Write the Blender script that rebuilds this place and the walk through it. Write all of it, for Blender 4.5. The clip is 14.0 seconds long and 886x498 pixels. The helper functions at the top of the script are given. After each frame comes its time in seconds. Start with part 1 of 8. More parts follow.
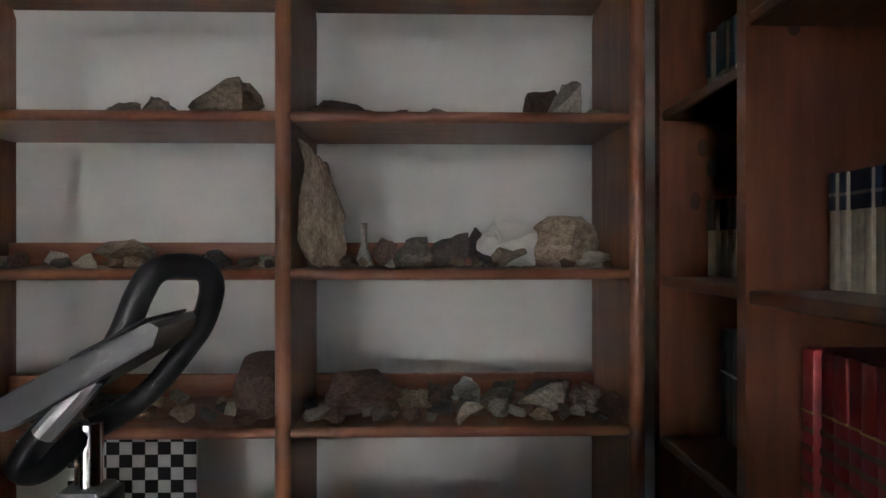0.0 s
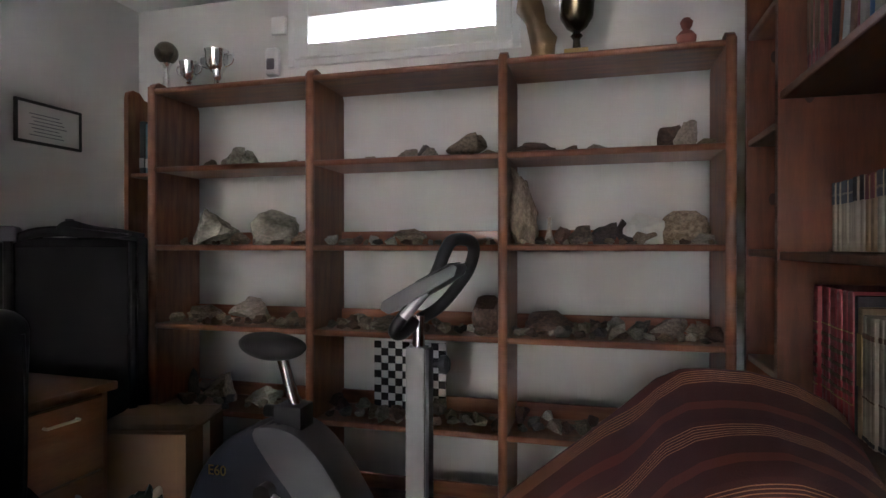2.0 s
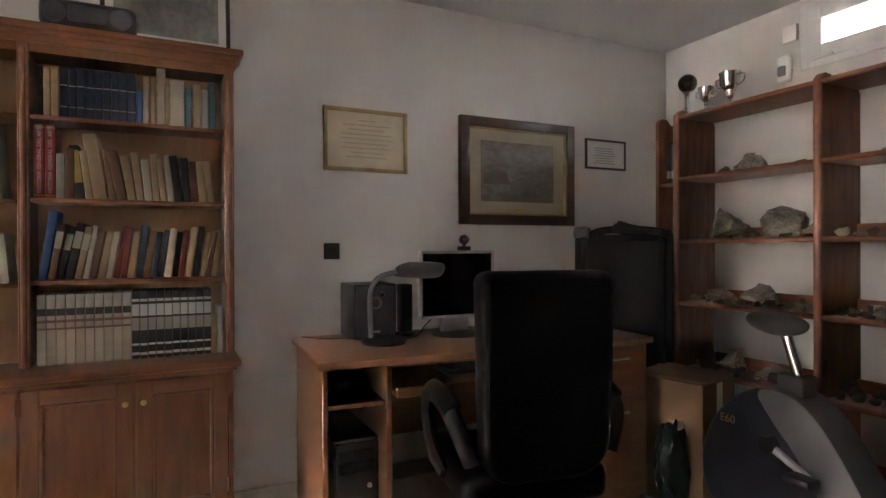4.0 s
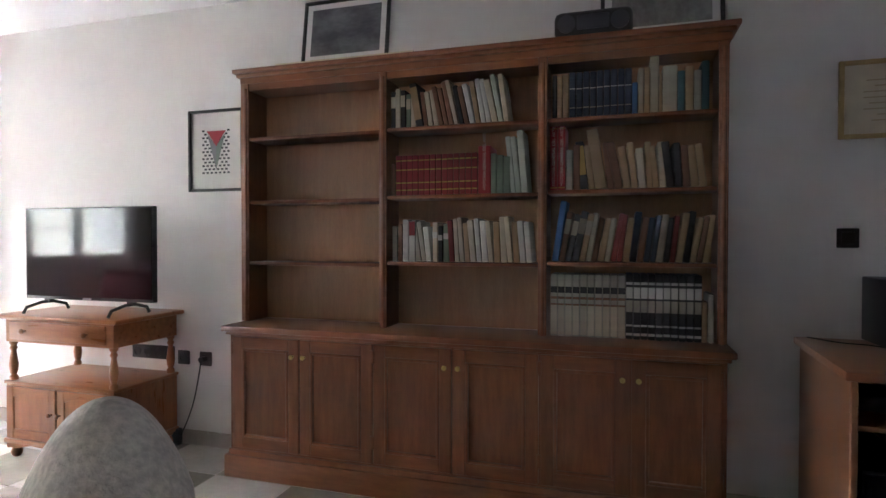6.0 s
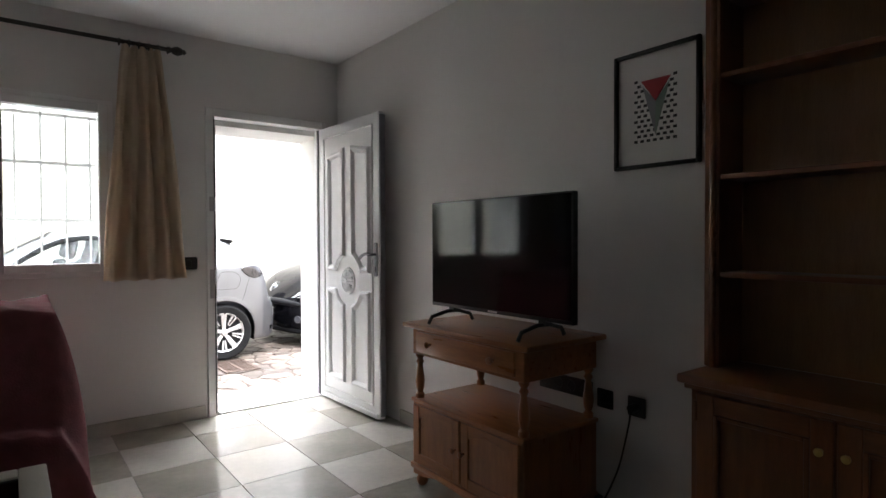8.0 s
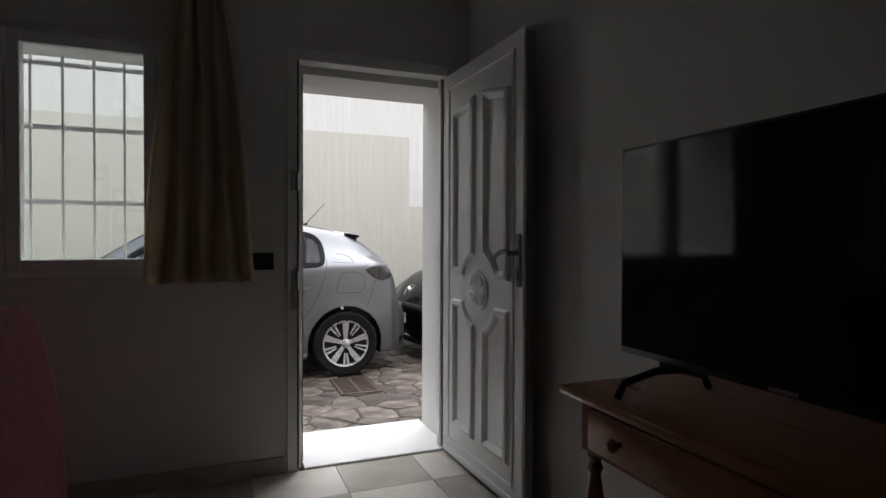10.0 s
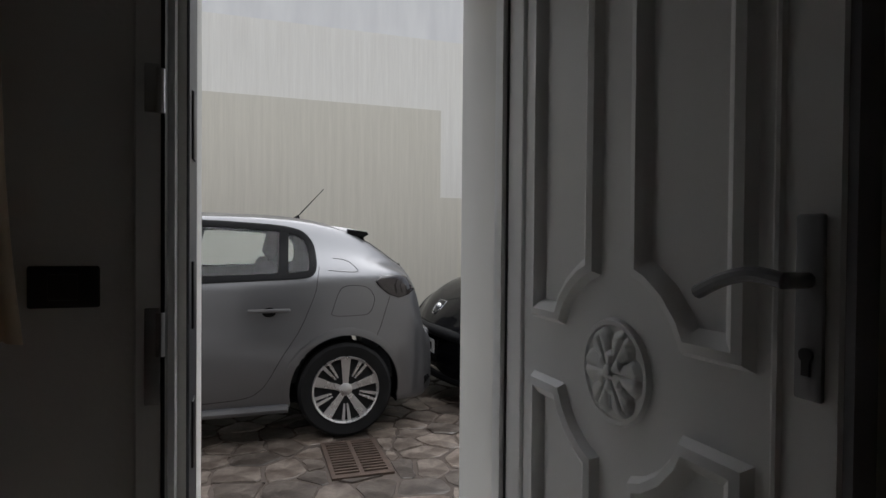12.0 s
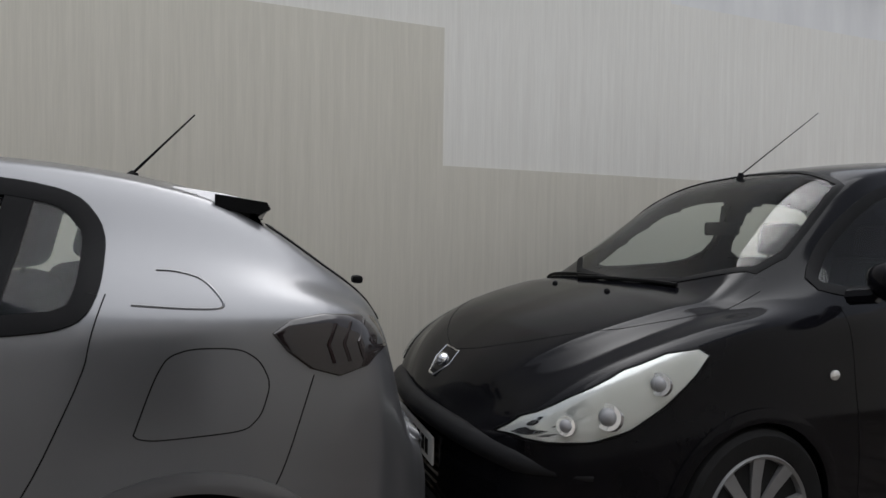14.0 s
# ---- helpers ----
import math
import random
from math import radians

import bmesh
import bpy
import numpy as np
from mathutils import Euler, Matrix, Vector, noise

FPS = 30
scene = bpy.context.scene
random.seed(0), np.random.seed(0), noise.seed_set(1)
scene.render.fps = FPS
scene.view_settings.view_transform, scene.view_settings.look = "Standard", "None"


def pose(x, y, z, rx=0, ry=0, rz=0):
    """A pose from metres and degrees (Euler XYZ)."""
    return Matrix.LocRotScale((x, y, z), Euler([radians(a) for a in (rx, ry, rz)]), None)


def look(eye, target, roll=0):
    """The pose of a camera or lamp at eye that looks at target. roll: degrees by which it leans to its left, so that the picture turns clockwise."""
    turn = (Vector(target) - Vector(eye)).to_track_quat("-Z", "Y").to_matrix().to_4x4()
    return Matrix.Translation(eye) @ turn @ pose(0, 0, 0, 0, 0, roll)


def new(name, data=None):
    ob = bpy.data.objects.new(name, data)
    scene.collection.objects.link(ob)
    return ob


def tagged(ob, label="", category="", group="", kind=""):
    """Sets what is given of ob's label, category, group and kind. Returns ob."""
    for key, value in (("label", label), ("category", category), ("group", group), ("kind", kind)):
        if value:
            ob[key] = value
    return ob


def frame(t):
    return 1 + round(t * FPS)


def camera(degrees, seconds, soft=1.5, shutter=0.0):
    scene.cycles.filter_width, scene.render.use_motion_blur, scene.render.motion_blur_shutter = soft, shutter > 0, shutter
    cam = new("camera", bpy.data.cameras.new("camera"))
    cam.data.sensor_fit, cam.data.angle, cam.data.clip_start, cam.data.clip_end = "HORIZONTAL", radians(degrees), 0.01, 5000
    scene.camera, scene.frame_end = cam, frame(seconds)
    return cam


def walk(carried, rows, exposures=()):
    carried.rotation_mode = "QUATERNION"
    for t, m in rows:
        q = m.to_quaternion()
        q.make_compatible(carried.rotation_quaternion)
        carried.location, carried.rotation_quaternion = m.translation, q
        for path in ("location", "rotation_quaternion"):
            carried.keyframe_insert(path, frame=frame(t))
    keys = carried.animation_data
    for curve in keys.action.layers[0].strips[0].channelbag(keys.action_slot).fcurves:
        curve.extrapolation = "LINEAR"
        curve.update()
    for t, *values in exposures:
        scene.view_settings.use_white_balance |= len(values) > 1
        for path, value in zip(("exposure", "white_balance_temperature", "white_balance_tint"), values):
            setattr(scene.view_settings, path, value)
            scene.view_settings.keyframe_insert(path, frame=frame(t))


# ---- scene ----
cam = camera(75.7, 14.0)
PATH = [
    (0, (0.858, 0.689, 1.342), (0.906, 2.689, 1.341), -0.0),
    (0.5, (0.826, 0.452, 1.325), (0.869, 2.451, 1.334), -0.0),
    (1, (0.801, 0.24, 1.297), (0.761, 2.24, 1.31), 0.0),
    (1.5, (0.81, 0.002, 1.28), (0.618, 1.993, 1.299), 0.1),
    (2, (0.879, -0.185, 1.289), (0.358, 1.746, 1.281), 0.0),
    (2.5, (0.958, -0.319, 1.26), (-0.006, 1.433, 1.25), -0.1),
    (3, (1.129, -0.466, 1.265), (-0.172, 1.053, 1.257), -0.3),
    (3.5, (1.23, -0.551, 1.247), (-0.345, 0.682, 1.244), -0.3),
    (4, (1.295, -0.667, 1.255), (-0.505, 0.204, 1.249), -0.2),
    (4.2, (1.32, -0.722, 1.263), (-0.544, 0.001, 1.251), -0.2),
    (6.3, (1.164, -0.896, 1.227), (-0.69, -1.644, 1.192), 0.1),
    (6.5, (1.115, -0.999, 1.229), (-0.693, -1.855, 1.192), 0.1),
    (7, (0.999, -1.239, 1.245), (-0.566, -2.483, 1.204), -0.2),
    (7.5, (0.781, -1.52, 1.237), (-0.578, -2.986, 1.198), -0.1),
    (8, (0.48, -1.782, 1.225), (-0.732, -3.372, 1.189), -0.2),
    (8.5, (0.196, -2.082, 1.203), (-0.867, -3.776, 1.166), -0.3),
    (9, (0.013, -2.352, 1.194), (-0.921, -4.12, 1.161), -0.4),
    (9.2, (-0.052, -2.467, 1.189), (-0.937, -4.26, 1.156), -0.4),
    (11.3, (-0.63, -3.929, 1.169), (-1.27, -5.824, 1.141), 0.9),
    (11.5, (-0.694, -4.118, 1.174), (-1.33, -6.014, 1.147), 0.7),
    (12, (-0.832, -4.566, 1.164), (-1.462, -6.463, 1.134), 0.5),
    (12.5, (-0.998, -5.138, 1.133), (-1.618, -7.039, 1.105), 0.3),
    (13, (-1.129, -5.726, 1.123), (-1.744, -7.629, 1.091), 0.3),
    (13.5, (-1.311, -6.318, 1.109), (-1.928, -8.22, 1.074), 0.8),
    (14, (-1.539, -6.854, 1.125), (-2.18, -8.748, 1.088), 0.8),
]
EXPOSURES = [(0.0, 7.1, 6000, 13), (0.5, 7.2, 6000, 13), (1.0, 7.2, 6000, 14), (2.0, 7.1, 6150, 17), (3.0, 7.35, 6500, 19), (4.2, 7.4, 6900, 21), (6.3, 6.3, 5850, 16), (6.6, 5.95, 5850, 16), (7.0, 4.65, 5900, 14), (7.5, 4.1, 6000, 13), (8.0, 3.6, 6150, 12), (9.0, 2.3, 6150, 12), (11.3, 0.75, 6200, 10), (12.5, 0.5, 6200, 10), (13.0, 0.45, 6200, 10), (13.5, 0.42, 6200, 10), (14.0, 0.38, 6200, 10)]
walk(cam, [(t, look(eye, target, roll)) for t, eye, target, roll in PATH], EXPOSURES)

# overcast sky and one wide soft sun
world = bpy.data.worlds.new("overcast_sky")
scene.world = world
world.use_nodes = True
_wt = world.node_tree
_bg = _wt.nodes["Background"]
_sky = _wt.nodes.new("ShaderNodeTexSky")
_sky.sky_type = "NISHITA"
_sky.sun_disc = False
_sky.sun_elevation, _sky.sun_rotation = radians(60), radians(200)
_sky.dust_density, _sky.air_density = 4.0, 1.0
_hsv = _wt.nodes.new("ShaderNodeHueSaturation")
_hsv.inputs["Saturation"].default_value = 0.25
_wt.links.new(_sky.outputs[0], _hsv.inputs["Color"])
_wt.links.new(_hsv.outputs[0], _bg.inputs["Color"])
_bg.inputs["Strength"].default_value = 0.15
_sun = bpy.data.lights.new("sun", "SUN")
_sun.energy, _sun.angle, _sun.color = 1.5, radians(60), (1.0, 0.98, 0.96)
new("sun", _sun).matrix_world = look((0, -9, 10), (0.6, -9.8, 5.0))

# ---------------- helpers for building ----------------
def rgba(c):
    return (c[0], c[1], c[2], 1.0)


def mat(name, col, rough=0.6, metal=0.0, var=0.15, scale=6.0, bump=0.1, bscale=60.0, stretch=(1, 1, 1), col2=None, rnd=0.0, coat=0.0, fine=0.0):
    """A procedural surface: base colour with stains at two scales, grain relief and uneven gloss."""
    m = bpy.data.materials.new(name)
    m.use_nodes = True
    t = m.node_tree
    b = t.nodes["Principled BSDF"]
    tc = t.nodes.new("ShaderNodeTexCoord")
    mp = t.nodes.new("ShaderNodeMapping")
    mp.inputs["Scale"].default_value = stretch
    t.links.new(tc.outputs["Object"], mp.inputs["Vector"])
    n1 = t.nodes.new("ShaderNodeTexNoise")
    n1.inputs["Scale"].default_value, n1.inputs["Detail"].default_value = scale, 6
    n2 = t.nodes.new("ShaderNodeTexNoise")
    n2.inputs["Scale"].default_value, n2.inputs["Detail"].default_value = bscale, 4
    t.links.new(mp.outputs[0], n1.inputs["Vector"])
    t.links.new(mp.outputs[0], n2.inputs["Vector"])
    rp = t.nodes.new("ShaderNodeValToRGB")
    dark = col2 if col2 else [c * (1 - var) for c in col]
    rp.color_ramp.elements[0].position, rp.color_ramp.elements[1].position = 0.33, 0.67
    rp.color_ramp.elements[0].color = rgba(dark)
    rp.color_ramp.elements[1].color = rgba(col)
    t.links.new(n1.outputs["Fac"], rp.inputs["Fac"])
    last = rp.outputs["Color"]
    if fine:
        mx = t.nodes.new("ShaderNodeMix")
        mx.data_type, mx.blend_type = "RGBA", "MULTIPLY"
        r2 = t.nodes.new("ShaderNodeValToRGB")
        r2.color_ramp.elements[0].position, r2.color_ramp.elements[1].position = 0.35, 0.65
        r2.color_ramp.elements[0].color = rgba([1 - fine] * 3)
        t.links.new(n2.outputs["Fac"], r2.inputs["Fac"])
        mx.inputs[0].default_value = 1.0
        t.links.new(last, mx.inputs[6])
        t.links.new(r2.outputs["Color"], mx.inputs[7])
        last = mx.outputs[2]
    if rnd:
        oi = t.nodes.new("ShaderNodeObjectInfo")
        mr = t.nodes.new("ShaderNodeMapRange")
        mr.inputs[3].default_value, mr.inputs[4].default_value = 1 - rnd, 1 + rnd
        t.links.new(oi.outputs["Random"], mr.inputs[0])
        hs = t.nodes.new("ShaderNodeHueSaturation")
        t.links.new(mr.outputs[0], hs.inputs["Value"])
        t.links.new(last, hs.inputs["Color"])
        last = hs.outputs["Color"]
    t.links.new(last, b.inputs["Base Color"])
    b.inputs["Metallic"].default_value = metal
    rr = t.nodes.new("ShaderNodeMapRange")
    rr.inputs[3].default_value, rr.inputs[4].default_value = max(0.02, rough - 0.08), min(1, rough + 0.08)
    t.links.new(n1.outputs["Fac"], rr.inputs[0])
    t.links.new(rr.outputs[0], b.inputs["Roughness"])
    if coat:
        b.inputs["Coat Weight"].default_value = coat
        b.inputs["Coat Roughness"].default_value = 0.06
    if bump:
        bp = t.nodes.new("ShaderNodeBump")
        bp.inputs["Strength"].default_value, bp.inputs["Distance"].default_value = bump, 0.004
        t.links.new(n2.outputs["Fac"], bp.inputs["Height"])
        t.links.new(bp.outputs[0], b.inputs["Normal"])
    return m


def wood(name, light, dark, axis, rough=0.42, rnd=0.08, coat=0.15):
    s = [7, 7, 7]
    s["xyz".index(axis)] = 0.9
    return mat(name, light, rough, 0, 0.3, 5.0, 0.12, 38.0, s, dark, rnd, coat, 0.12)


def glass(name, tint=(1, 1, 1), rough=0.0, ior=1.5):
    m = bpy.data.materials.new(name)
    m.use_nodes = True
    t = m.node_tree
    t.nodes.remove(t.nodes["Principled BSDF"])
    out = t.nodes["Material Output"]
    tr = t.nodes.new("ShaderNodeBsdfTransparent")
    tr.inputs[0].default_value = rgba(tint)
    gl = t.nodes.new("ShaderNodeBsdfGlossy")
    gl.inputs["Roughness"].default_value = rough
    lw = t.nodes.new("ShaderNodeLayerWeight")
    lw.inputs["Blend"].default_value = 0.5
    pw = t.nodes.new("ShaderNodeMath")
    pw.operation = "POWER"
    pw.inputs[1].default_value = 5.0
    t.links.new(lw.outputs["Facing"], pw.inputs[0])
    fr = t.nodes.new("ShaderNodeMapRange")
    fr.inputs[3].default_value, fr.inputs[4].default_value = 2 * ((ior - 1) / (ior + 1)) ** 2, 0.95
    t.links.new(pw.outputs[0], fr.inputs[0])
    mx = t.nodes.new("ShaderNodeMixShader")
    t.links.new(fr.outputs[0], mx.inputs[0])
    t.links.new(tr.outputs[0], mx.inputs[1])
    t.links.new(gl.outputs[0], mx.inputs[2])
    t.links.new(mx.outputs[0], out.inputs[0])
    return m


PLASTER = mat("white_plaster", (0.73, 0.715, 0.69), 0.85, 0, 0.05, 1.3, 0.15, 90)
CEILING = mat("ceiling_paint", (0.80, 0.80, 0.79), 0.9, 0, 0.04, 1.0, 0.08, 70)
WHITE_PVC = mat("white_lacquer", (0.80, 0.80, 0.79), 0.35, 0, 0.04, 3, 0.02, 80)
RENDER_WALL = mat("cream_render", (0.68, 0.64, 0.55), 0.92, 0, 0.12, 30, 0.10, 130, (1, 1, 0.03), (0.637, 0.60, 0.512), fine=0.05)
RENDER_LIGHT = mat("pale_render", (0.82, 0.795, 0.735), 0.92, 0, 0.08, 24, 0.10, 130, (1, 1, 0.03), (0.77, 0.74, 0.68), fine=0.05)
RENDER_REVEAL = mat("rough_white_render", (0.78, 0.77, 0.73), 0.9, 0, 0.08, 2, 0.16, 190)
TILE_A = mat("cream_marble_tile", (0.56, 0.53, 0.47), 0.14, 0, 0.12, 5, 0.02, 30, rnd=0.06, fine=0.06)
TILE_B = mat("grey_beige_marble_tile", (0.36, 0.34, 0.285), 0.14, 0, 0.2, 5, 0.02, 30, rnd=0.06, fine=0.08)
GROUT = mat("grout", (0.36, 0.34, 0.30), 0.9)
SKIRT = mat("beige_marble_skirting", (0.52, 0.49, 0.43), 0.25, 0, 0.2, 6, 0.02)
SHELF_X = wood("varnished_pine_x", (0.33, 0.125, 0.055), (0.19, 0.06, 0.025), "x")
SHELF_Z = wood("varnished_pine_z", (0.33, 0.125, 0.055), (0.19, 0.06, 0.025), "z")
# the rack's pine again, with the east bookcase's shade put into the colour
KNOTTY_SHADED_Y = wood("shaded_knotty_pine_y", (0.20, 0.064, 0.026), (0.115, 0.034, 0.015), "y")
KNOTTY_SHADED_Z = wood("shaded_knotty_pine_z", (0.20, 0.064, 0.026), (0.115, 0.034, 0.015), "z")
OAK_Y = wood("stained_oak_y", (0.25, 0.093, 0.034), (0.185, 0.065, 0.023), "y", 0.4)
OAK_Z = wood("stained_oak_z", (0.25, 0.093, 0.034), (0.185, 0.065, 0.023), "z", 0.4)
PLY_Z = wood("plywood_back_z", (0.33, 0.175, 0.082), (0.28, 0.142, 0.064), "z", 0.45)
TVW_Y = wood("honey_wood_y", (0.45, 0.18, 0.065), (0.34, 0.125, 0.045), "y", 0.3)
TVW_Z = wood("honey_wood_z", (0.45, 0.18, 0.065), (0.34, 0.125, 0.045), "z", 0.3)
BEECH_Y = wood("beech_laminate_y", (0.29, 0.125, 0.062), (0.23, 0.095, 0.046), "y", 0.35)
BEECH_Z = wood("beech_laminate_z", (0.29, 0.125, 0.062), (0.23, 0.095, 0.046), "z", 0.35)
KNOT = mat("pine_knot", (0.06, 0.022, 0.012), 0.5)
BLACK_PLASTIC = mat("black_plastic", (0.018, 0.018, 0.02), 0.4, 0, 0.3, 8, 0.05)
TREAD_BLACK = mat("dull_black_plastic", (0.010, 0.0095, 0.0095), 0.6, 0, 0.3, 8, 0.08)
TREAD_BLACK.node_tree.nodes["Principled BSDF"].inputs["Specular IOR Level"].default_value = 0.2
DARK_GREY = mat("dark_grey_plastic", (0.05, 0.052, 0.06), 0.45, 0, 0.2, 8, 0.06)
GREY_PLASTIC = mat("grey_plastic", (0.22, 0.22, 0.23), 0.5, 0, 0.12, 8, 0.05)
SILVER_PLASTIC = mat("silver_plastic", (0.50, 0.50, 0.52), 0.35, 0.4, 0.1, 8, 0.03)
CHROME = mat("chrome", (0.75, 0.75, 0.76), 0.15, 1.0, 0.05, 8, 0.0)
BRASS = mat("aged_brass", (0.60, 0.42, 0.16), 0.3, 1.0, 0.2, 8, 0.03)
STEEL = mat("brushed_steel", (0.55, 0.55, 0.56), 0.35, 1.0, 0.1, 8, 0.03)
LEATHER = mat("black_leather", (0.004, 0.0037, 0.004), 0.5, 0, 0.3, 8, 0.1, 120)
LEATHER.node_tree.nodes["Principled BSDF"].inputs["Specular IOR Level"].default_value = 0.1
CARD = mat("brown_cardboard", (0.20, 0.108, 0.056), 0.85, 0, 0.2, 5, 0.1)
PAPER = mat("cream_paper", (0.66, 0.58, 0.42), 0.8, 0, 0.15, 9, 0.05)
WHITE_PAPER = mat("white_paper", (0.74, 0.73, 0.70), 0.8, 0, 0.05, 9, 0.03)
PAGES = mat("book_pages", (0.60, 0.53, 0.40), 0.9, 0, 0.2, 20, 0.2, 200, (1, 12, 1), rnd=0.1)
RUBBER = mat("tyre_rubber", (0.012, 0.012, 0.0125), 0.85, 0, 0.3, 12, 0.2, 90)
GLASS = glass("clear_glass", (0.94, 0.97, 0.96))
# grey tint added to weaken the daylight through the north window
DIMMING_GLASS = glass("dimming_glass", (0.55, 0.56, 0.56))
DARK_GLASS = mat("glossy_black_screen", (0.006, 0.006, 0.008), 0.06, 0, 0.1, 3, 0.0)


# ---------------- mesh helpers ----------------
def bm_new():
    return bmesh.new()


def box(bm, x0, x1, y0, y1, z0, z1, bev=0.0, seg=2):
    b = bmesh.new() if bev else bm
    vs = [b.verts.new((x, y, z)) for z in (z0, z1) for y in (y0, y1) for x in (x0, x1)]
    for f in ((0, 2, 3, 1), (4, 5, 7, 6), (0, 1, 5, 4), (2, 6, 7, 3), (0, 4, 6, 2), (1, 3, 7, 5)):
        b.faces.new([vs[i] for i in f])
    if bev:
        bmesh.ops.bevel(b, geom=list(b.edges), offset=bev, segments=seg, affect="EDGES", profile=0.5)
        merge(bm, b)
    return bm


def merge(bm, b):
    idx = {}
    for v in b.verts:
        idx[v] = bm.verts.new(v.co)
    for f in b.faces:
        bm.faces.new([idx[v] for v in f.verts])
    b.free()
    return bm


def cyl(bm, p0, p1, r0, r1=None, n=16, caps=True):
    r1 = r0 if r1 is None else r1
    p0, p1 = Vector(p0), Vector(p1)
    q = (p1 - p0).to_track_quat("Z", "Y")
    rings = []
    for p, r in ((p0, r0), (p1, r1)):
        rings.append([bm.verts.new(p + q @ Vector((r * math.cos(2 * math.pi * i / n), r * math.sin(2 * math.pi * i / n), 0))) for i in range(n)])
    for i in range(n):
        bm.faces.new([rings[0][i], rings[0][(i + 1) % n], rings[1][(i + 1) % n], rings[1][i]])
    if caps:
        bm.faces.new(rings[0][::-1])
        bm.faces.new(rings[1])
    return bm


def lathe(bm, prof, c=(0, 0, 0), n=20, axis="z"):
    """prof: rows of (radius, height)."""
    rings = []
    for r, h in prof:
        ring = []
        for i in range(n):
            a = 2 * math.pi * i / n
            u, v = r * math.cos(a), r * math.sin(a)
            p = (u, v, h) if axis == "z" else ((h, u, v) if axis == "x" else (v, h, u))
            ring.append(bm.verts.new((c[0] + p[0], c[1] + p[1], c[2] + p[2])))
        rings.append(ring)
    for a, b in zip(rings, rings[1:]):
        for i in range(n):
            bm.faces.new([a[i], a[(i + 1) % n], b[(i + 1) % n], b[i]])
    bm.faces.new(rings[0][::-1])
    bm.faces.new(rings[-1])
    return bm


def tube(bm, pts, r, n=10, flat=1.0):
    """A bent tube along points; r is one radius or one a point."""
    pts = [Vector(p) for p in pts]
    rs = r if isinstance(r, (list, tuple)) else [r] * len(pts)
    rings = []
    side = None
    for i, p in enumerate(pts):
        d = (pts[min(i + 1, len(pts) - 1)] - pts[max(i - 1, 0)]).normalized()
        if side is None:
            side = d.orthogonal().normalized()
        side = (side - d * side.dot(d)).normalized()
        up = d.cross(side)
        rings.append([bm.verts.new(p + side * rs[i] * math.cos(2 * math.pi * k / n) + up * rs[i] * flat * math.sin(2 * math.pi * k / n)) for k in range(n)])
    for a, b in zip(rings, rings[1:]):
        for k in range(n):
            bm.faces.new([a[k], a[(k + 1) % n], b[(k + 1) % n], b[k]])
    bm.faces.new(rings[0][::-1])
    bm.faces.new(rings[-1])
    return bm


def prism(bm, poly, axis, a, b):
    """A flat outline pushed from a to b along an axis."""
    def at(u, v, w):
        return {"x": (w, u, v), "y": (u, w, v), "z": (u, v, w)}[axis]
    lo = [bm.verts.new(at(u, v, a)) for u, v in poly]
    hi = [bm.verts.new(at(u, v, b)) for u, v in poly]
    n = len(poly)
    bm.faces.new(lo[::-1])
    bm.faces.new(hi)
    for i in range(n):
        bm.faces.new([lo[i], lo[(i + 1) % n], hi[(i + 1) % n], hi[i]])
    bmesh.ops.recalc_face_normals(bm, faces=list(bm.faces))
    return bm


def smooth_path(pts, k=6):
    """Points along a smooth curve through pts."""
    pts = [Vector(p) for p in pts]
    out = []
    for i in range(len(pts) - 1):
        p0, p1, p2, p3 = pts[max(i - 1, 0)], pts[i], pts[i + 1], pts[min(i + 2, len(pts) - 1)]
        for j in range(k):
            t = j / k
            out.append(0.5 * (2 * p1 + (p2 - p0) * t + (2 * p0 - 5 * p1 + 4 * p2 - p3) * t * t + (3 * p1 - p0 - 3 * p2 + p3) * t ** 3))
    out.append(pts[-1])
    return out


def mesh_of(name, bm, material, angle=35, flat=False):
    bmesh.ops.recalc_face_normals(bm, faces=list(bm.faces))
    me = bpy.data.meshes.new(name)
    bm.to_mesh(me)
    bm.free()
    me.materials.append(material)
    if not flat:
        me.shade_smooth()
        me.set_sharp_from_angle(angle=radians(angle))
    return me


def part(name, bm, material, parent=None, label="", angle=35, flat=False):
    ob = new(name, mesh_of(name, bm, material, angle, flat))
    ob.parent = parent
    return tagged(ob, label)


def thing(name, m, label, category, group="", kind=""):
    ob = new(name)
    ob.empty_display_size = 0.1
    ob.matrix_world = m
    return tagged(ob, label, category, group, kind)


def solid(name, bm, material, label, category, group="", kind="", m=None, angle=35):
    ob = new(name, mesh_of(name, bm, material, angle))
    if m is not None:
        ob.matrix_world = m
    return tagged(ob, label, category, group, kind)


def structure(name, bm, material, label, category="wall"):
    return solid(name, bm, material, label, category, "", "structure")


# ---------------- the house shell ----------------
WX, NY, SY, EX, CZ = -1.60, 2.46, -5.88, 1.78, 2.60   # west, north, south, east faces, ceiling
SO = -6.36                                             # outer face of the south wall

bm = bm_new()
box(bm, WX - 0.3, WX, SO, NY + 0.3, -0.05, CZ)
structure("wall_west", bm, PLASTER, "long white plastered wall")
bm = bm_new()
box(bm, EX, EX + 0.25, SO, NY + 0.3, -0.05, CZ)
structure("wall_east", bm, PLASTER, "plain white plastered wall")

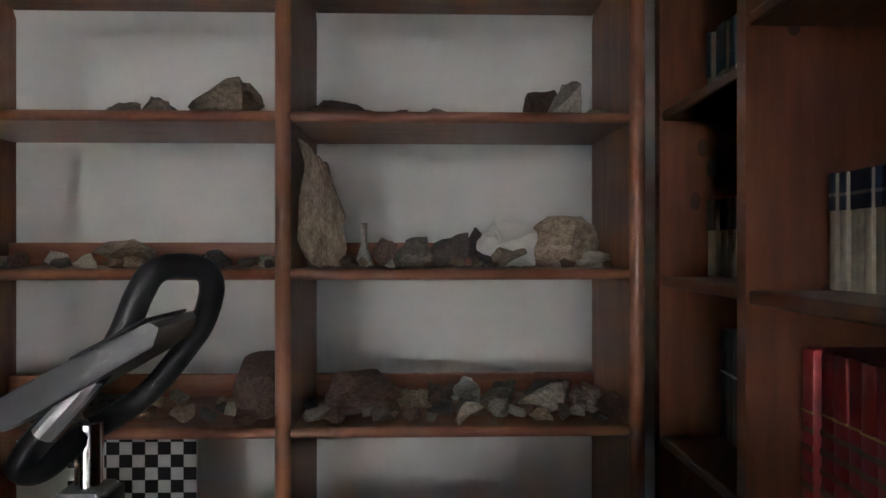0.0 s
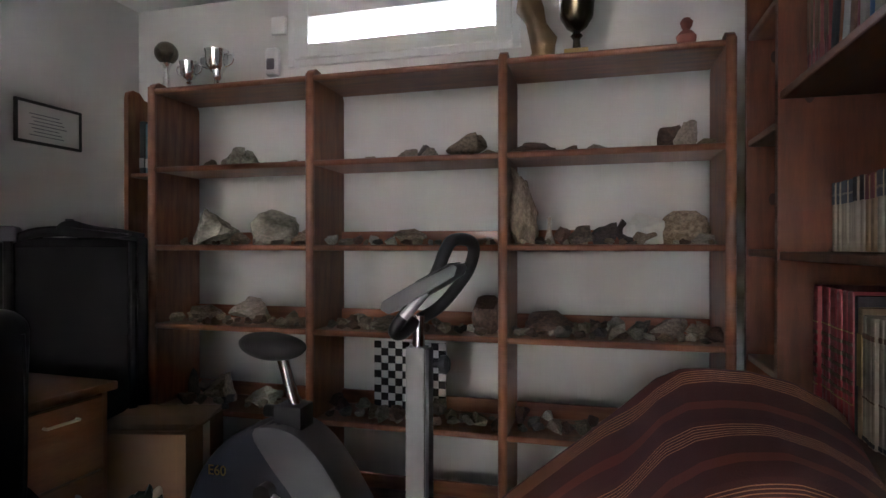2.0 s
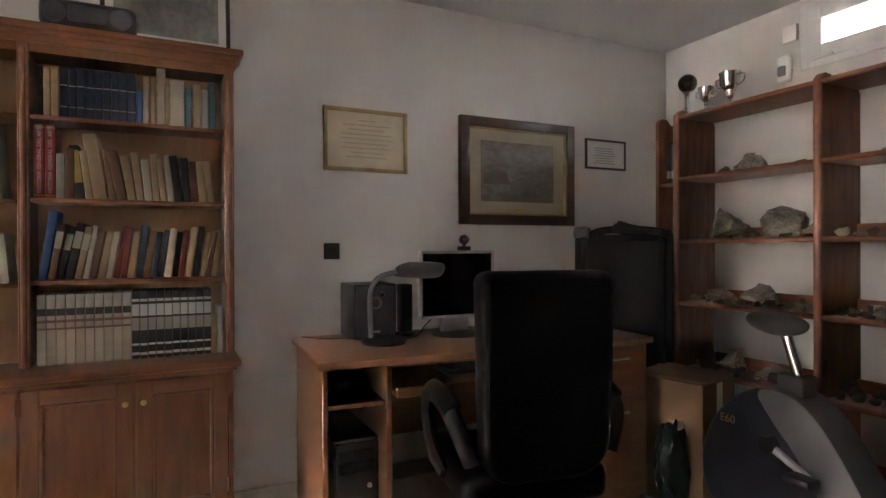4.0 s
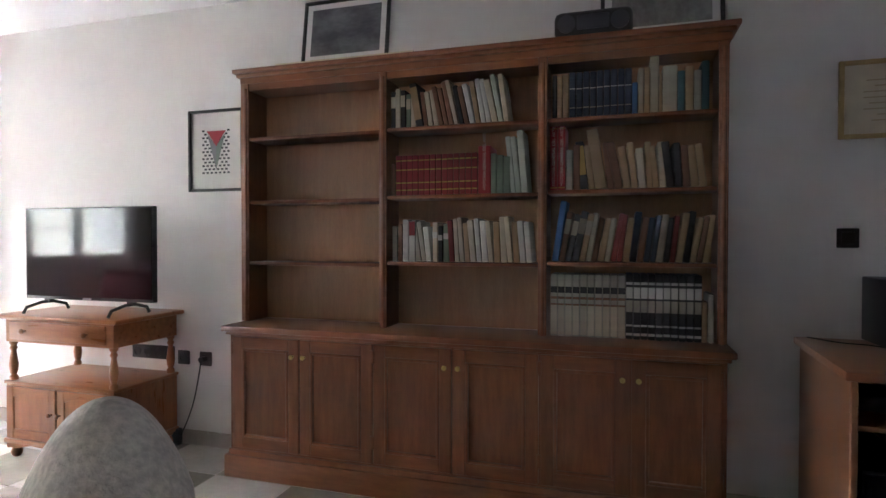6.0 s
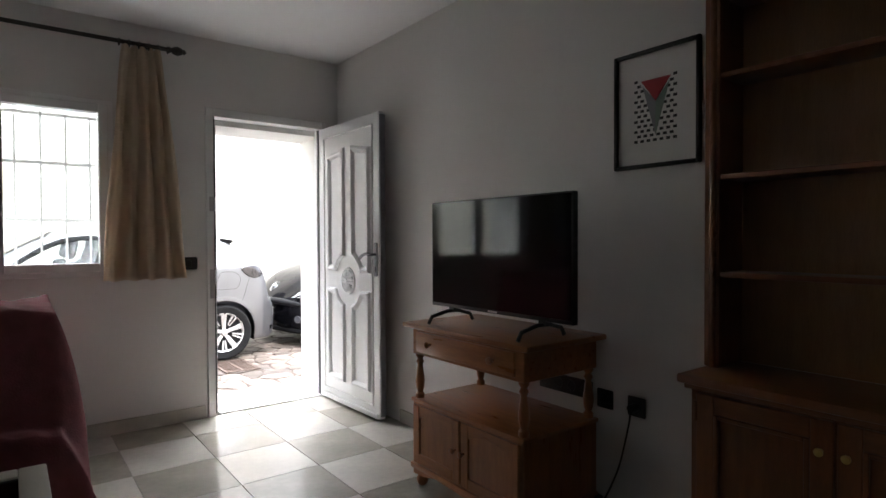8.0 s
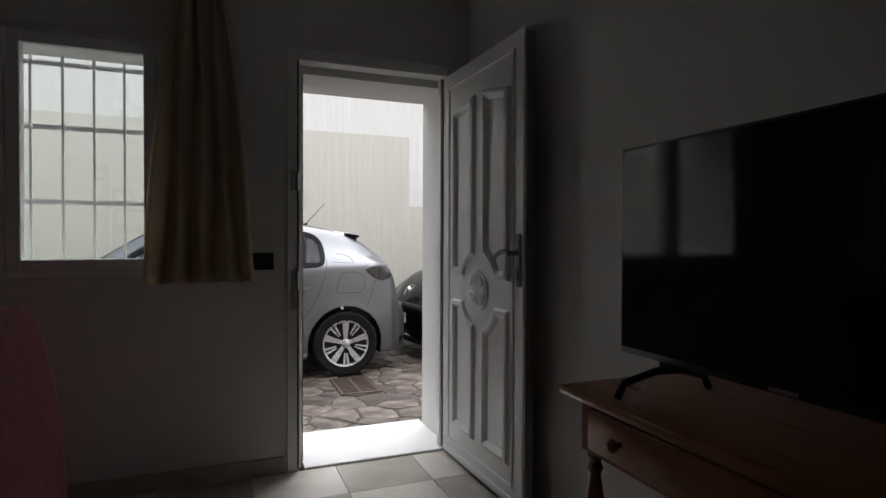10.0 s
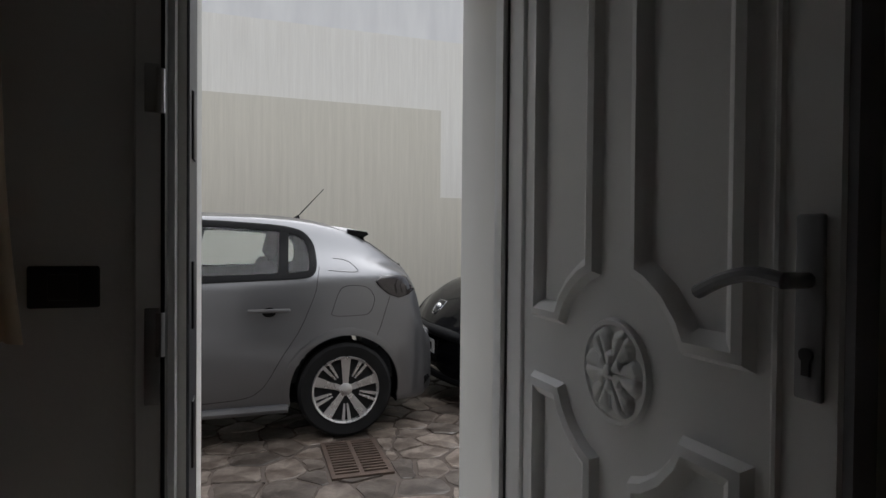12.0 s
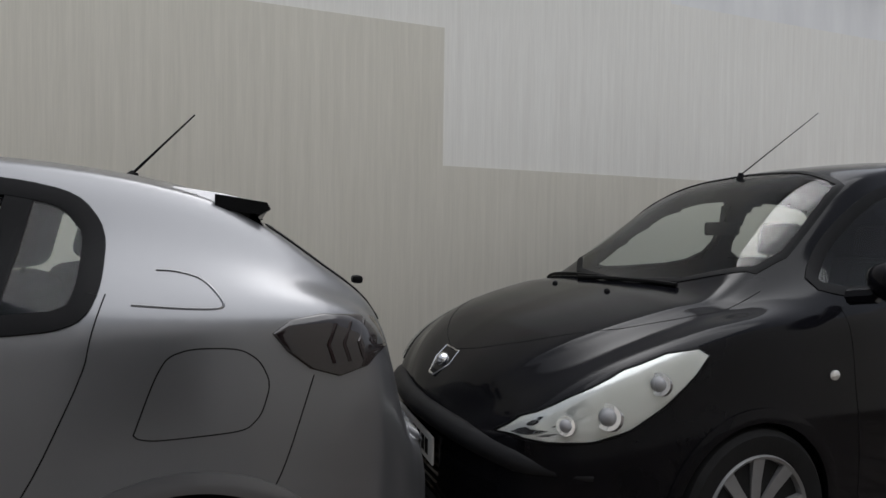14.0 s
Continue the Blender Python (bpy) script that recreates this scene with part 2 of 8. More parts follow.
# north wall with a low wide window high up
NX0, NX1, NZ0, NZ1 = -0.66, 0.54, 2.21, 2.57
bm = bm_new()
box(bm, WX, NX0, NY, NY + 0.3, -0.05, CZ)
box(bm, NX1, EX, NY, NY + 0.3, -0.05, CZ)
box(bm, NX0, NX1, NY, NY + 0.3, -0.05, NZ0)
box(bm, NX0, NX1, NY, NY + 0.3, NZ1, CZ)
structure("wall_north", bm, PLASTER, "white plastered wall behind the shelves")

# south wall with the door and a window
DX0, DX1, DZ = -1.50, -0.60, 2.13
SX0, SX1, SZ0, SZ1 = -0.05, 1.16, 1.00, 2.09
bm = bm_new()
box(bm, WX, DX0, SO, SY, -0.05, CZ)
box(bm, DX1, SX0, SO, SY, -0.05, CZ)
box(bm, SX1, EX, SO, SY, -0.05, CZ)
box(bm, DX0, DX1, SO, SY, DZ, CZ)
box(bm, SX0, SX1, SO, SY, -0.05, SZ0)
box(bm, SX0, SX1, SO, SY, SZ1, CZ)
structure("wall_south", bm, PLASTER, "thick white plastered wall with entrance door")

bm = bm_new()
box(bm, WX - 0.3, EX + 0.25, SO, NY + 0.3, CZ, CZ + 0.25)
structure("ceiling", bm, CEILING, "plain white painted ceiling", "ceiling")

bm = bm_new()
box(bm, WX, EX, SY, NY, -0.12, -0.004)
floor = structure("floor", bm, GROUT, "polished marble tile floor in two tones", "floor")

# skirting
bm = bm_new()
box(bm, WX, WX + 0.012, -4.98, -2.80, 0, 0.085)
box(bm, WX, WX + 0.012, -0.40, NY, 0, 0.085)
structure("baseboard", bm, SKIRT, "beige marble skirting along the wall", "baseboard")
bm = bm_new()
box(bm, -0.585, EX, SY, SY + 0.012, 0, 0.085)
structure("baseboard", bm, SKIRT, "beige marble skirting under the window", "baseboard")
# ---------------- windows and door ----------------
def ring(bm, x0, x1, z0, z1, w, y0, y1, bev=0.004):
    """A rectangular frame in the x-z plane, w wide."""
    box(bm, x0, x0 + w, y0, y1, z0, z1, bev, 1)
    box(bm, x1 - w, x1, y0, y1, z0, z1, bev, 1)
    box(bm, x0 + w, x1 - w, y0, y1, z0, z0 + w, bev, 1)
    box(bm, x0 + w, x1 - w, y0, y1, z1 - w, z1, bev, 1)
    return bm


# north window: white frame, tilting sash, narrow pane
win = thing("window_1", pose(0, 0, 0), "narrow white tilting window high on the wall", "window", kind="structure")
part("window_frame", ring(bm_new(), NX0, NX1, NZ0, NZ1, 0.042, NY - 0.012, NY + 0.06), WHITE_PVC, win)
sash = part("window_sash", ring(bm_new(), NX0 + 0.04, NX1 - 0.04, NZ0 + 0.035, NZ1 - 0.035, 0.078, NY - 0.02, NY + 0.04), WHITE_PVC, win)
bm = bm_new()
box(bm, NX0 + 0.115, NX1 - 0.115, NY + 0.005, NY + 0.011, NZ0 + 0.11, NZ1 - 0.11)
part("pane", bm, DIMMING_GLASS, win, "window glass tinted to weaken the daylight")
for hx in (NX0 + 0.13, NX1 - 0.16):
    bm = bm_new()
    box(bm, hx - 0.045, hx + 0.045, NY - 0.034, NY - 0.018, NZ0 + 0.036, NZ0 + 0.052, 0.004)
    cyl(bm, (hx - 0.05, NY - 0.026, NZ0 + 0.044), (hx + 0.05, NY - 0.026, NZ0 + 0.044), 0.007, n=10)
    part("hinge", bm, WHITE_PVC, win)
bm = bm_new()
box(bm, -0.10, -0.02, NY - 0.04, NY - 0.02, NZ1 - 0.075, NZ1 - 0.05, 0.006)
part("handle", bm, WHITE_PVC, win)

# south window: two casements and an outside grille
win = thing("window_2", pose(0, 0, 0), "white double casement window with an iron grille outside", "window", kind="structure")
part("window_frame", ring(bm_new(), SX0, SX1, SZ0, SZ1, 0.035, SY - 0.07, SY + 0.012), WHITE_PVC, win)
for a, b in ((SX0 + 0.03, 0.553), (0.557, SX1 - 0.03)):
    part("window_sash", ring(bm_new(), a, b, SZ0 + 0.03, SZ1 - 0.03, 0.052, SY - 0.05, SY + 0.02), WHITE_PVC, win)
    bm = bm_new()
    box(bm, a + 0.048, b - 0.048, SY - 0.02, SY - 0.014, SZ0 + 0.078, SZ1 - 0.078)
    part("pane", bm, GLASS, win).visible_shadow = False
bm = bm_new()
box(bm, 0.564, 0.588, SY + 0.018, SY + 0.03, 1.50, 1.58, 0.003)
box(bm, 0.569, 0.583, SY + 0.03, SY + 0.055, 1.545, 1.56, 0.003)
box(bm, 0.569, 0.583, SY + 0.047, SY + 0.058, 1.44, 1.56, 0.003)
part("handle", bm, WHITE_PVC, win)
bm = bm_new()
box(bm, SX0 - 0.02, SX1 + 0.02, SO - 0.02, SY - 0.07, SZ0 - 0.002, SZ0 + 0.012)
part("window_sill", bm, RENDER_REVEAL, win)
grille = thing("window_grille", pose(0, SO + 0.03, SZ0), "white painted iron bars outside the window", "grille")
for i in range(9):
    bm = bm_new()
    x = 0.032 + i * 0.137
    box(bm, x - 0.006, x + 0.006, -0.006, 0.006, 0.0, SZ1 - SZ0)
    part("bar", bm, WHITE_PVC, grille)
for z in (1.03 - SZ0, 1.357 - SZ0, 1.731 - SZ0, 2.05 - SZ0):
    bm = bm_new()
    box(bm, SX0, SX1, -0.011, -0.007, z - 0.012, z + 0.012)
    part("crossbar", bm, WHITE_PVC, grille)

# entrance: frame, threshold, rough reveal and the open leaf
door = thing("door_1", pose(0, 0, 0), "open white panelled entrance door with a carved rosette", "door", kind="structure")
bm = bm_new()
box(bm, DX0, DX0 + 0.045, SY - 0.085, SY + 0.014, 0, DZ, 0.004, 1)
box(bm, DX1 - 0.055, DX1, SY - 0.085, SY + 0.014, 0, DZ, 0.004, 1)
box(bm, DX0 + 0.045, DX1 - 0.055, SY - 0.085, SY + 0.014, DZ - 0.06, DZ, 0.004, 1)
box(bm, DX0 + 0.045, DX0 + 0.06, SY - 0.085, SY - 0.04, 0, DZ - 0.06)
box(bm, DX1 - 0.07, DX1 - 0.055, SY - 0.085, SY - 0.04, 0, DZ - 0.06)
part("door_frame", bm, WHITE_PVC, door)
bm = bm_new()
box(bm, DX1 - 0.058, DX1 - 0.05, SY - 0.03, SY + 0.016, 0.02, DZ - 0.06)
box(bm, DX0 + 0.04, DX0 + 0.048, SY - 0.038, SY - 0.03, 0.02, DZ - 0.06)
part("door_seal", bm, BLACK_PLASTIC, door)
for z0 in (0.92, 1.42):
    bm = bm_new()
    box(bm, DX1 - 0.049, DX1 - 0.02, SY + 0.012, SY + 0.022, z0 - (0.1 if z0 < 1 else 0), z0 + 0.1, 0.003)
    cyl(bm, (DX1 - 0.05, SY + 0.02, z0), (DX1 - 0.05, SY + 0.02, z0 + 0.09), 0.009, n=10)
    part("strike_plate", bm, STEEL, door)
bm = bm_new()
box(bm, DX0, DX0 + 0.008, SO, SY - 0.086, -0.02, DZ)
box(bm, DX1 - 0.088, DX1, SO, SY - 0.086, -0.02, DZ)
box(bm, DX0 + 0.008, DX1 - 0.088, SO, SY - 0.086, DZ - 0.10, DZ)
part("reveal", bm, RENDER_REVEAL, door)
# dark grey strip along the inner side of the white frame
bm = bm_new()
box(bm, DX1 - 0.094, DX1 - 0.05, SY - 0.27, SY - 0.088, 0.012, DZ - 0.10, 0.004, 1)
part("inner_jamb", bm, DARK_GREY, door, "dark band on the inner side of the frame")
for z0 in (0.62, 0.95, 1.35):
    bm = bm_new()
    box(bm, DX1 - 0.099, DX1 - 0.093, SY - 0.20, SY - 0.14, z0, z0 + 0.16, 0.003)
    part("lock_keep", bm, BLACK_PLASTIC, door)
bm = bm_new()
box(bm, DX0 + 0.008, DX1 - 0.088, SO - 0.06, SY - 0.002, -0.08, 0.012, 0.004, 1)
part("threshold", bm, WHITE_PVC, door, "white marble threshold")

# leaf: local x along the leaf from the hinge, y towards the room, z up
LEAF_W, LEAF_H = 0.825, 2.05


def moulding(bm, poly, y, w=0.024, h=0.016):
    """A raised bead along a closed outline in the leaf's face."""
    pts = [Vector((u, y, v)) for u, v in poly]
    n = len(pts)
    c = sum(pts, Vector()) / n
    rows = []
    for i, p in enumerate(pts):
        d0 = (p - pts[i - 1]).normalized()
        d1 = (pts[(i + 1) % n] - p).normalized()
        nrm = (Vector((d0.z, 0, -d0.x)) + Vector((d1.z, 0, -d1.x)))
        nrm = nrm.normalized() / max(0.4, nrm.normalized().dot(Vector((d0.z, 0, -d0.x))))
        if nrm.dot(c - p) < 0:
            nrm = -nrm
        rows.append([bm.verts.new(p + nrm * a + Vector((0, b, 0))) for a, b in ((0, 0), (w * 0.2, h * 0.8), (w * 0.5, h), (w * 0.8, h * 0.6), (w, -0.004))])
    for i in range(n):
        a, b = rows[i], rows[(i + 1) % n]
        for k in range(4):
            bm.faces.new([a[k], a[k + 1], b[k + 1], b[k]])
    return bm


leaf_m = pose(DX0 + 0.05, SY + 0.016, 0.02, 0, 0, 91.5)
leaf = part("door_leaf", box(bm_new(), 0, LEAF_W, -0.0, 0.045, 0, LEAF_H, 0.004, 1), WHITE_PVC, door)
leaf.matrix_world = leaf_m
# face towards the room is local -y after the turn: build details at negative y
cx, cz = 0.412, 0.907


def leaf_face(bm):
    for v in bm.verts:
        v.co.y = -v.co.y
    return bm


outlines = []
for s in (-1, 1):
    inner, outer = cx + s * 0.044, cx + s * 0.30
    turns = (105, 118, 132, 146, 160) if s < 0 else (75, 62, 48, 34, 20)
    bow = [(cx + 0.18 * math.cos(radians(a)), cz + 0.18 * math.sin(radians(a))) for a in turns]
    outlines.append([(inner, 1.87)] + bow + [(outer, cz + 0.062), (outer, 1.83)])
    outlines.append([(inner, 0.16)] + [(u, 2 * cz - v) for u, v in bow] + [(outer, cz - 0.062), (outer, 0.16)])
for o in outlines:
    part("panel_moulding", leaf_face(moulding(bm_new(), o, 0.0, 0.05, 0.02)), WHITE_PVC, leaf)
border = [(0.045, 0.07), (LEAF_W - 0.075, 0.07), (LEAF_W - 0.075, LEAF_H - 0.07), (0.045, LEAF_H - 0.07)]
part("border_moulding", leaf_face(moulding(bm_new(), border, 0.0, 0.016, 0.008)), WHITE_PVC, leaf)
def rosette_height(r, a):
    """Carved flower: a rim, six lobed petals, an inner whorl and a button."""
    if r > 0.086:
        return 0.009 - 0.009 * max(0.0, (r - 0.094) / 0.004) ** 2
    h = 0.004
    w = abs(math.cos(3 * a))
    edge = 0.060 + 0.024 * w ** 0.5
    if r < edge:
        h += 0.012 * w ** 0.35 * min(1.0, (edge - r) / 0.012) ** 0.5 - 0.005 * math.exp(-(math.sin(3 * a) / 0.22) ** 2) * (1 if w > 0.5 else 0)
    w2 = abs(math.sin(3 * a))
    if r < 0.026 + 0.016 * w2 ** 0.6:
        h = max(h, 0.010 + 0.008 * w2 ** 0.5 * min(1.0, (0.042 - r) / 0.010))
    if r < 0.013:
        h = 0.017 + 0.006 * math.sqrt(max(0.0, 1 - (r / 0.013) ** 2))
    return h


bm = bm_new()
rings_ = []
for i in range(41):
    r = 0.098 * (1 - i / 40) + 0.0005
    rings_.append([bm.verts.new((cx + r * math.cos(2 * math.pi * k / 120), max(0.0, rosette_height(r, 2 * math.pi * k / 120)), cz + r * math.sin(2 * math.pi * k / 120))) for k in range(120)])
for a, b in zip(rings_, rings_[1:]):
    for k in range(120):
        bm.faces.new([a[k], a[(k + 1) % 120], b[(k + 1) % 120], b[k]])
bm.faces.new(rings_[-1])
part("rosette", leaf_face(bm), WHITE_PVC, leaf)
# lever handle with long plate
bm = bm_new()
box(bm, LEAF_W - 0.055, LEAF_W - 0.018, -0.008, 0.0, 0.955, 1.18, 0.004)
part("handle_plate", bm, GREY_PLASTIC, leaf)
bm = bm_new()
cyl(bm, (LEAF_W - 0.037, 0, 1.10), (LEAF_W - 0.037, -0.05, 1.10), 0.010, n=12)
tube(bm, smooth_path([(LEAF_W - 0.037, -0.048, 1.10), (LEAF_W - 0.075, -0.055, 1.106), (LEAF_W - 0.12, -0.055, 1.096), (LEAF_W - 0.165, -0.052, 1.076)]), 0.010, 10)
part("door_handle", bm, GREY_PLASTIC, leaf)
bm = bm_new()
cyl(bm, (LEAF_W - 0.037, -0.007, 1.01), (LEAF_W - 0.037, -0.011, 1.01), 0.009, n=12)
box(bm, LEAF_W - 0.042, LEAF_W - 0.032, -0.011, -0.007, 0.985, 1.01)
part("keyhole", bm, BLACK_PLASTIC, leaf)
bm = bm_new()
box(bm, LEAF_W - 0.002, LEAF_W + 0.012, 0.004, 0.043, 0.02, LEAF_H - 0.02)
part("lock_edge", bm, GREY_PLASTIC, leaf, "grey rubber seal on the leaf's edge")
bm = bm_new()
box(bm, 0.01, LEAF_W - 0.01, -0.016, -0.0, 0.0, 0.035, 0.006)
part("weather_bar", bm, WHITE_PVC, leaf)
# ---------------- study: shelf wall ----------------
SF, SD = 1.953, 0.30       # front of the shelves, depth
UP = (-1.056, -0.270, 0.536, 1.322)
SHELVES = (0.20, 0.574, 0.945, 1.296, 1.646, 2.000)


def rounded_top(y0, y1, z0, z1):
    return [(y0, z0), (y1, z0), (y1, z1 - 0.05), (y1 - 0.02, z1 - 0.015), (y0 + 0.10, z1 - 0.01), (y0 + 0.07, z1 + 0.018), (y0 + 0.03, z1 + 0.022), (y0 + 0.006, z1 + 0.008), (y0, z1 - 0.015)]


rack = thing("shelf_rack", pose(0.13, SF, 0), "tall varnished reddish pine shelving holding a rock collection", "shelf")
for x in UP:
    bm = prism(bm_new(), rounded_top(0, SD, 0, 2.01), "x", x - 0.13 - 0.015, x - 0.13 + 0.015)
    side = part("upright", bm, SHELF_Z, rack)
    bm = bm_new()
    cyl(bm, (x - 0.13, 0.003, 0), (x - 0.13, 0.003, 2.005), 0.0185, n=14)
    part("front_bead", bm, SHELF_Z, side)
for a, b in zip(UP, UP[1:]):
    for i, z in enumerate(SHELVES):
        bm = bm_new()
        box(bm, a - 0.13 + 0.016, b - 0.13 - 0.016, 0.006, SD - 0.01, z - 0.020, z, 0.003, 1)
        cyl(bm, (a - 0.13 + 0.017, 0.008, z - 0.011), (b - 0.13 - 0.017, 0.008, z - 0.011), 0.0125, n=12)
        sh = part("shelf_board", bm, SHELF_X, rack)
        if z < 1.5:
            bm = bm_new()
            box(bm, a - 0.13 + 0.018, b - 0.13 - 0.018, SD - 0.034, SD - 0.016, z + 0.001, z + 0.062, 0.002, 1)
            part("back_ledge", bm, SHELF_X, sh)

# narrow unit beside it
nar = thing("narrow_bookshelf", pose(-1.16, SF + 0.04, 0), "narrow pine bookshelf in the corner", "shelf")
for x in (-0.075, 0.072):
    bm = prism(bm_new(), rounded_top(0, 0.30, 0, 2.0), "x", x - 0.012, x + 0.012)
    part("upright", bm, SHELF_Z, nar)
for z in (0.2, 0.56, 0.93, 1.28, 1.63):
    bm = bm_new()
    box(bm, -0.062, 0.058, 0.01, 0.29, z - 0.018, z, 0.003, 1)
    part("shelf_board", bm, SHELF_X, nar)
bm = bm_new()
box(bm, -0.062, 0.058, 0.285, 0.297, 0.02, 1.9)
part("back_panel", bm, SHELF_Z, nar)

# east unit running along the side wall
EF = 1.365
EUP = (1.945, 1.604, 0.70)
east = thing("pine_bookcase", pose(EF, 1.3, 0), "knotty reddish pine bookcase full of books", "bookcase")
for y in EUP:
    bm = prism(bm_new(), rounded_top(0, 0.36, 0, 2.35), "y", y - 1.3 - 0.013, y - 1.3 + 0.013)
    u = part("upright", bm, KNOTTY_SHADED_Z, east)
    for k in range(5):
        bm = bm_new()
        zz, xx = random.uniform(0.9, 2.2), random.uniform(0.05, 0.16)
        lathe(bm, [(0.010, 0.0), (0.012, 0.001), (0.002, 0.0012)], (xx, y - 1.3 - 0.0132, zz), 12, "y")
        for v in bm.verts:
            v.co.z = zz + (v.co.z - zz) * 1.7
            v.co.y = 2 * (y - 1.3 - 0.0132) - v.co.y
        part("knot", bm, KNOT, u)
bm = bm_new()
box(bm, 0.34, 0.358, EUP[2] - 1.3, EUP[0] - 1.3, 0.0, 2.3)
part("back_panel", bm, KNOTTY_SHADED_Z, east)
ES = {0: (0.93, 1.28, 1.645, 2.00), 1: (0.85, 1.275, 1.72, 2.12)}
for k, (a, b) in enumerate(zip(EUP[1:], EUP)):
    for z in (0.12, 0.50) + ES[k]:
        bm = bm_new()
        box(bm, 0.004, 0.34, a - 1.3 + 0.014, b - 1.3 - 0.014, z - 0.022, z, 0.003, 1)
        part("shelf_board", bm, KNOTTY_SHADED_Y, east)
# ---------------- long bookcase ----------------
BF, BB = -1.27, -1.42       # front of the base, front of the upper part
bc = thing("bookcase", pose(-1.43, -1.6, 0), "long stained oak bookcase with panelled cupboards below", "bookcase")


def rel(bm, ox=-1.43, oy=-1.6, oz=0):
    bmesh.ops.translate(bm, verts=list(bm.verts), vec=(-ox, -oy, -oz))
    return bm


BY = (-2.765, -1.964, -1.171, -0.415)
bm = bm_new()
box(bm, WX + 0.004, BF - 0.006, BY[0] - 0.005, BY[3] + 0.005, 0.0, 0.14)
box(bm, WX + 0.004, BF + 0.012, BY[0] - 0.022, BY[3] + 0.022, 0.0, 0.115, 0.006)
part("plinth", rel(bm), OAK_Y, bc)
bm = bm_new()
box(bm, WX + 0.004, BF - 0.02, BY[0], BY[3], 0.14, 0.74)
part("base_body", rel(bm), OAK_Z, bc)
bm = bm_new()
box(bm, WX + 0.004, BF + 0.025, BY[0] - 0.03, BY[3] + 0.03, 0.755, 0.785, 0.008)
box(bm, WX + 0.004, BF + 0.008, BY[0] - 0.012, BY[3] + 0.012, 0.738, 0.756, 0.004)
part("worktop", rel(bm), OAK_Y, bc)
DB = (-2.745, -2.352, -1.955, -1.56, -1.163, -0.785, -0.432)
for i, (a, b) in enumerate(zip(DB, DB[1:])):
    bm = bm_new()
    a, b = a + 0.004, b - 0.004
    x0, x1 = BF - 0.02, BF
    w = 0.058
    z0, z1 = 0.155, 0.728
    box(bm, x0, x0 + 0.008, a + w, b - w, z0 + w, z1 - w)
    d = part("cupboard_door", rel(bm), OAK_Z, bc)
    for nm, y0, y1, za, zb, dx in (("stile", a, a + w, z0, z1, 0), ("stile", b - w, b, z0, z1, 0), ("rail", a + w, b - w, z0, z0 + w, 0), ("rail", a + w, b - w, z1 - w, z1, 0),
                                   ("bead", a + w, a + w + 0.014, z0 + w, z1 - w, 0.004), ("bead", b - w - 0.014, b - w, z0 + w, z1 - w, 0.004),
                                   ("bead", a + w + 0.014, b - w - 0.014, z1 - w - 0.014, z1 - w, 0.004), ("bead", a + w + 0.014, b - w - 0.014, z0 + w, z0 + w + 0.014, 0.004)):
        part(nm, rel(box(bm_new(), x0, x1 + dx, y0, y1, za, zb, 0.003, 1)), OAK_Z if nm != "rail" else OAK_Y, d)
    ky = b - 0.028 if i % 2 == 0 else a + 0.028
    bm = bm_new()
    lathe(bm, [(0.005, 0), (0.005, 0.012), (0.011, 0.018), (0.012, 0.024), (0.006, 0.03), (0.001, 0.031)], (x1, ky, 0.645), 14, "x")
    part("knob", rel(bm), BRASS, d, "small brass knob")
    hy = a if i % 2 == 0 else b
    for hz in (0.23, 0.64):
        bm = bm_new()
        cyl(bm, (x1 + 0.003, hy, hz), (x1 + 0.003, hy, hz + 0.06), 0.006, n=8)
        part("hinge", rel(bm), OAK_Z, d)
# upper part
BT = 2.11
for y in BY:
    yy = max(BY[0] + 0.0, y)
    w = 0.02
    bm = bm_new()
    box(bm, WX + 0.01, BB, yy - w + (0 if y > BY[0] else -0.01), yy + w, 0.786, BT - 0.02, 0.003, 1)
    cyl(bm, (BB + 0.001, yy, 0.786), (BB + 0.001, yy, BT - 0.07), 0.011, n=10)
    part("divider", rel(bm), OAK_Z, bc)
bm = bm_new()
box(bm, WX + 0.003, WX + 0.011, BY[0], BY[3], 0.786, BT - 0.02)
part("back_panel", rel(bm), PLY_Z, bc, "lighter plywood back panel")
bm = bm_new()
box(bm, WX + 0.004, BB + 0.004, BY[0] - 0.03, BY[3] + 0.03, 2.065, BT - 0.01, 0.003, 1)
box(bm, WX + 0.004, BB + 0.02, BY[0] - 0.045, BY[3] + 0.045, BT - 0.012, BT + 0.008, 0.005)
box(bm, WX + 0.004, BB + 0.035, BY[0] - 0.06, BY[3] + 0.06, BT + 0.007, BT + 0.03, 0.006)
part("cornice", rel(bm), OAK_Y, bc)
BAYZ = ((1.777, 1.438, 1.110), (1.784, 1.448, 1.119), (1.784, 1.456, 1.128))
for (a, b), zs in zip(zip(BY, BY[1:]), BAYZ):
    for z in zs:
        bm = bm_new()
        box(bm, WX + 0.012, BB - 0.004, a + 0.021, b - 0.021, z - 0.018, z, 0.004)
        part("shelf_board", rel(bm), OAK_Y, bc)
    bm = bm_new()
    box(bm, WX + 0.012, BB - 0.006, a + 0.021, b - 0.021, 2.03, 2.066)
    part("top_rail", rel(bm), OAK_Y, bc)

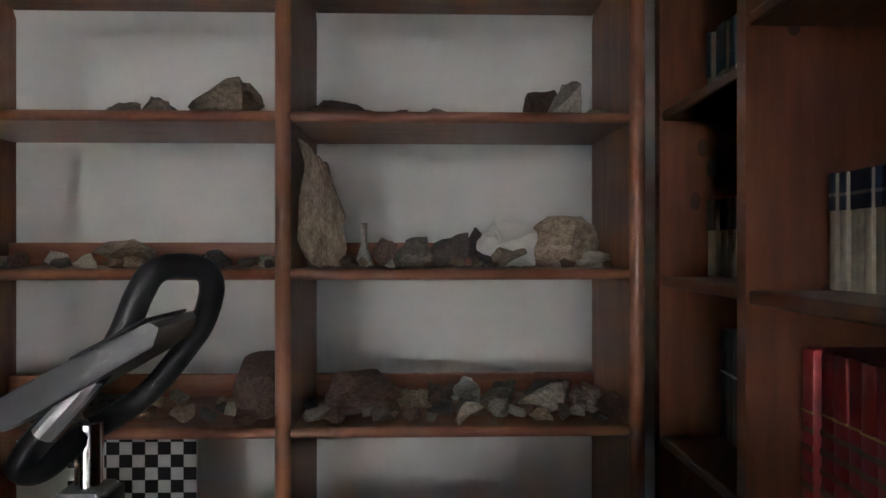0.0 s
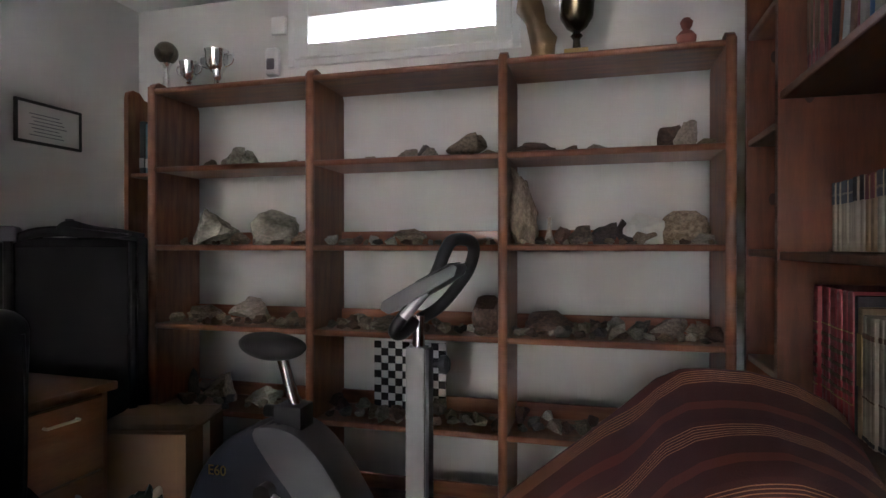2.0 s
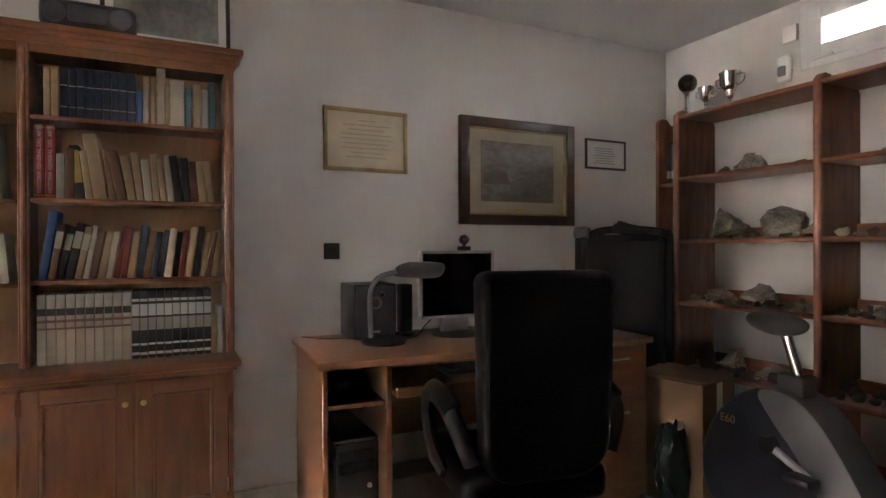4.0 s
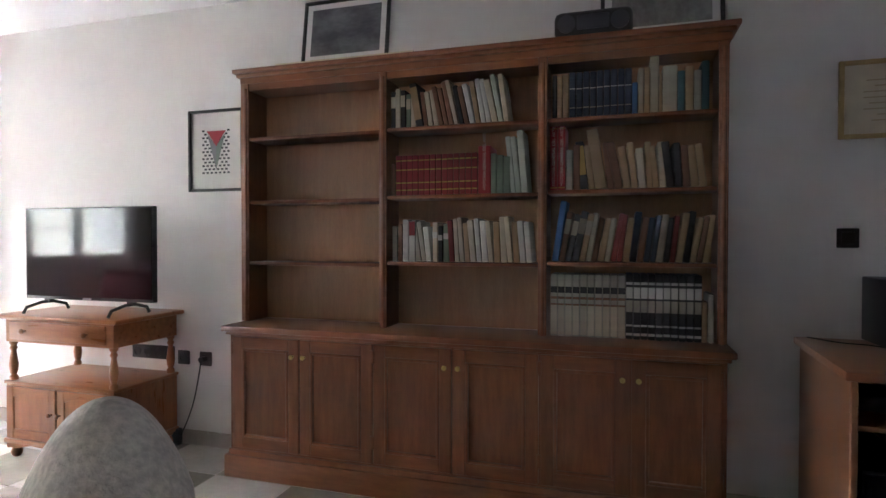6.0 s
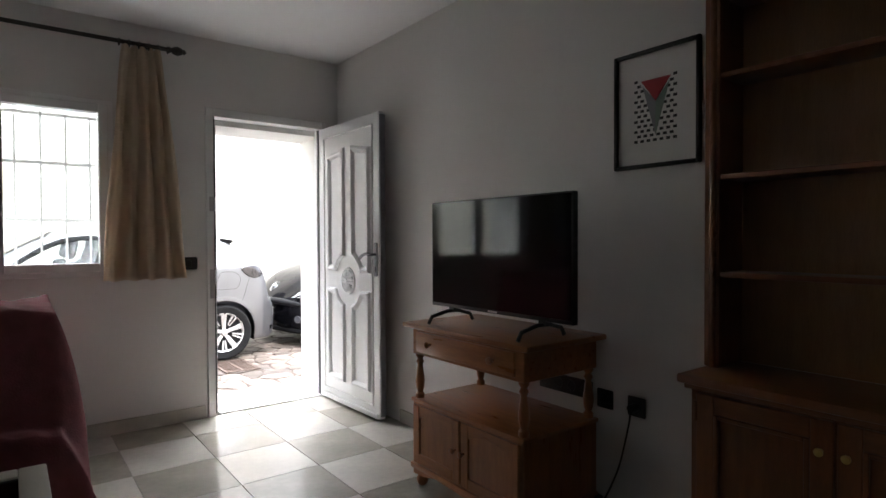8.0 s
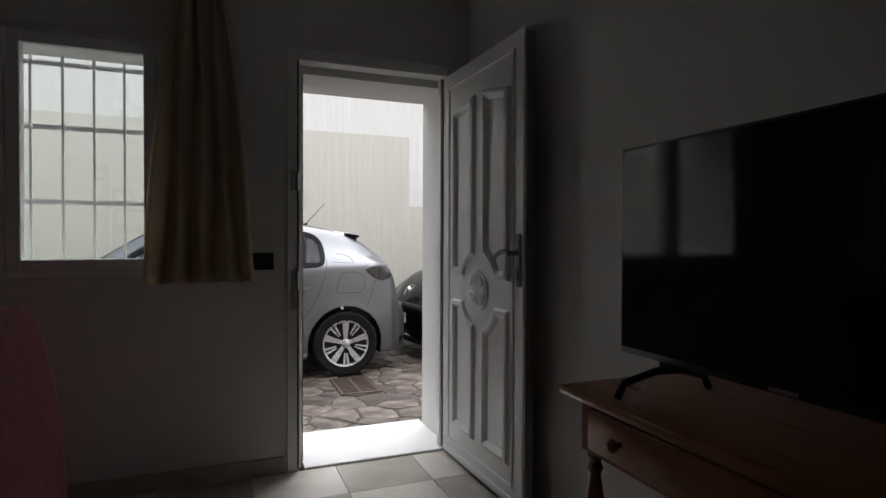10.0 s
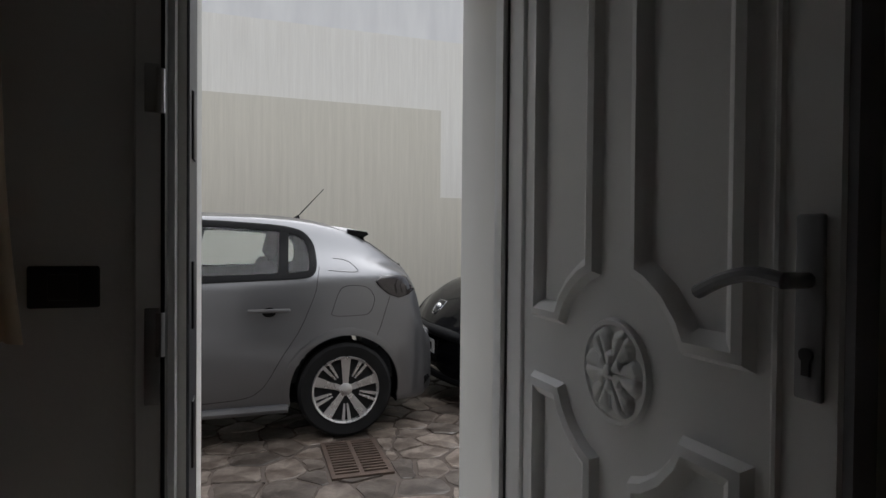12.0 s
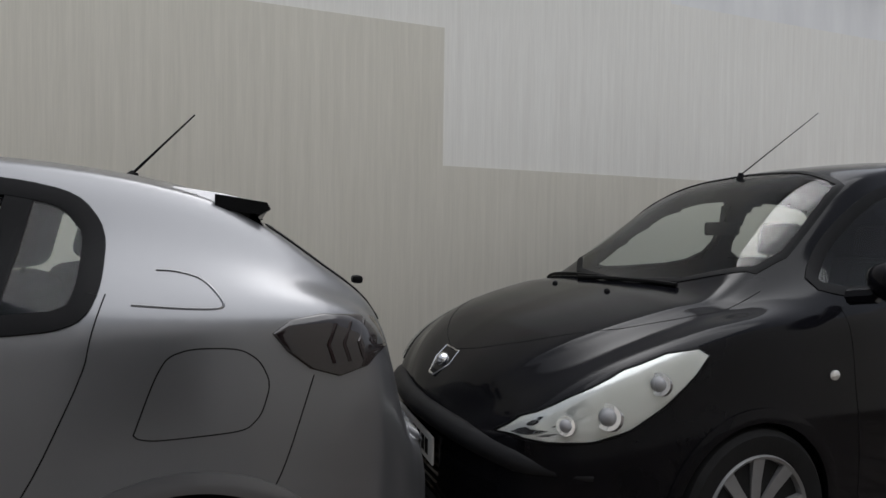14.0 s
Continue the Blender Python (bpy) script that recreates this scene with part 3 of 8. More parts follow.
# ---------------- television and its cabinet ----------------
tc = thing("tv_cabinet", pose(-1.335, -3.745, 0), "honey wood television cabinet with turned posts", "cabinet")
TX0, TX1, TY0, TY1 = -0.235, 0.215, -0.385, 0.385
bm = bm_new()
box(bm, TX0 - 0.01, TX1 + 0.035, TY0 - 0.05, TY1 + 0.05, 0.785, 0.81, 0.009)
part("top", bm, TVW_Y, tc)
bm = bm_new()
box(bm, TX0, TX1, TY0, TY1, 0.655, 0.785, 0.003, 1)
part("apron", bm, TVW_Y, tc)
bm = bm_new()
box(bm, TX1, TX1 + 0.014, TY0 + 0.045, TY1 - 0.045, 0.672, 0.772, 0.005)
dr = part("drawer_front", bm, TVW_Y, tc)
for y in (-0.22, 0.22):
    bm = bm_new()
    lathe(bm, [(0.007, 0), (0.007, 0.012), (0.015, 0.02), (0.016, 0.028), (0.008, 0.035), (0.001, 0.036)], (TX1 + 0.013, y, 0.722), 14, "x")
    part("knob", bm, TVW_Z, dr)
POST = [(0.022, 0), (0.022, 0.02), (0.014, 0.03), (0.020, 0.05), (0.024, 0.085), (0.018, 0.13), (0.013, 0.165), (0.020, 0.18), (0.013, 0.195), (0.022, 0.21), (0.022, 0.225)]
for x in (TX0 + 0.025, TX1 - 0.025):
    for y in (TY0 + 0.025, TY1 - 0.025):
        bm = bm_new()
        lathe(bm, POST, (x, y, 0.435), 14)
        part("turned_post", bm, TVW_Z, tc)
bm = bm_new()
box(bm, TX0, TX1, TY0, TY1, 0.10, 0.418, 0.003, 1)
part("cupboard_body", bm, TVW_Z, tc)
bm = bm_new()
box(bm, TX0 - 0.004, TX1 + 0.008, TY0 - 0.008, TY1 + 0.008, 0.418, 0.436, 0.004)
part("shelf_board", bm, TVW_Y, tc)
bm = bm_new()
box(bm, TX0, TX1 + 0.012, TY0 - 0.012, TY1 + 0.012, 0.085, 0.112, 0.006)
prism(bm, [(TY0, 0.09), (TY0, 0.055), (TY0 + 0.08, 0.06), (TY0 + 0.18, 0.08), (0, 0.07), (TY1 - 0.18, 0.08), (TY1 - 0.08, 0.06), (TY1, 0.055), (TY1, 0.09)], "x", TX1 - 0.012, TX1)
part("base_moulding", bm, TVW_Y, tc)
for s in (-1, 1):
    a, b = (TY0 + 0.02, -0.006) if s < 0 else (0.006, TY1 - 0.02)
    bm = bm_new()
    w, z0, z1, x0, x1 = 0.05, 0.122, 0.408, TX1, TX1 + 0.016
    box(bm, x0, x0 + 0.007, a + w, b - w, z0 + w, z1 - 0.03)
    d = part("cupboard_door", bm, TVW_Z, tc)
    part("stile", box(bm_new(), x0, x1, a, a + w, z0, z1, 0.003, 1), TVW_Z, d)
    part("stile", box(bm_new(), x0, x1, b - w, b, z0, z1, 0.003, 1), TVW_Z, d)
    part("rail", box(bm_new(), x0, x1, a + w, b - w, z0, z0 + w, 0.003, 1), TVW_Y, d)
    arch = [(a + w, z1), (b - w, z1)] + [(b - w + (a + 2 * w - b) * i / 10, z1 - 0.062 + 0.03 * math.sin(math.pi * i / 10) ** 0.7) for i in range(11)]
    part("rail", prism(bm_new(), arch, "x", x0, x1 - 0.001), TVW_Y, d)
    bm = bm_new()
    lathe(bm, [(0.006, 0), (0.006, 0.012), (0.013, 0.02), (0.014, 0.026), (0.001, 0.034)], (x1, -s * -0.03, 0.275), 14, "x")
    part("knob", bm, TVW_Z, d)
for x in (TX0 + 0.035, TX1 - 0.03):
    for y in (TY0 + 0.035, TY1 - 0.035):
        bm = bm_new()
        lathe(bm, [(0.016, 0), (0.026, 0.012), (0.030, 0.03), (0.022, 0.052), (0.018, 0.06), (0.03, 0.07), (0.03, 0.09)], (x, y, 0), 14)
        part("bun_foot", bm, TVW_Z, tc)

tv = thing("television", pose(-1.255, -3.69, 0.81), "flat black television standing on the wooden cabinet", "television")
bm = bm_new()
box(bm, -0.03, 0.0, -0.462, 0.462, 0.075, 0.60, 0.005)
box(bm, -0.065, -0.03, -0.30, 0.30, 0.11, 0.40, 0.012)
part("body", bm, BLACK_PLASTIC, tv)
bm = bm_new()
box(bm, 0.0, 0.0025, -0.452, 0.452, 0.093, 0.592)
part("screen", bm, DARK_GLASS, tv, "glossy dark screen reflecting the window")
for y in (-0.30, 0.30):
    bm = tube(bm_new(), [(-0.135, y, 0.007), (-0.118, y, 0.038), (-0.04, y, 0.060), (0.03, y, 0.060), (0.12, y, 0.040), (0.14, y, 0.007)], 0.009, 8)
    box(bm, -0.03, 0.0, y - 0.02, y + 0.02, 0.055, 0.08)
    part("stand_foot", bm, BLACK_PLASTIC, tv)
bm = bm_new()
box(bm, 0.0005, 0.003, -0.03, 0.03, 0.080, 0.088)
part("maker_mark", bm, SILVER_PLASTIC, tv)
# ---------------- courtyard ----------------
GZ = -0.11
STONE = mat("courtyard_flagstone", (0.18, 0.15, 0.125), 0.42, 0, 0.4, 7, 0.7, 34, col2=(0.04, 0.027, 0.02), rnd=0.5, fine=0.3)
MORTAR = mat("grey_mortar", (0.075, 0.058, 0.047), 0.9, 0, 0.25, 6, 0.4, 60)
IRON = mat("rusty_iron", (0.10, 0.07, 0.055), 0.7, 0.5, 0.4, 14, 0.3, 80)
YW = -10.80
RENDER_TOP = mat("whitewashed_render", (0.80, 0.79, 0.77), 0.9, 0, 0.1, 6, 0.15, 130, (1, 1, 0.15), (0.72, 0.71, 0.70))
bm = bm_new()
box(bm, -300, 300, -300, 300, GZ - 0.4, GZ - 0.007)
ground = structure("ground", bm, MORTAR, "mortared courtyard ground with irregular flagstones", "ground")

bm = bm_new()
box(bm, -16, -6.6, YW - 0.3, YW, GZ - 0.02, 3.62)
box(bm, -6.6, 6, YW - 0.3, YW, GZ - 0.02, 4.5)
structure("wall_yard", bm, RENDER_TOP, "high pale rendered courtyard wall", "wall")
bm = bm_new()
box(bm, -2.86, 6, YW, YW + 0.010, GZ - 0.02, 2.648)
box(bm, -9, -2.86, YW, YW + 0.010, GZ - 0.02, 1.654)
structure("trim_render", bm, RENDER_WALL, "darker cream render on the lower wall", "wall")
bm = bm_new()
box(bm, -4.85, 6, YW, YW + 0.006, 1.654, 3.44)
box(bm, -16, -4.85, YW, YW + 0.006, 1.654, 3.11)
structure("trim_render_upper", bm, RENDER_LIGHT, "pale render on the middle of the wall", "wall")
bm = bm_new()
box(bm, -16, -6.6, YW - 0.36, YW + 0.05, 3.62, 3.68, 0.01)
box(bm, -6.65, 6, YW - 0.36, YW + 0.05, 4.5, 4.56, 0.01)
structure("trim_coping", bm, RENDER_WALL, "concrete coping on the courtyard wall", "wall")
bm = bm_new()
box(bm, 5.5, 5.8, YW, SO, GZ - 0.02, 3.4)
structure("wall_yard_east", bm, RENDER_LIGHT, "pale rendered courtyard end wall", "wall")
bm = bm_new()
box(bm, -9, WX - 0.3, SO, SO + 0.3, GZ - 0.02, 2.85)
box(bm, EX + 0.25, 5.5, SO, SO + 0.3, GZ - 0.02, 2.85)
box(bm, WX - 0.3, EX + 0.25, SO, SO + 0.3, CZ + 0.25, 3.1)
structure("wall_house_front", bm, RENDER_LIGHT, "pale rendered house front", "wall")
# ---------------- cars ----------------
SILVER_PAINT = mat("silver_metallic_paint", (0.15, 0.151, 0.157), 0.34, 0.72, 0.05, 3, 0.006, 500, coat=0.45)
BLACK_PAINT = mat("black_metallic_paint", (0.005, 0.005, 0.0065), 0.12, 0.0, 0.4, 5, 0.0, 400)
CAR_GLASS = glass("tinted_car_glass", (0.88, 0.92, 0.90), ior=1.28)
CLEAR_LENS = glass("clear_lens", (0.9, 0.92, 0.92))
RED_LENS = mat("smoked_red_lens", (0.012, 0.0085, 0.009), 0.12, 0, 0.1, 4, 0, coat=0.3)
TRIM = mat("black_trim", (0.005, 0.005, 0.0055), 0.5, 0, 0.2, 10, 0.05)
SEAT_CLOTH = mat("dark_seat_cloth", (0.018, 0.018, 0.019), 0.9, 0, 0.3, 20, 0.2)
RIM_SILVER = mat("machined_alloy", (0.62, 0.62, 0.63), 0.28, 0.9, 0.08, 8, 0.0)
COVER_GREY = mat("dull_grey_wheel_cover", (0.20, 0.20, 0.205), 0.5, 0.2, 0.2, 9, 0.05)
REFLECTOR = mat("lamp_reflector", (0.62, 0.62, 0.60), 0.22, 0.6, 0.05, 8, 0.0)
BUMPER_PLASTIC = mat("dark_bumper_plastic", (0.012, 0.012, 0.013), 0.45, 0, 0.2, 12, 0.06)
PLATE = mat("number_plate", (0.70, 0.70, 0.68), 0.4, 0, 0.1, 10, 0.02)

for m, level in ((TRIM, 0.08), (BUMPER_PLASTIC, 0.1), (RUBBER, 0.15), (SEAT_CLOTH, 0.1), (BLACK_PAINT, 0.13)):
    m.node_tree.nodes["Principled BSDF"].inputs["Specular IOR Level"].default_value = level


def catmull(rows, x):
    """Row of values at x between station rows (first column is x)."""
    i = 0
    while i < len(rows) - 2 and rows[i + 1][0] < x:
        i += 1
    p1, p2 = rows[i], rows[i + 1]
    p0, p3 = rows[max(i - 1, 0)], rows[min(i + 2, len(rows) - 1)]
    h = p2[0] - p1[0]
    t = min(max((x - p1[0]) / h, 0), 1)
    out = []
    for k in range(1, len(p1)):
        m1 = (p2[k] - p0[k]) / max(p2[0] - p0[0], 1e-6) * h
        m2 = (p3[k] - p1[k]) / max(p3[0] - p1[0], 1e-6) * h
        lim = 3 * abs(p2[k] - p1[k])
        m1, m2 = max(-lim, min(lim, m1)), max(-lim, min(lim, m2))
        out.append(p1[k] * (2 * t ** 3 - 3 * t * t + 1) + m1 * (t ** 3 - 2 * t * t + t) + p2[k] * (3 * t * t - 2 * t ** 3) + m2 * (t ** 3 - t * t))
    return out


def section(st, n):
    """Half a cross-section from the sill to the crown, as n + 1 points."""
    w, zs, zc, zb, wr, ze, zr = st
    ctrl = [(w - 0.12, zs), (w - 0.04, zs + 0.015), (w - 0.012, zs + 0.3 * (zc - zs)), (w, zs + 0.75 * (zc - zs)), (w - 0.004, zc), (w - 0.012, zc + 0.6 * (zb - zc)),
            (w - 0.045, zb), (w - 0.06 + 0.5 * (wr - w + 0.045), zb + 0.52 * (ze - zb)), (wr + 0.015, ze - 0.05 * (ze - zb)), (wr - 0.05, ze + 0.4 * (zr - ze)), (wr * 0.55, ze + 0.85 * (zr - ze)), (0, zr)]
    pts = smooth_path([Vector((a, 0, b)) for a, b in ctrl], 6)
    return [(p.x, p.z) for p in pts]


class Car:
    """A body skin lofted over stations; x runs forward, y to the left, z up from the ground."""

    def __init__(self, rows, hubs, arch):
        self.rows, self.hubs, self.arch = rows, hubs, arch
        x0, x1 = rows[0][0], rows[-1][0]
        self.nx = 150
        self.xs = [x0 + (x1 - x0) * (0.5 - 0.5 * math.cos(math.pi * (0.08 + 0.84 * i / self.nx)) - 0.0157) / 0.9686 for i in range(self.nx + 1)]
        self.xs[0], self.xs[-1] = x0, x1
        self.sec = [section(catmull(rows, x), 0) for x in self.xs]

    def side_y(self, x, z):
        """Half width of the skin at x and height z, on the flank."""
        s = section(catmull(self.rows, x), 0)
        for (y0, z0), (y1, z1) in zip(s[4:], s[5:]):
            if z0 <= z <= z1 and z1 > z0:
                return y0 + (y1 - y0) * (z - z0) / (z1 - z0)
        return s[-8][0]

    def top_z(self, x, y):
        s = section(catmull(self.rows, x), 0)
        for (y0, z0), (y1, z1) in reversed(list(zip(s[20:], s[21:]))):
            if y1 <= abs(y) <= y0 and y0 > y1:
                return z0 + (z1 - z0) * (y0 - abs(y)) / (y0 - y1)
        return s[-1][1]

    def on_side(self, pts, off=0.002):
        return [Vector((x, self.side_y(x, z) + off, z)) for x, z in pts]

    def on_top(self, pts, off=0.002):
        return [Vector((x, y, self.top_z(x, y) + off)) for x, y in pts]

    def skin(self, side_holes, top_holes):
        """The body with window and wheel openings, and the skins of those openings."""
        body, glasses = bm_new(), [bm_new() for _ in range(len(side_holes) + len(top_holes))]
        nv = len(self.sec[0])
        for sgn in (1, -1):
            grid = [[Vector((x, sgn * y, z)) for y, z in s] for x, s in zip(self.xs, self.sec)]
            for g in grid:
                for p in g:
                    for hx, hz in self.hubs:
                        d = math.hypot(p.x - hx, p.z - hz)
                        if abs(p.y) > 0.5 and abs(d - self.arch) < 0.016 and d > 0 and p.z < hz + 0.6:
                            p.x, p.z = hx + (p.x - hx) * self.arch / d, hz + (p.z - hz) * self.arch / d
            cache = {}
            gc = [{} for _ in glasses]

            def vert(bm, store, i, j):
                if (i, j) not in store:
                    store[(i, j)] = bm.verts.new(grid[i][j])
                return store[(i, j)]
            for i in range(self.nx):
                for j in range(nv - 1):
                    q = ((i, j), (i + 1, j), (i + 1, j + 1), (i, j + 1))
                    c = sum((grid[a][b] for a, b in q), Vector()) / 4
                    if any(math.hypot(c.x - hx, c.z - hz) < self.arch for hx, hz in self.hubs) and abs(c.y) > 0.5:
                        continue
                    target, store = body, cache
                    for k, poly in enumerate(side_holes):
                        if c.z > 0.8 and j < nv - 14 and inside(c.x, c.z, poly):
                            target, store = glasses[k], gc[k]
                    for k, poly in enumerate(top_holes):
                        if j >= nv - 26 and inside(c.x, abs(c.y), poly):
                            target, store = glasses[len(side_holes) + k], gc[len(side_holes) + k]
                    vs = [vert(target, store, a, b) for a, b in q]
                    if sgn < 0:
                        vs = vs[::-1]
                    try:
                        target.faces.new(vs)
                    except ValueError:
                        pass
        for b in [body] + glasses:
            bmesh.ops.remove_doubles(b, verts=list(b.verts), dist=0.0005)
        return body, glasses


def inside(x, y, poly):
    r, n = False, len(poly)
    for i in range(n):
        (x0, y0), (x1, y1) = poly[i], poly[(i + 1) % n]
        if (y0 > y) != (y1 > y) and x < (x1 - x0) * (y - y0) / (y1 - y0) + x0:
            r = not r
    return r


def dense(poly, step=0.03, closed=True):
    out = []
    n = len(poly)
    for i in range(n if closed else n - 1):
        a, b = Vector((*poly[i], 0)), Vector((*poly[(i + 1) % n], 0))
        k = max(1, int((b - a).length / step))
        for j in range(k):
            p = a.lerp(b, j / k)
            out.append((p.x, p.y))
    out.append(poly[0] if closed else poly[-1])
    return out


def soften(poly, closed=True, times=2):
    """Round the corners of an outline."""
    for _ in range(times):
        out = [] if closed else [poly[0]]
        n = len(poly)
        for i in range(n if closed else n - 1):
            (x0, y0), (x1, y1) = poly[i], poly[(i + 1) % n]
            out += [(0.8 * x0 + 0.2 * x1, 0.8 * y0 + 0.2 * y1), (0.2 * x0 + 0.8 * x1, 0.2 * y0 + 0.8 * y1)]
        poly = out if closed else out + [poly[-1]]
    return poly


def strip(bm, pts, w, normal_of, h=0.006):
    """A flat band that lies along points on a skin."""
    rows = []
    for i, p in enumerate(pts):
        d = (pts[min(i + 1, len(pts) - 1)] - pts[max(i - 1, 0)]).normalized()
        n = normal_of(p)
        s = d.cross(n).normalized()
        rows.append([bm.verts.new(p + s * w + n * -0.012), bm.verts.new(p + s * w + n * h * 0.6), bm.verts.new(p + n * h), bm.verts.new(p - s * w + n * h * 0.6), bm.verts.new(p - s * w + n * -0.012)])
    for a, b in zip(rows, rows[1:]):
        for k in range(4):
            bm.faces.new([a[k], a[k + 1], b[k + 1], b[k]])
    return bm


def both(bm):
    """Add the mirror image on the other side of the car."""
    b = bm.copy()
    for v in b.verts:
        v.co.y = -v.co.y
    bmesh.ops.reverse_faces(b, faces=list(b.faces))
    merge(bm, b)
    return bm


def mirrored(bm):
    for v in bm.verts:
        v.co.y = -v.co.y
    return bm


def patch(bm, outline, put, off):
    """A lens or lid: an outline filled as a fan in rings and laid on the skin."""
    n = len(outline)
    cx, cz = sum(p[0] for p in outline) / n, sum(p[1] for p in outline) / n
    rings = []
    for f, o in ((1.0, -0.006), (0.985, off * 0.7), (0.94, off), (0.7, off), (0.4, off)):
        rings.append([bm.verts.new(put(cx + (x - cx) * f, cz + (z - cz) * f, o)) for x, z in outline])
    mid = bm.verts.new(put(cx, cz, off))
    for a, b in zip(rings, rings[1:]):
        for i in range(n):
            bm.faces.new([a[i], a[(i + 1) % n], b[(i + 1) % n], b[i]])
    for i in range(n):
        bm.faces.new([rings[-1][i], rings[-1][(i + 1) % n], mid])
    return bm


def wheel(parent, x, y, z, r, spokes, style, alloy=None):
    """Wheel facing +y: tyre with a groove, alloy rim with spokes."""
    alloy = alloy or RIM_SILVER
    s = 1 if y > 0 else -1
    bm = bm_new()
    prof = [(r * 0.66, -0.09), (r * 0.70, -0.1), (r * 0.93, -0.105), (r * 0.985, -0.09), (r, -0.06), (r, -0.03), (r * 0.975, -0.028), (r * 0.975, -0.02), (r, -0.018), (r, 0.018), (r * 0.975, 0.02), (r * 0.975, 0.028), (r, 0.03), (r, 0.06), (r * 0.985, 0.09), (r * 0.93, 0.105), (r * 0.74, 0.1), (r * 0.70, 0.094), (r * 0.66, 0.08)]
    lathe(bm, prof, (x, y, z), 48, "y")
    ty = part("tyre", bm, RUBBER, parent)
    bm = bm_new()
    lathe(bm, [(r * 0.60, 0.0), (r * 0.66, 0.07), (r * 0.715, 0.096), (r * 0.70, 0.104), (r * 0.665, 0.098), (r * 0.64, 0.06), (r * 0.60, 0.02)], (0, 0, 0), 48, "y")
    for v in bm.verts:
        v.co = (v.co.x + x, v.co.y * s + y, v.co.z + z)
    rim = part("rim", bm, alloy, parent, "alloy wheel rim")
    bm = bm_new()
    lathe(bm, [(0.001, 0.03), (r * 0.64, 0.03), (r * 0.64, 0.035), (0.001, 0.036)], (0, 0, 0), 32, "y")
    for v in bm.verts:
        v.co = (v.co.x + x, v.co.y * s + y, v.co.z + z)
    part("brake_disc", bm, TRIM, rim)
    for k in range(spokes):
        a = 2 * math.pi * (k + 0.25) / spokes
        if style == "double":
            bars = ((0.0, 0.062, 0.034, 0.028), (0.50, 0.022, 0.010, 0.006), (0.70, 0.020, 0.010, 0.006))
        else:
            bars = ((0.0, 0.050, 0.034, 0.02),)
        bm = bm_new()
        for da, w1, w0, _ in bars:
            r0 = r * (0.10 if da < 0.1 else 0.30)
            ca, sa = math.cos(a + da * (1 if style == "double" else 1)), math.sin(a + da)
            pts = []
            for rr, ww, yy in ((r0, w0 * 0.5, 0.075), (r * 0.4, (w0 + w1) * 0.25, 0.078), (r * 0.675, w1 * 0.5, 0.088)):
                for side in (-1, 1):
                    pts.append((x + rr * ca - side * ww * sa, z + rr * sa + side * ww * ca, yy))
            top = [bm.verts.new((p[0], y + s * (p[2] + 0.01), p[1])) for p in pts]
            low = [bm.verts.new((x + (p[0] - x) * 1.0, y + s * (p[2] - 0.03), p[1])) for p in pts]
            for i in (0, 2):
                bm.faces.new([top[i], top[i + 1], top[i + 3], top[i + 2]])
                bm.faces.new([top[i], top[i + 2], low[i + 2], low[i]])
                bm.faces.new([top[i + 1], low[i + 1], low[i + 3], top[i + 3]])
        part("spoke", bm, alloy, rim)
    bm = bm_new()
    lathe(bm, [(0.001, 0.05), (0.042, 0.06), (0.042, 0.088), (0.03, 0.094), (0.001, 0.096)], (0, 0, 0), 20, "y")
    for v in bm.verts:
        v.co = (v.co.x + x, v.co.y * s + y, v.co.z + z)
    part("hub_cap", bm, alloy, rim)


def car_seat(parent, x, y, z):
    bm = bm_new()
    box(bm, x - 0.02, x + 0.48, y - 0.24, y + 0.24, z - 0.3, z - 0.14, 0.05, 3)
    b = bm_new()
    box(b, -0.07, 0.07, -0.24, 0.24, -0.2, 0.42, 0.05, 3)
    bmesh.ops.rotate(b, verts=list(b.verts), cent=(0, 0, -0.2), matrix=Matrix.Rotation(radians(-14), 3, "Y"))
    bmesh.ops.translate(b, verts=list(b.verts), vec=(x, y, z))
    merge(bm, b)
    b = bm_new()
    box(b, -0.045, 0.045, -0.13, 0.13, 0.44, 0.64, 0.04, 3)
    for d in (-0.05, 0.05):
        cyl(b, (0, d, 0.38), (0, d, 0.46), 0.007, n=6)
    bmesh.ops.rotate(b, verts=list(b.verts), cent=(0, 0, -0.2), matrix=Matrix.Rotation(radians(-14), 3, "Y"))
    bmesh.ops.translate(b, verts=list(b.verts), vec=(x, y, z))
    merge(bm, b)
    part("seat", bm, SEAT_CLOTH, parent, "dark cloth car seat with headrest")


def side_normal(car):
    def f(p):
        e = 0.01
        y0 = car.side_y(p.x, p.z)
        dx = (car.side_y(p.x + e, p.z) - y0) / e
        dz = (car.side_y(p.x, p.z + e) - y0) / e
        return Vector((-dx, 1, -dz)).normalized()
    return f


def top_normal(car):
    def f(p):
        e = 0.01
        z0 = car.top_z(p.x, p.y)
        return Vector((-(car.top_z(p.x + e, p.y) - z0) / e, -(car.top_z(p.x, p.y + e) - z0) / e, 1)).normalized()
    return f


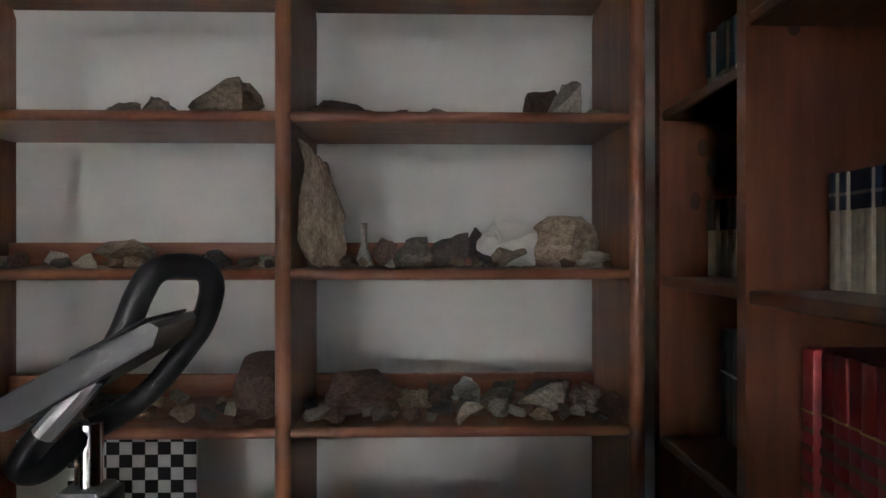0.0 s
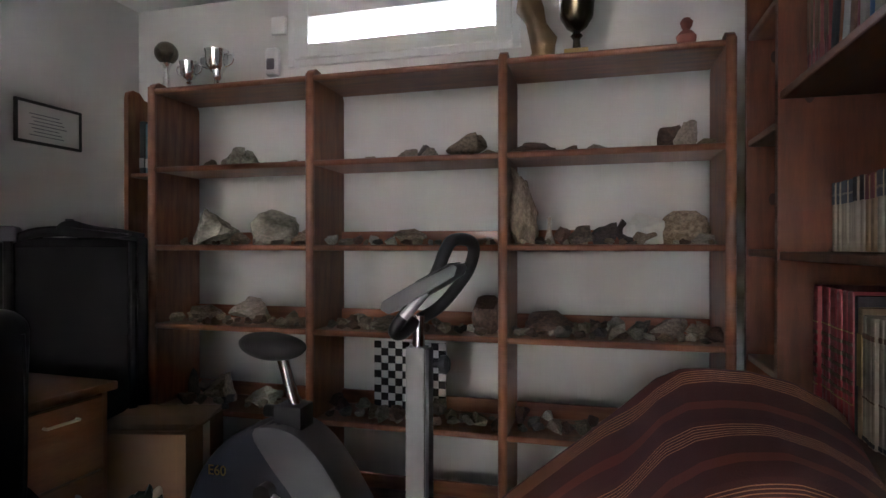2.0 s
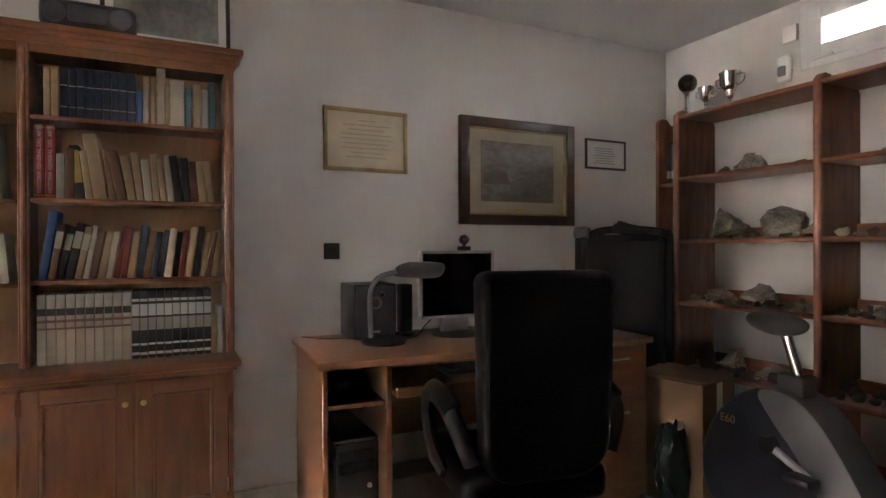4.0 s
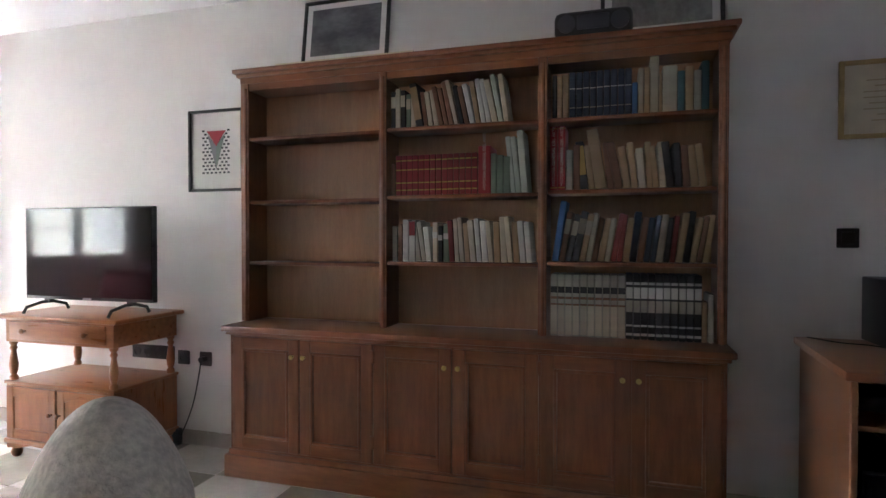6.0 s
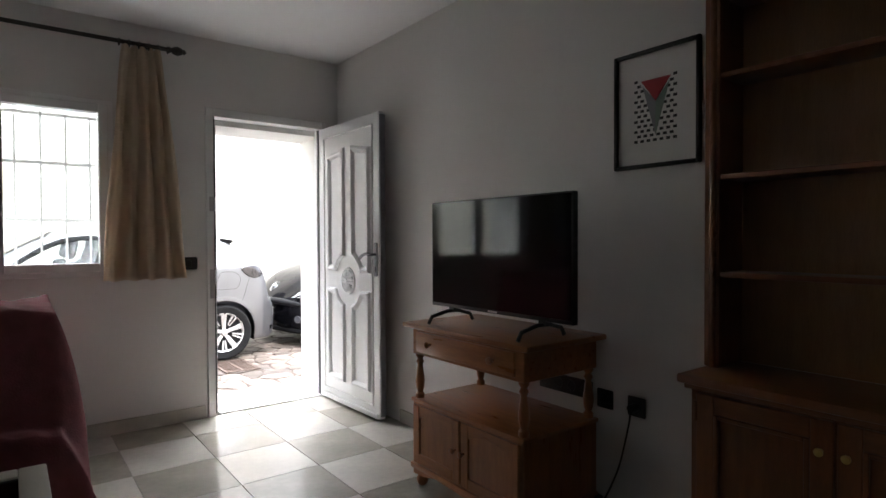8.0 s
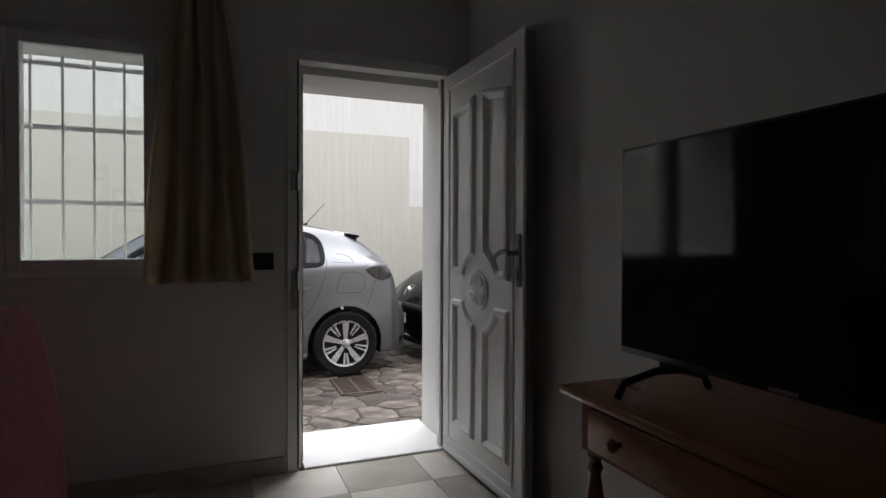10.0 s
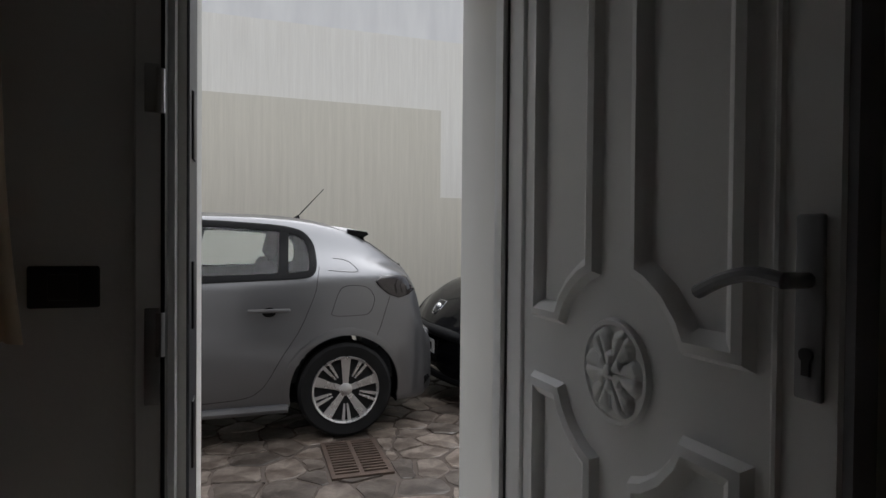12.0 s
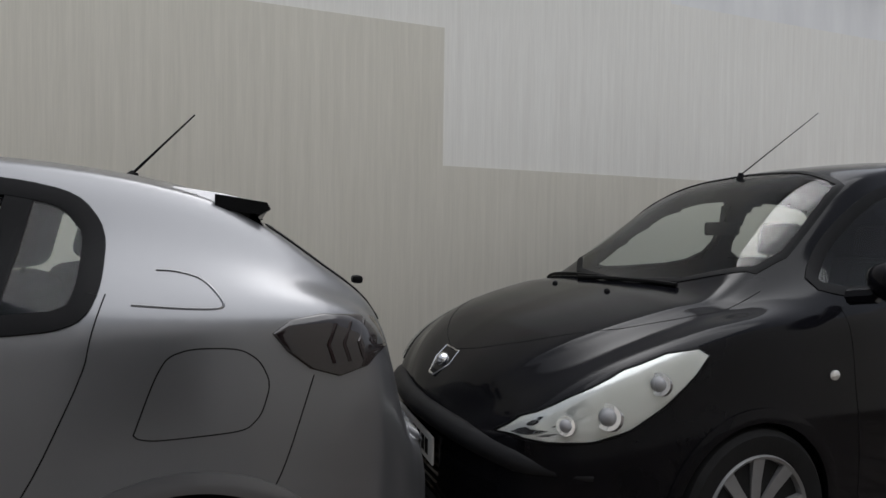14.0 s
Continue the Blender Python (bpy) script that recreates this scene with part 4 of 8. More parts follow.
def common_parts(car, th, paint, side_holes, top_holes, gaps, top_gaps):
    side_holes = [soften(p) for p in side_holes]
    body, gl = car.skin(side_holes, top_holes)
    body_copy = body.copy()
    bd = part("body", body, paint, th, angle=50)
    sn, tn = side_normal(car), top_normal(car)
    lining = body_copy
    for v in lining.verts:
        v.co = (v.co.x, v.co.y * 0.972, v.co.z - (0.022 if v.co.z > 1.2 else 0.004))
    bmesh.ops.delete(lining, geom=[v for v in lining.verts if v.co.z < 0.62 or v.co.x < car.rows[0][0] + 0.3 or v.co.x > car.rows[-1][0] - 0.35], context="VERTS")
    part("cabin_lining", lining, SEAT_CLOTH, bd)
    panes = []
    for k, g in enumerate(gl):
        if k < len(side_holes):
            other = g.copy()
            bmesh.ops.delete(g, geom=[v for v in g.verts if v.co.y < 0], context="VERTS")
            bmesh.ops.delete(other, geom=[v for v in other.verts if v.co.y > 0], context="VERTS")
            panes += [(k, g), (k, other)]
        else:
            panes.append((k, g))
    for k, g in panes:
        pane = part("window" if k < len(side_holes) else "windscreen", g, CAR_GLASS, th, "tinted car window", angle=60)
        pane.visible_shadow = False
    for poly in side_holes:
        for s in (1, -1):
            bm = strip(bm_new(), car.on_side(dense(poly), 0.0), 0.024, sn)
            part("window_trim", bm if s > 0 else mirrored(bm), TRIM, bd)
    for poly in top_holes:
        line = [p for p in dense(poly, closed=False) if p[1] >= 0]
        bm = strip(bm_new(), car.on_top(line, 0.0), 0.016, tn)
        part("window_trim", both(bm), TRIM, bd)
    for g in gaps:
        for s in (1, -1):
            bm = tube(bm_new(), car.on_side(dense(soften(g, False), 0.03, False), -0.0006), 0.0019, 6)
            part("panel_gap", bm if s > 0 else mirrored(bm), TRIM, bd)
    for g in top_gaps:
        bm = tube(bm_new(), car.on_top(dense(soften(g, False), 0.03, False), -0.0006), 0.0019, 6)
        part("panel_gap", both(bm), TRIM, bd)
    for hx, hz in car.hubs:
        for s in (1, -1):
            bm = bm_new()
            rings = []
            for yy in (0.865, 0.60):
                rings.append([bm.verts.new((hx + (car.arch + 0.004) * math.cos(radians(a)), s * (min(yy, car.side_y(hx + car.arch * math.cos(radians(a)), max(0.25, hz + car.arch * math.sin(radians(a)))) - 0.006)), hz + (car.arch + 0.004) * math.sin(radians(a)))) for a in range(-25, 206, 7)])
            for a, b in zip(rings, rings[1:]):
                for i in range(len(a) - 1):
                    bm.faces.new([a[i], a[i + 1], b[i + 1], b[i]])
            part("wheel_arch_liner", bm, TRIM, bd)
        for s in (1, -1):
            ring_pts = [(hx + (car.arch + 0.014) * math.cos(radians(a)), hz + (car.arch + 0.014) * math.sin(radians(a))) for a in range(-12, 193, 4)]
            bm = strip(bm_new(), car.on_side(ring_pts, 0.0), 0.024, sn, 0.007)
            part("arch_lip", bm if s > 0 else mirrored(bm), paint, bd, angle=60)
    bm = bm_new()
    x0, x1 = car.rows[0][0] + 0.15, car.rows[-1][0] - 0.15
    box(bm, x0, x1, -0.55, 0.55, 0.17, 0.30)
    box(bm, min(h[0] for h in car.hubs) + 0.38, max(h[0] for h in car.hubs) - 0.38, -0.8, 0.8, 0.19, 0.27)
    part("underbody", bm, TRIM, th)
    return bd


def silver_car():
    th = thing("car", pose(-1.398, -9.085, GZ), "silver grey metallic hatchback parked on the flagstones", "car", "parked cars")
    hz = 0.308
    rows = [(-0.675, 0.40, 0.30, 0.40, 0.48, 0.34, 0.52, 0.53), (-0.655, 0.58, 0.22, 0.44, 0.56, 0.52, 0.61, 0.63), (-0.61, 0.655, 0.19, 0.46, 0.60, 0.44, 0.66, 0.70),
            (-0.565, 0.70, 0.17, 0.50, 0.70, 0.46, 0.86, 0.93), (-0.52, 0.732, 0.17, 0.55, 0.87, 0.52, 0.965, 1.0), (-0.455, 0.785, 0.18, 0.62, 0.985, 0.585, 1.055, 1.075), (-0.335, 0.832, 0.19, 0.66, 1.04, 0.585, 1.15, 1.165), (-0.18, 0.855, 0.20, 0.70, 1.05, 0.575, 1.255, 1.28),
            (-0.02, 0.865, 0.2, 0.72, 1.05, 0.575, 1.325, 1.37), (0.3, 0.87, 0.2, 0.74, 1.045, 0.58, 1.385, 1.435), (0.7, 0.872, 0.2, 0.74, 1.02, 0.585, 1.405, 1.458), (1.2, 0.87, 0.2, 0.74, 1.0, 0.585, 1.405, 1.46),
            (1.5, 0.868, 0.2, 0.73, 0.99, 0.58, 1.37, 1.43), (1.75, 0.865, 0.2, 0.72, 0.98, 0.575, 1.27, 1.33), (2.1, 0.86, 0.2, 0.71, 0.965, 0.60, 1.06, 1.10), (2.3, 0.855, 0.2, 0.70, 0.95, 0.6, 0.985, 1.02),
            (2.7, 0.84, 0.2, 0.68, 0.90, 0.6, 0.94, 0.97), (3.0, 0.80, 0.2, 0.64, 0.80, 0.56, 0.85, 0.88), (3.25, 0.70, 0.2, 0.55, 0.68, 0.45, 0.72, 0.74), (3.36, 0.5, 0.3, 0.45, 0.55, 0.3, 0.56, 0.57)]
    car = Car(rows, ((0.0, hz), (2.54, hz)), 0.362)
    rear = [(0.20, 1.12), (0.215, 1.06), (0.27, 1.043), (0.60, 1.032), (1.065, 1.015), (1.02, 1.20), (0.975, 1.372), (0.80, 1.37), (0.40, 1.345), (0.27, 1.315), (0.21, 1.24)]
    front = [(1.20, 1.015), (1.98, 1.00), (1.88, 1.08), (1.60, 1.27), (1.42, 1.345), (1.10, 1.368)]
    rear_glass = [(-0.20, 0.0), (-0.20, 0.50), (-0.34, 0.53), (-0.51, 0.50), (-0.535, 0.0)]
    screen = [(2.10, 0.0), (2.04, 0.52), (1.60, 0.50), (1.48, 0.0)]
    gaps = [[(0.165, 1.10), (0.18, 1.02), (0.19, 0.94), (0.29, 0.70), (0.40, 0.54), (0.50, 0.36), (0.60, 0.29), (1.10, 0.275)], [(1.07, 1.01), (1.09, 0.86), (1.12, 0.66), (1.10, 0.275), (2.0, 0.275), (2.10, 0.36), (2.12, 0.8), (2.08, 0.97)],
            [(-0.29, 0.90), (-0.22, 0.68), (-0.17, 0.60)]]
    lid = [(0.095, 0.80), (0.055, 0.92), (0.03, 0.965), (-0.02, 0.98), (-0.12, 0.975), (-0.165, 0.945), (-0.19, 0.89), (-0.17, 0.82), (-0.14, 0.79), (-0.10, 0.785), (0.05, 0.783), (0.085, 0.79)]
    gaps.append(lid + [lid[0]])
    bd = common_parts(car, th, SILVER_PAINT, [rear, front], [rear_glass, screen], gaps, [[(-0.05, 0.0), (-0.05, 0.50), (0.03, 0.565)]])
    # dark pillars between the windows
    for poly in ([(0.36, 1.035), (0.425, 1.032), (0.405, 1.345), (0.345, 1.338)], [(1.065, 1.015), (1.20, 1.015), (1.10, 1.368), (0.975, 1.365)]):
        bm = patch(bm_new(), dense(poly, 0.05)[:-1], lambda x, z, o: Vector((x, car.side_y(x, z) + o, z)), 0.004)
        part("pillar_cover", bm.copy(), TRIM, bd)
        part("pillar_cover", mirrored(bm), TRIM, bd)
    # tail lamps
    tl = [(-0.19, 1.005), (-0.235, 1.035), (-0.31, 1.045), (-0.41, 1.035), (-0.475, 1.01), (-0.50, 0.975), (-0.495, 0.94), (-0.43, 0.905), (-0.35, 0.89), (-0.28, 0.915), (-0.225, 0.96)]
    bm = patch(bm_new(), dense(tl, 0.04)[:-1], lambda x, z, o: Vector((x - 0.3 * o, car.side_y(x, z) + o, z)), 0.010)
    t = part("tail_lamp", bm, RED_LENS, th, "smoked red tail lamp")
    for k in range(3):
        bm = tube(bm_new(), car.on_side([(-0.345 - 0.04 * k, 1.02), (-0.325 - 0.04 * k, 0.97), (-0.34 - 0.04 * k, 0.925)], 0.0105), 0.005, 6)
        part("light_claw", bm, mat("lamp_red", (0.016, 0.009, 0.009), 0.2), t)
    bm = patch(bm_new(), dense(tl, 0.04)[:-1], lambda x, z, o: Vector((x - 0.3 * o, -car.side_y(x, z) - o, z)), 0.010)
    part("tail_lamp", bm, RED_LENS, th, "smoked red tail lamp")
    # roof spoiler
    bm = bm_new()
    rowsp = []
    for y in (-0.56, -0.52, -0.3, 0, 0.3, 0.52, 0.56):
        e = 0.03 if abs(y) > 0.55 else 0.0
        rowsp.append([bm.verts.new(p) for p in ((0.06, y, 1.368 - e), (-0.07, y, 1.352 - e), (-0.185 + e * 2, y, 1.325 - e), (-0.19 + e * 2, y, 1.31 - e), (-0.08, y, 1.298), (0.0, y, 1.305))])
    for a, b in zip(rowsp, rowsp[1:]):
        for i in range(6):
            bm.faces.new([a[i], a[(i + 1) % 6], b[(i + 1) % 6], b[i]])
    bm.faces.new(rowsp[0])
    bm.faces.new(rowsp[-1][::-1])
    sp = part("roof_spoiler", bm, SILVER_PAINT, th)
    for s in (1, -1):
        bm = prism(bm_new(), [(-0.02, 1.315), (-0.15, 1.308), (-0.17, 1.295), (-0.11, 1.24), (-0.145, 1.215), (-0.20, 1.22), (-0.07, 1.285)], "y", s * 0.545, s * 0.565)
        part("spoiler_fin", bm, TRIM, sp)
        bm = prism(bm_new(), [(-0.05, 1.347), (-0.185, 1.328), (-0.195, 1.31), (-0.17, 1.295), (-0.05, 1.305)], "y", s * 0.48, s * 0.575)
        part("spoiler_tip", bm, TRIM, sp)
    # bumper lower, plate recess, sills, handles, aerial, washer
    bm = bm_new()
    for s in (1, -1):
        pts = smooth_path([(-0.55, s * 0.66, 0.27), (-0.61, s * 0.56, 0.285), (-0.645, s * 0.40, 0.30), (-0.665, 0, 0.31)], 5)
        tube(bm, pts, 0.035, 8, 1.9)
    part("bumper_skirt", bm, TRIM, bd)
    for s in (1, -1):
        bm = tube(bm_new(), [(0.36, s * 0.845, 0.215), (1.2, s * 0.850, 0.215), (2.19, s * 0.845, 0.215)], 0.028, 8)
        part("sill_trim", bm, SILVER_PAINT, bd)
    for hxx in (0.475, 1.33):
        y = car.side_y(hxx, 0.83)
        bm = bm_new()
        box(bm, hxx - 0.125, hxx + 0.125, y + 0.012, y + 0.034, 0.822, 0.845, 0.008, 2)
        h = part("door_handle", bm, SILVER_PAINT, bd)
        # flat black disc drawn for the shade in the hollow behind the handle
        bm = bm_new()
        lathe(bm, [(0.03, 0), (0.03, 0.003), (0.001, 0.0035)], (hxx, y - 0.001, 0.822), 16, "y")
        for v in bm.verts:
            v.co.x = hxx + (v.co.x - hxx) * 1.4
        part("handle_recess", bm, TRIM, h)
    bm = bm_new()
    cyl(bm, (0.255, 0, 1.425), (0.24, 0, 1.452), 0.028, 0.012, 12)
    cyl(bm, (0.245, 0, 1.45), (0.05, 0, 1.665), 0.005, 0.0025, 8)
    part("aerial", bm, TRIM, th)
    bm = bm_new()
    box(bm, -0.56, -0.52, -0.03, 0.03, 1.055, 1.085, 0.01, 2)
    part("rear_wiper", bm, TRIM, th)
    bm = tube(bm_new(), car.on_side([(p.x, p.z) for p in smooth_path([(0.11, 0, 1.075), (0.0, 0, 1.065), (-0.075, 0, 1.064), (-0.078, 0, 1.082), (-0.035, 0, 1.125), (0.02, 0, 1.145), (0.07, 0, 1.15)], 6)], -0.002), 0.004, 6)
    part("body_crease", bm, SILVER_PAINT, bd)
    for x in (0.0, 2.54):
        for y in (0.762, -0.762):
            wheel(th, x, y, hz, 0.304, 5, "double")
    for x, y in ((0.62, 0.37), (0.62, -0.37), (1.55, 0.37), (1.55, -0.37)):
        car_seat(th, x, y, 0.72)
    return th


def black_car():
    th = thing("car", pose(-3.21, -9.16, GZ), "glossy black hatchback with large clear headlamps", "car", "parked cars")
    hz = 0.312
    rows = [(-3.04, 0.5, 0.35, 0.5, 0.6, 0.4, 0.62, 0.64), (-2.95, 0.72, 0.22, 0.55, 0.8, 0.55, 0.86, 0.88), (-2.8, 0.80, 0.2, 0.62, 0.98, 0.58, 1.15, 1.18), (-2.5, 0.85, 0.2, 0.68, 1.05, 0.57, 1.46, 1.53), (-2.0, 0.868, 0.2, 0.72, 1.06, 0.57, 1.56, 1.64),
            (-1.4, 0.87, 0.2, 0.72, 1.05, 0.575, 1.58, 1.655), (-0.9, 0.87, 0.2, 0.71, 1.03, 0.575, 1.53, 1.61), (-0.66, 0.87, 0.2, 0.71, 1.01, 0.575, 1.445, 1.535), (-0.3, 0.868, 0.2, 0.71, 0.985, 0.60, 1.21, 1.295), (0.0, 0.865, 0.2, 0.70, 0.965, 0.62, 1.02, 1.075),
            (0.2, 0.86, 0.2, 0.69, 0.93, 0.62, 0.985, 1.025), (0.45, 0.845, 0.2, 0.66, 0.86, 0.60, 0.92, 0.965), (0.65, 0.81, 0.2, 0.62, 0.78, 0.56, 0.845, 0.895), (0.80, 0.74, 0.2, 0.56, 0.69, 0.48, 0.755, 0.80), (0.90, 0.62, 0.2, 0.50, 0.61, 0.38, 0.66, 0.70), (0.96, 0.46, 0.22, 0.46, 0.55, 0.26, 0.58, 0.61), (0.99, 0.28, 0.28, 0.42, 0.48, 0.15, 0.50, 0.52)]
    car = Car(rows, ((0.06, hz), (-2.54, hz)), 0.335)
    front = [(-0.28, 1.04), (-1.25, 1.09), (-1.30, 1.53), (-1.0, 1.50), (-0.76, 1.42), (-0.48, 1.24)]
    rear = [(-1.38, 1.095), (-2.25, 1.11), (-2.15, 1.34), (-1.9, 1.50), (-1.42, 1.53)]
    screen = [(0.05, 0.0), (-0.02, 0.38), (-0.17, 0.61), (-0.30, 0.625), (-0.69, 0.555), (-0.77, 0.30), (-0.79, 0.0)]
    rg = [(-2.62, 0.0), (-2.62, 0.5), (-2.85, 0.5), (-2.88, 0.0)]
    gaps = [[(-0.36, 1.0), (-0.37, 0.8), (-0.40, 0.5), (-0.42, 0.25), (-1.30, 0.25), (-1.34, 0.6), (-1.34, 1.05)]]
    hood = [(0.845, 0.0), (0.80, 0.20), (0.69, 0.42), (0.48, 0.60), (0.18, 0.685), (-0.13, 0.675)]
    bd = common_parts(car, th, BLACK_PAINT, [front, rear], [screen, rg], gaps, [hood])
    # headlamps
    hl = [(0.90, 0.605), (0.80, 0.602), (0.67, 0.61), (0.55, 0.645), (0.43, 0.715), (0.31, 0.81), (0.255, 0.868), (0.29, 0.89), (0.40, 0.875), (0.55, 0.825), (0.72, 0.74), (0.84, 0.665)]
    for s in (1, -1):
        def put(x, z, o, s=s):
            return Vector((x + 0.4 * o, s * (car.side_y(x, z) + o), z + 0.25 * o))
        bm = patch(bm_new(), dense(hl, 0.04)[:-1], put, 0.004)
        lamp = part("headlamp", bm, REFLECTOR, th, "large clear swept-back headlamp")
        for lx, lz, r in ((0.74, 0.66, 0.034), (0.62, 0.69, 0.046), (0.45, 0.785, 0.04)):
            c = put(lx, lz, 0.006)
            bm = bm_new()
            n = Vector((0.75, s * 0.6, 0.25)).normalized()
            cyl(bm, c - n * 0.01, c + n * 0.008, r, r * 0.9, 20)
            bowl = part("lamp_bowl", bm, CHROME, lamp)
            bm = bm_new()
            bmesh.ops.create_uvsphere(bm, u_segments=14, v_segments=8, radius=r * 0.62, matrix=Matrix.Translation(c + n * 0.004))
            part("bulb_shield", bm, GREY_PLASTIC, lamp)
        bm = patch(bm_new(), dense(hl, 0.04)[:-1], put, 0.020)
        part("lens", bm, CLEAR_LENS, lamp).visible_shadow = False
        bm = tube(bm_new(), [put(x, z, 0.001) for x, z in dense(hl, 0.04)], 0.005, 6)
        part("lamp_seal", bm, TRIM, lamp)
    # badge: a plain chrome lozenge
    bm = bm_new()
    c = Vector((0.872, 0.0, 0.705))
    n = Vector((0.72, 0, 0.69)).normalized()
    u = Vector((0, 1, 0))
    v = n.cross(u)
    pts = [c + u * a + v * b for a, b in ((-0.075, 0.065), (0.075, 0.065), (0.085, 0.0), (0.03, -0.075), (-0.03, -0.075), (-0.085, 0.0))]
    lo, hi = [bm.verts.new(p - n * 0.02) for p in pts], [bm.verts.new(p + n * 0.014) for p in pts]
    bm.faces.new(hi)
    for i in range(6):
        bm.faces.new([lo[i], lo[(i + 1) % 6], hi[(i + 1) % 6], hi[i]])
    bg = part("badge", bm, TRIM, bd, "dark badge with a chrome emblem")
    bm = tube(bm_new(), [p + n * 0.014 for p in pts + pts[:1]], 0.006, 6)
    bmesh.ops.create_icosphere(bm, subdivisions=2, radius=0.034, matrix=Matrix.Translation(c + n * 0.014))
    part("emblem", bm, CHROME, bg)
    # bumper with rubbing strip, grille, fog lamps, plate
    line = smooth_path([(0.66, 0.80, 0.50), (0.78, 0.725, 0.515), (0.87, 0.63, 0.535), (0.95, 0.45, 0.55), (1.0, 0.15, 0.555), (1.005, 0.0, 0.555)], 5)
    bm = both(tube(bm_new(), line, [0.010 + 0.026 * min(1.0, k / 9) for k in range(len(line))], 12, 1.2))
    part("bumper", bm, BUMPER_PLASTIC, bd)
    for k in range(6):
        z = 0.26 + 0.036 * k
        bm = both(tube(bm_new(), smooth_path([(0.90, 0.42, z), (0.965, 0.25, z), (0.985, 0.0, z)], 4), 0.009, 6))
        part("grille_bar", bm, TRIM, bd)
    bm = both(tube(bm_new(), smooth_path([(0.40, 0.86, 0.20), (0.65, 0.82, 0.19), (0.85, 0.68, 0.19), (0.97, 0.30, 0.20), (0.99, 0.0, 0.20)], 4), 0.03, 8))
    part("front_lip", bm, TRIM, bd)
    bm = bm_new()
    box(bm, 1.002, 1.012, -0.26, 0.26, 0.37, 0.48, 0.003, 1)
    pl = part("number_plate", bm, PLATE, th)
    for k, y in enumerate((-0.18, -0.12, -0.06, 0.02, 0.08, 0.14, 0.19)):
        bm = bm_new()
        box(bm, 1.012, 1.014, y - 0.018, y + 0.018, 0.395, 0.455)
        part("plate_mark", bm, TRIM, pl)
    for s in (1, -1):
        bm = bm_new()
        cyl(bm, (0.80, s * 0.66, 0.34), (0.865, s * 0.69, 0.34), 0.05, 0.045, 18)
        part("fog_lamp", bm, DARK_GREY, th)
    y = car.side_y(-0.27, 0.78)
    bm = bm_new()
    lathe(bm, [(0.018, -0.004), (0.018, 0.003), (0.012, 0.008), (0.001, 0.009)], (-0.275, y, 0.775), 16, "y")
    for v in bm.verts:
        v.co.x = -0.275 + (v.co.x + 0.275) * 1.3
    part("side_indicator", bm, REFLECTOR, th)
    bm = bm_new()
    bmesh.ops.create_uvsphere(bm, u_segments=18, v_segments=12, radius=1)
    for v in bm.verts:
        v.co = (-0.40 + v.co.x * (0.065 if v.co.x > 0 else 0.05), 0.99 + v.co.y * 0.11, 1.10 + v.co.z * 0.075 - 0.02 * v.co.y)
    tube(bm, [(-0.38, 0.83, 1.045), (-0.39, 0.92, 1.06)], 0.03, 8)
    part("door_mirror", bm, BLACK_PAINT, th)
    for s in (1, -1):
        part("door_handle", box(bm_new(), -1.24, -1.03, min(s * 0.868, s * 0.892), max(s * 0.868, s * 0.892), 0.86, 0.885, 0.008, 2), BLACK_PAINT, bd)
    for pts in ([(0.10, -0.20), (0.06, 0.1), (0.03, 0.42)], [(0.02, -0.65), (0.05, -0.4), (0.06, -0.1)]):
        bm = tube(bm_new(), car.on_top(dense(pts, 0.05, False), 0.012), 0.010, 6)
        part("wiper", bm, TRIM, th)
    for y in (0.22, -0.22):
        bm = bm_new()
        bmesh.ops.create_icosphere(bm, subdivisions=2, radius=0.014, matrix=Matrix.Translation((0.22, y, car.top_z(0.22, y))))
        part("washer_nozzle", bm, TRIM, bd)
    bm = bm_new()
    zz = car.top_z(-0.72, 0)
    cyl(bm, (-0.72, 0, zz - 0.01), (-0.73, 0, zz + 0.03), 0.018, 0.012, 10)
    cyl(bm, (-0.725, 0, zz + 0.02), (-1.26, 0, zz + 0.385), 0.0035, 0.002, 6)
    part("aerial", bm, TRIM, th)
    bm = bm_new()
    box(bm, -0.62, -0.60, -0.11, 0.11, 1.27, 1.34, 0.015, 2)
    cyl(bm, (-0.61, 0, 1.34), (-0.62, 0, 1.42), 0.01, n=8)
    part("rear_view_mirror", bm, TRIM, th)
    bm = bm_new()
    box(bm, -0.62, -0.02, -0.70, 0.70, 0.78, 0.97, 0.06, 3)
    part("dashboard", bm, DARK_GREY, th)
    bm = bm_new()
    pts = [(-0.70 + 0.06 * math.cos(a) * 0.3, 0.36 + 0.18 * math.cos(a), 0.93 + 0.17 * math.sin(a)) for a in [2 * math.pi * i / 20 for i in range(21)]]
    tube(bm, pts, 0.014, 6)
    part("steering_wheel", bm, TRIM, th)
    for x in (0.06, -2.54):
        for y in (0.765, -0.765):
            wheel(th, x, y, hz, 0.304, 9, "plain", COVER_GREY)
    for x, y in ((-1.25, 0.37), (-1.25, -0.37), (-2.1, 0.37), (-2.1, -0.37)):
        car_seat(th, x, y, 0.74)
    return th


silver_car()
black_car()
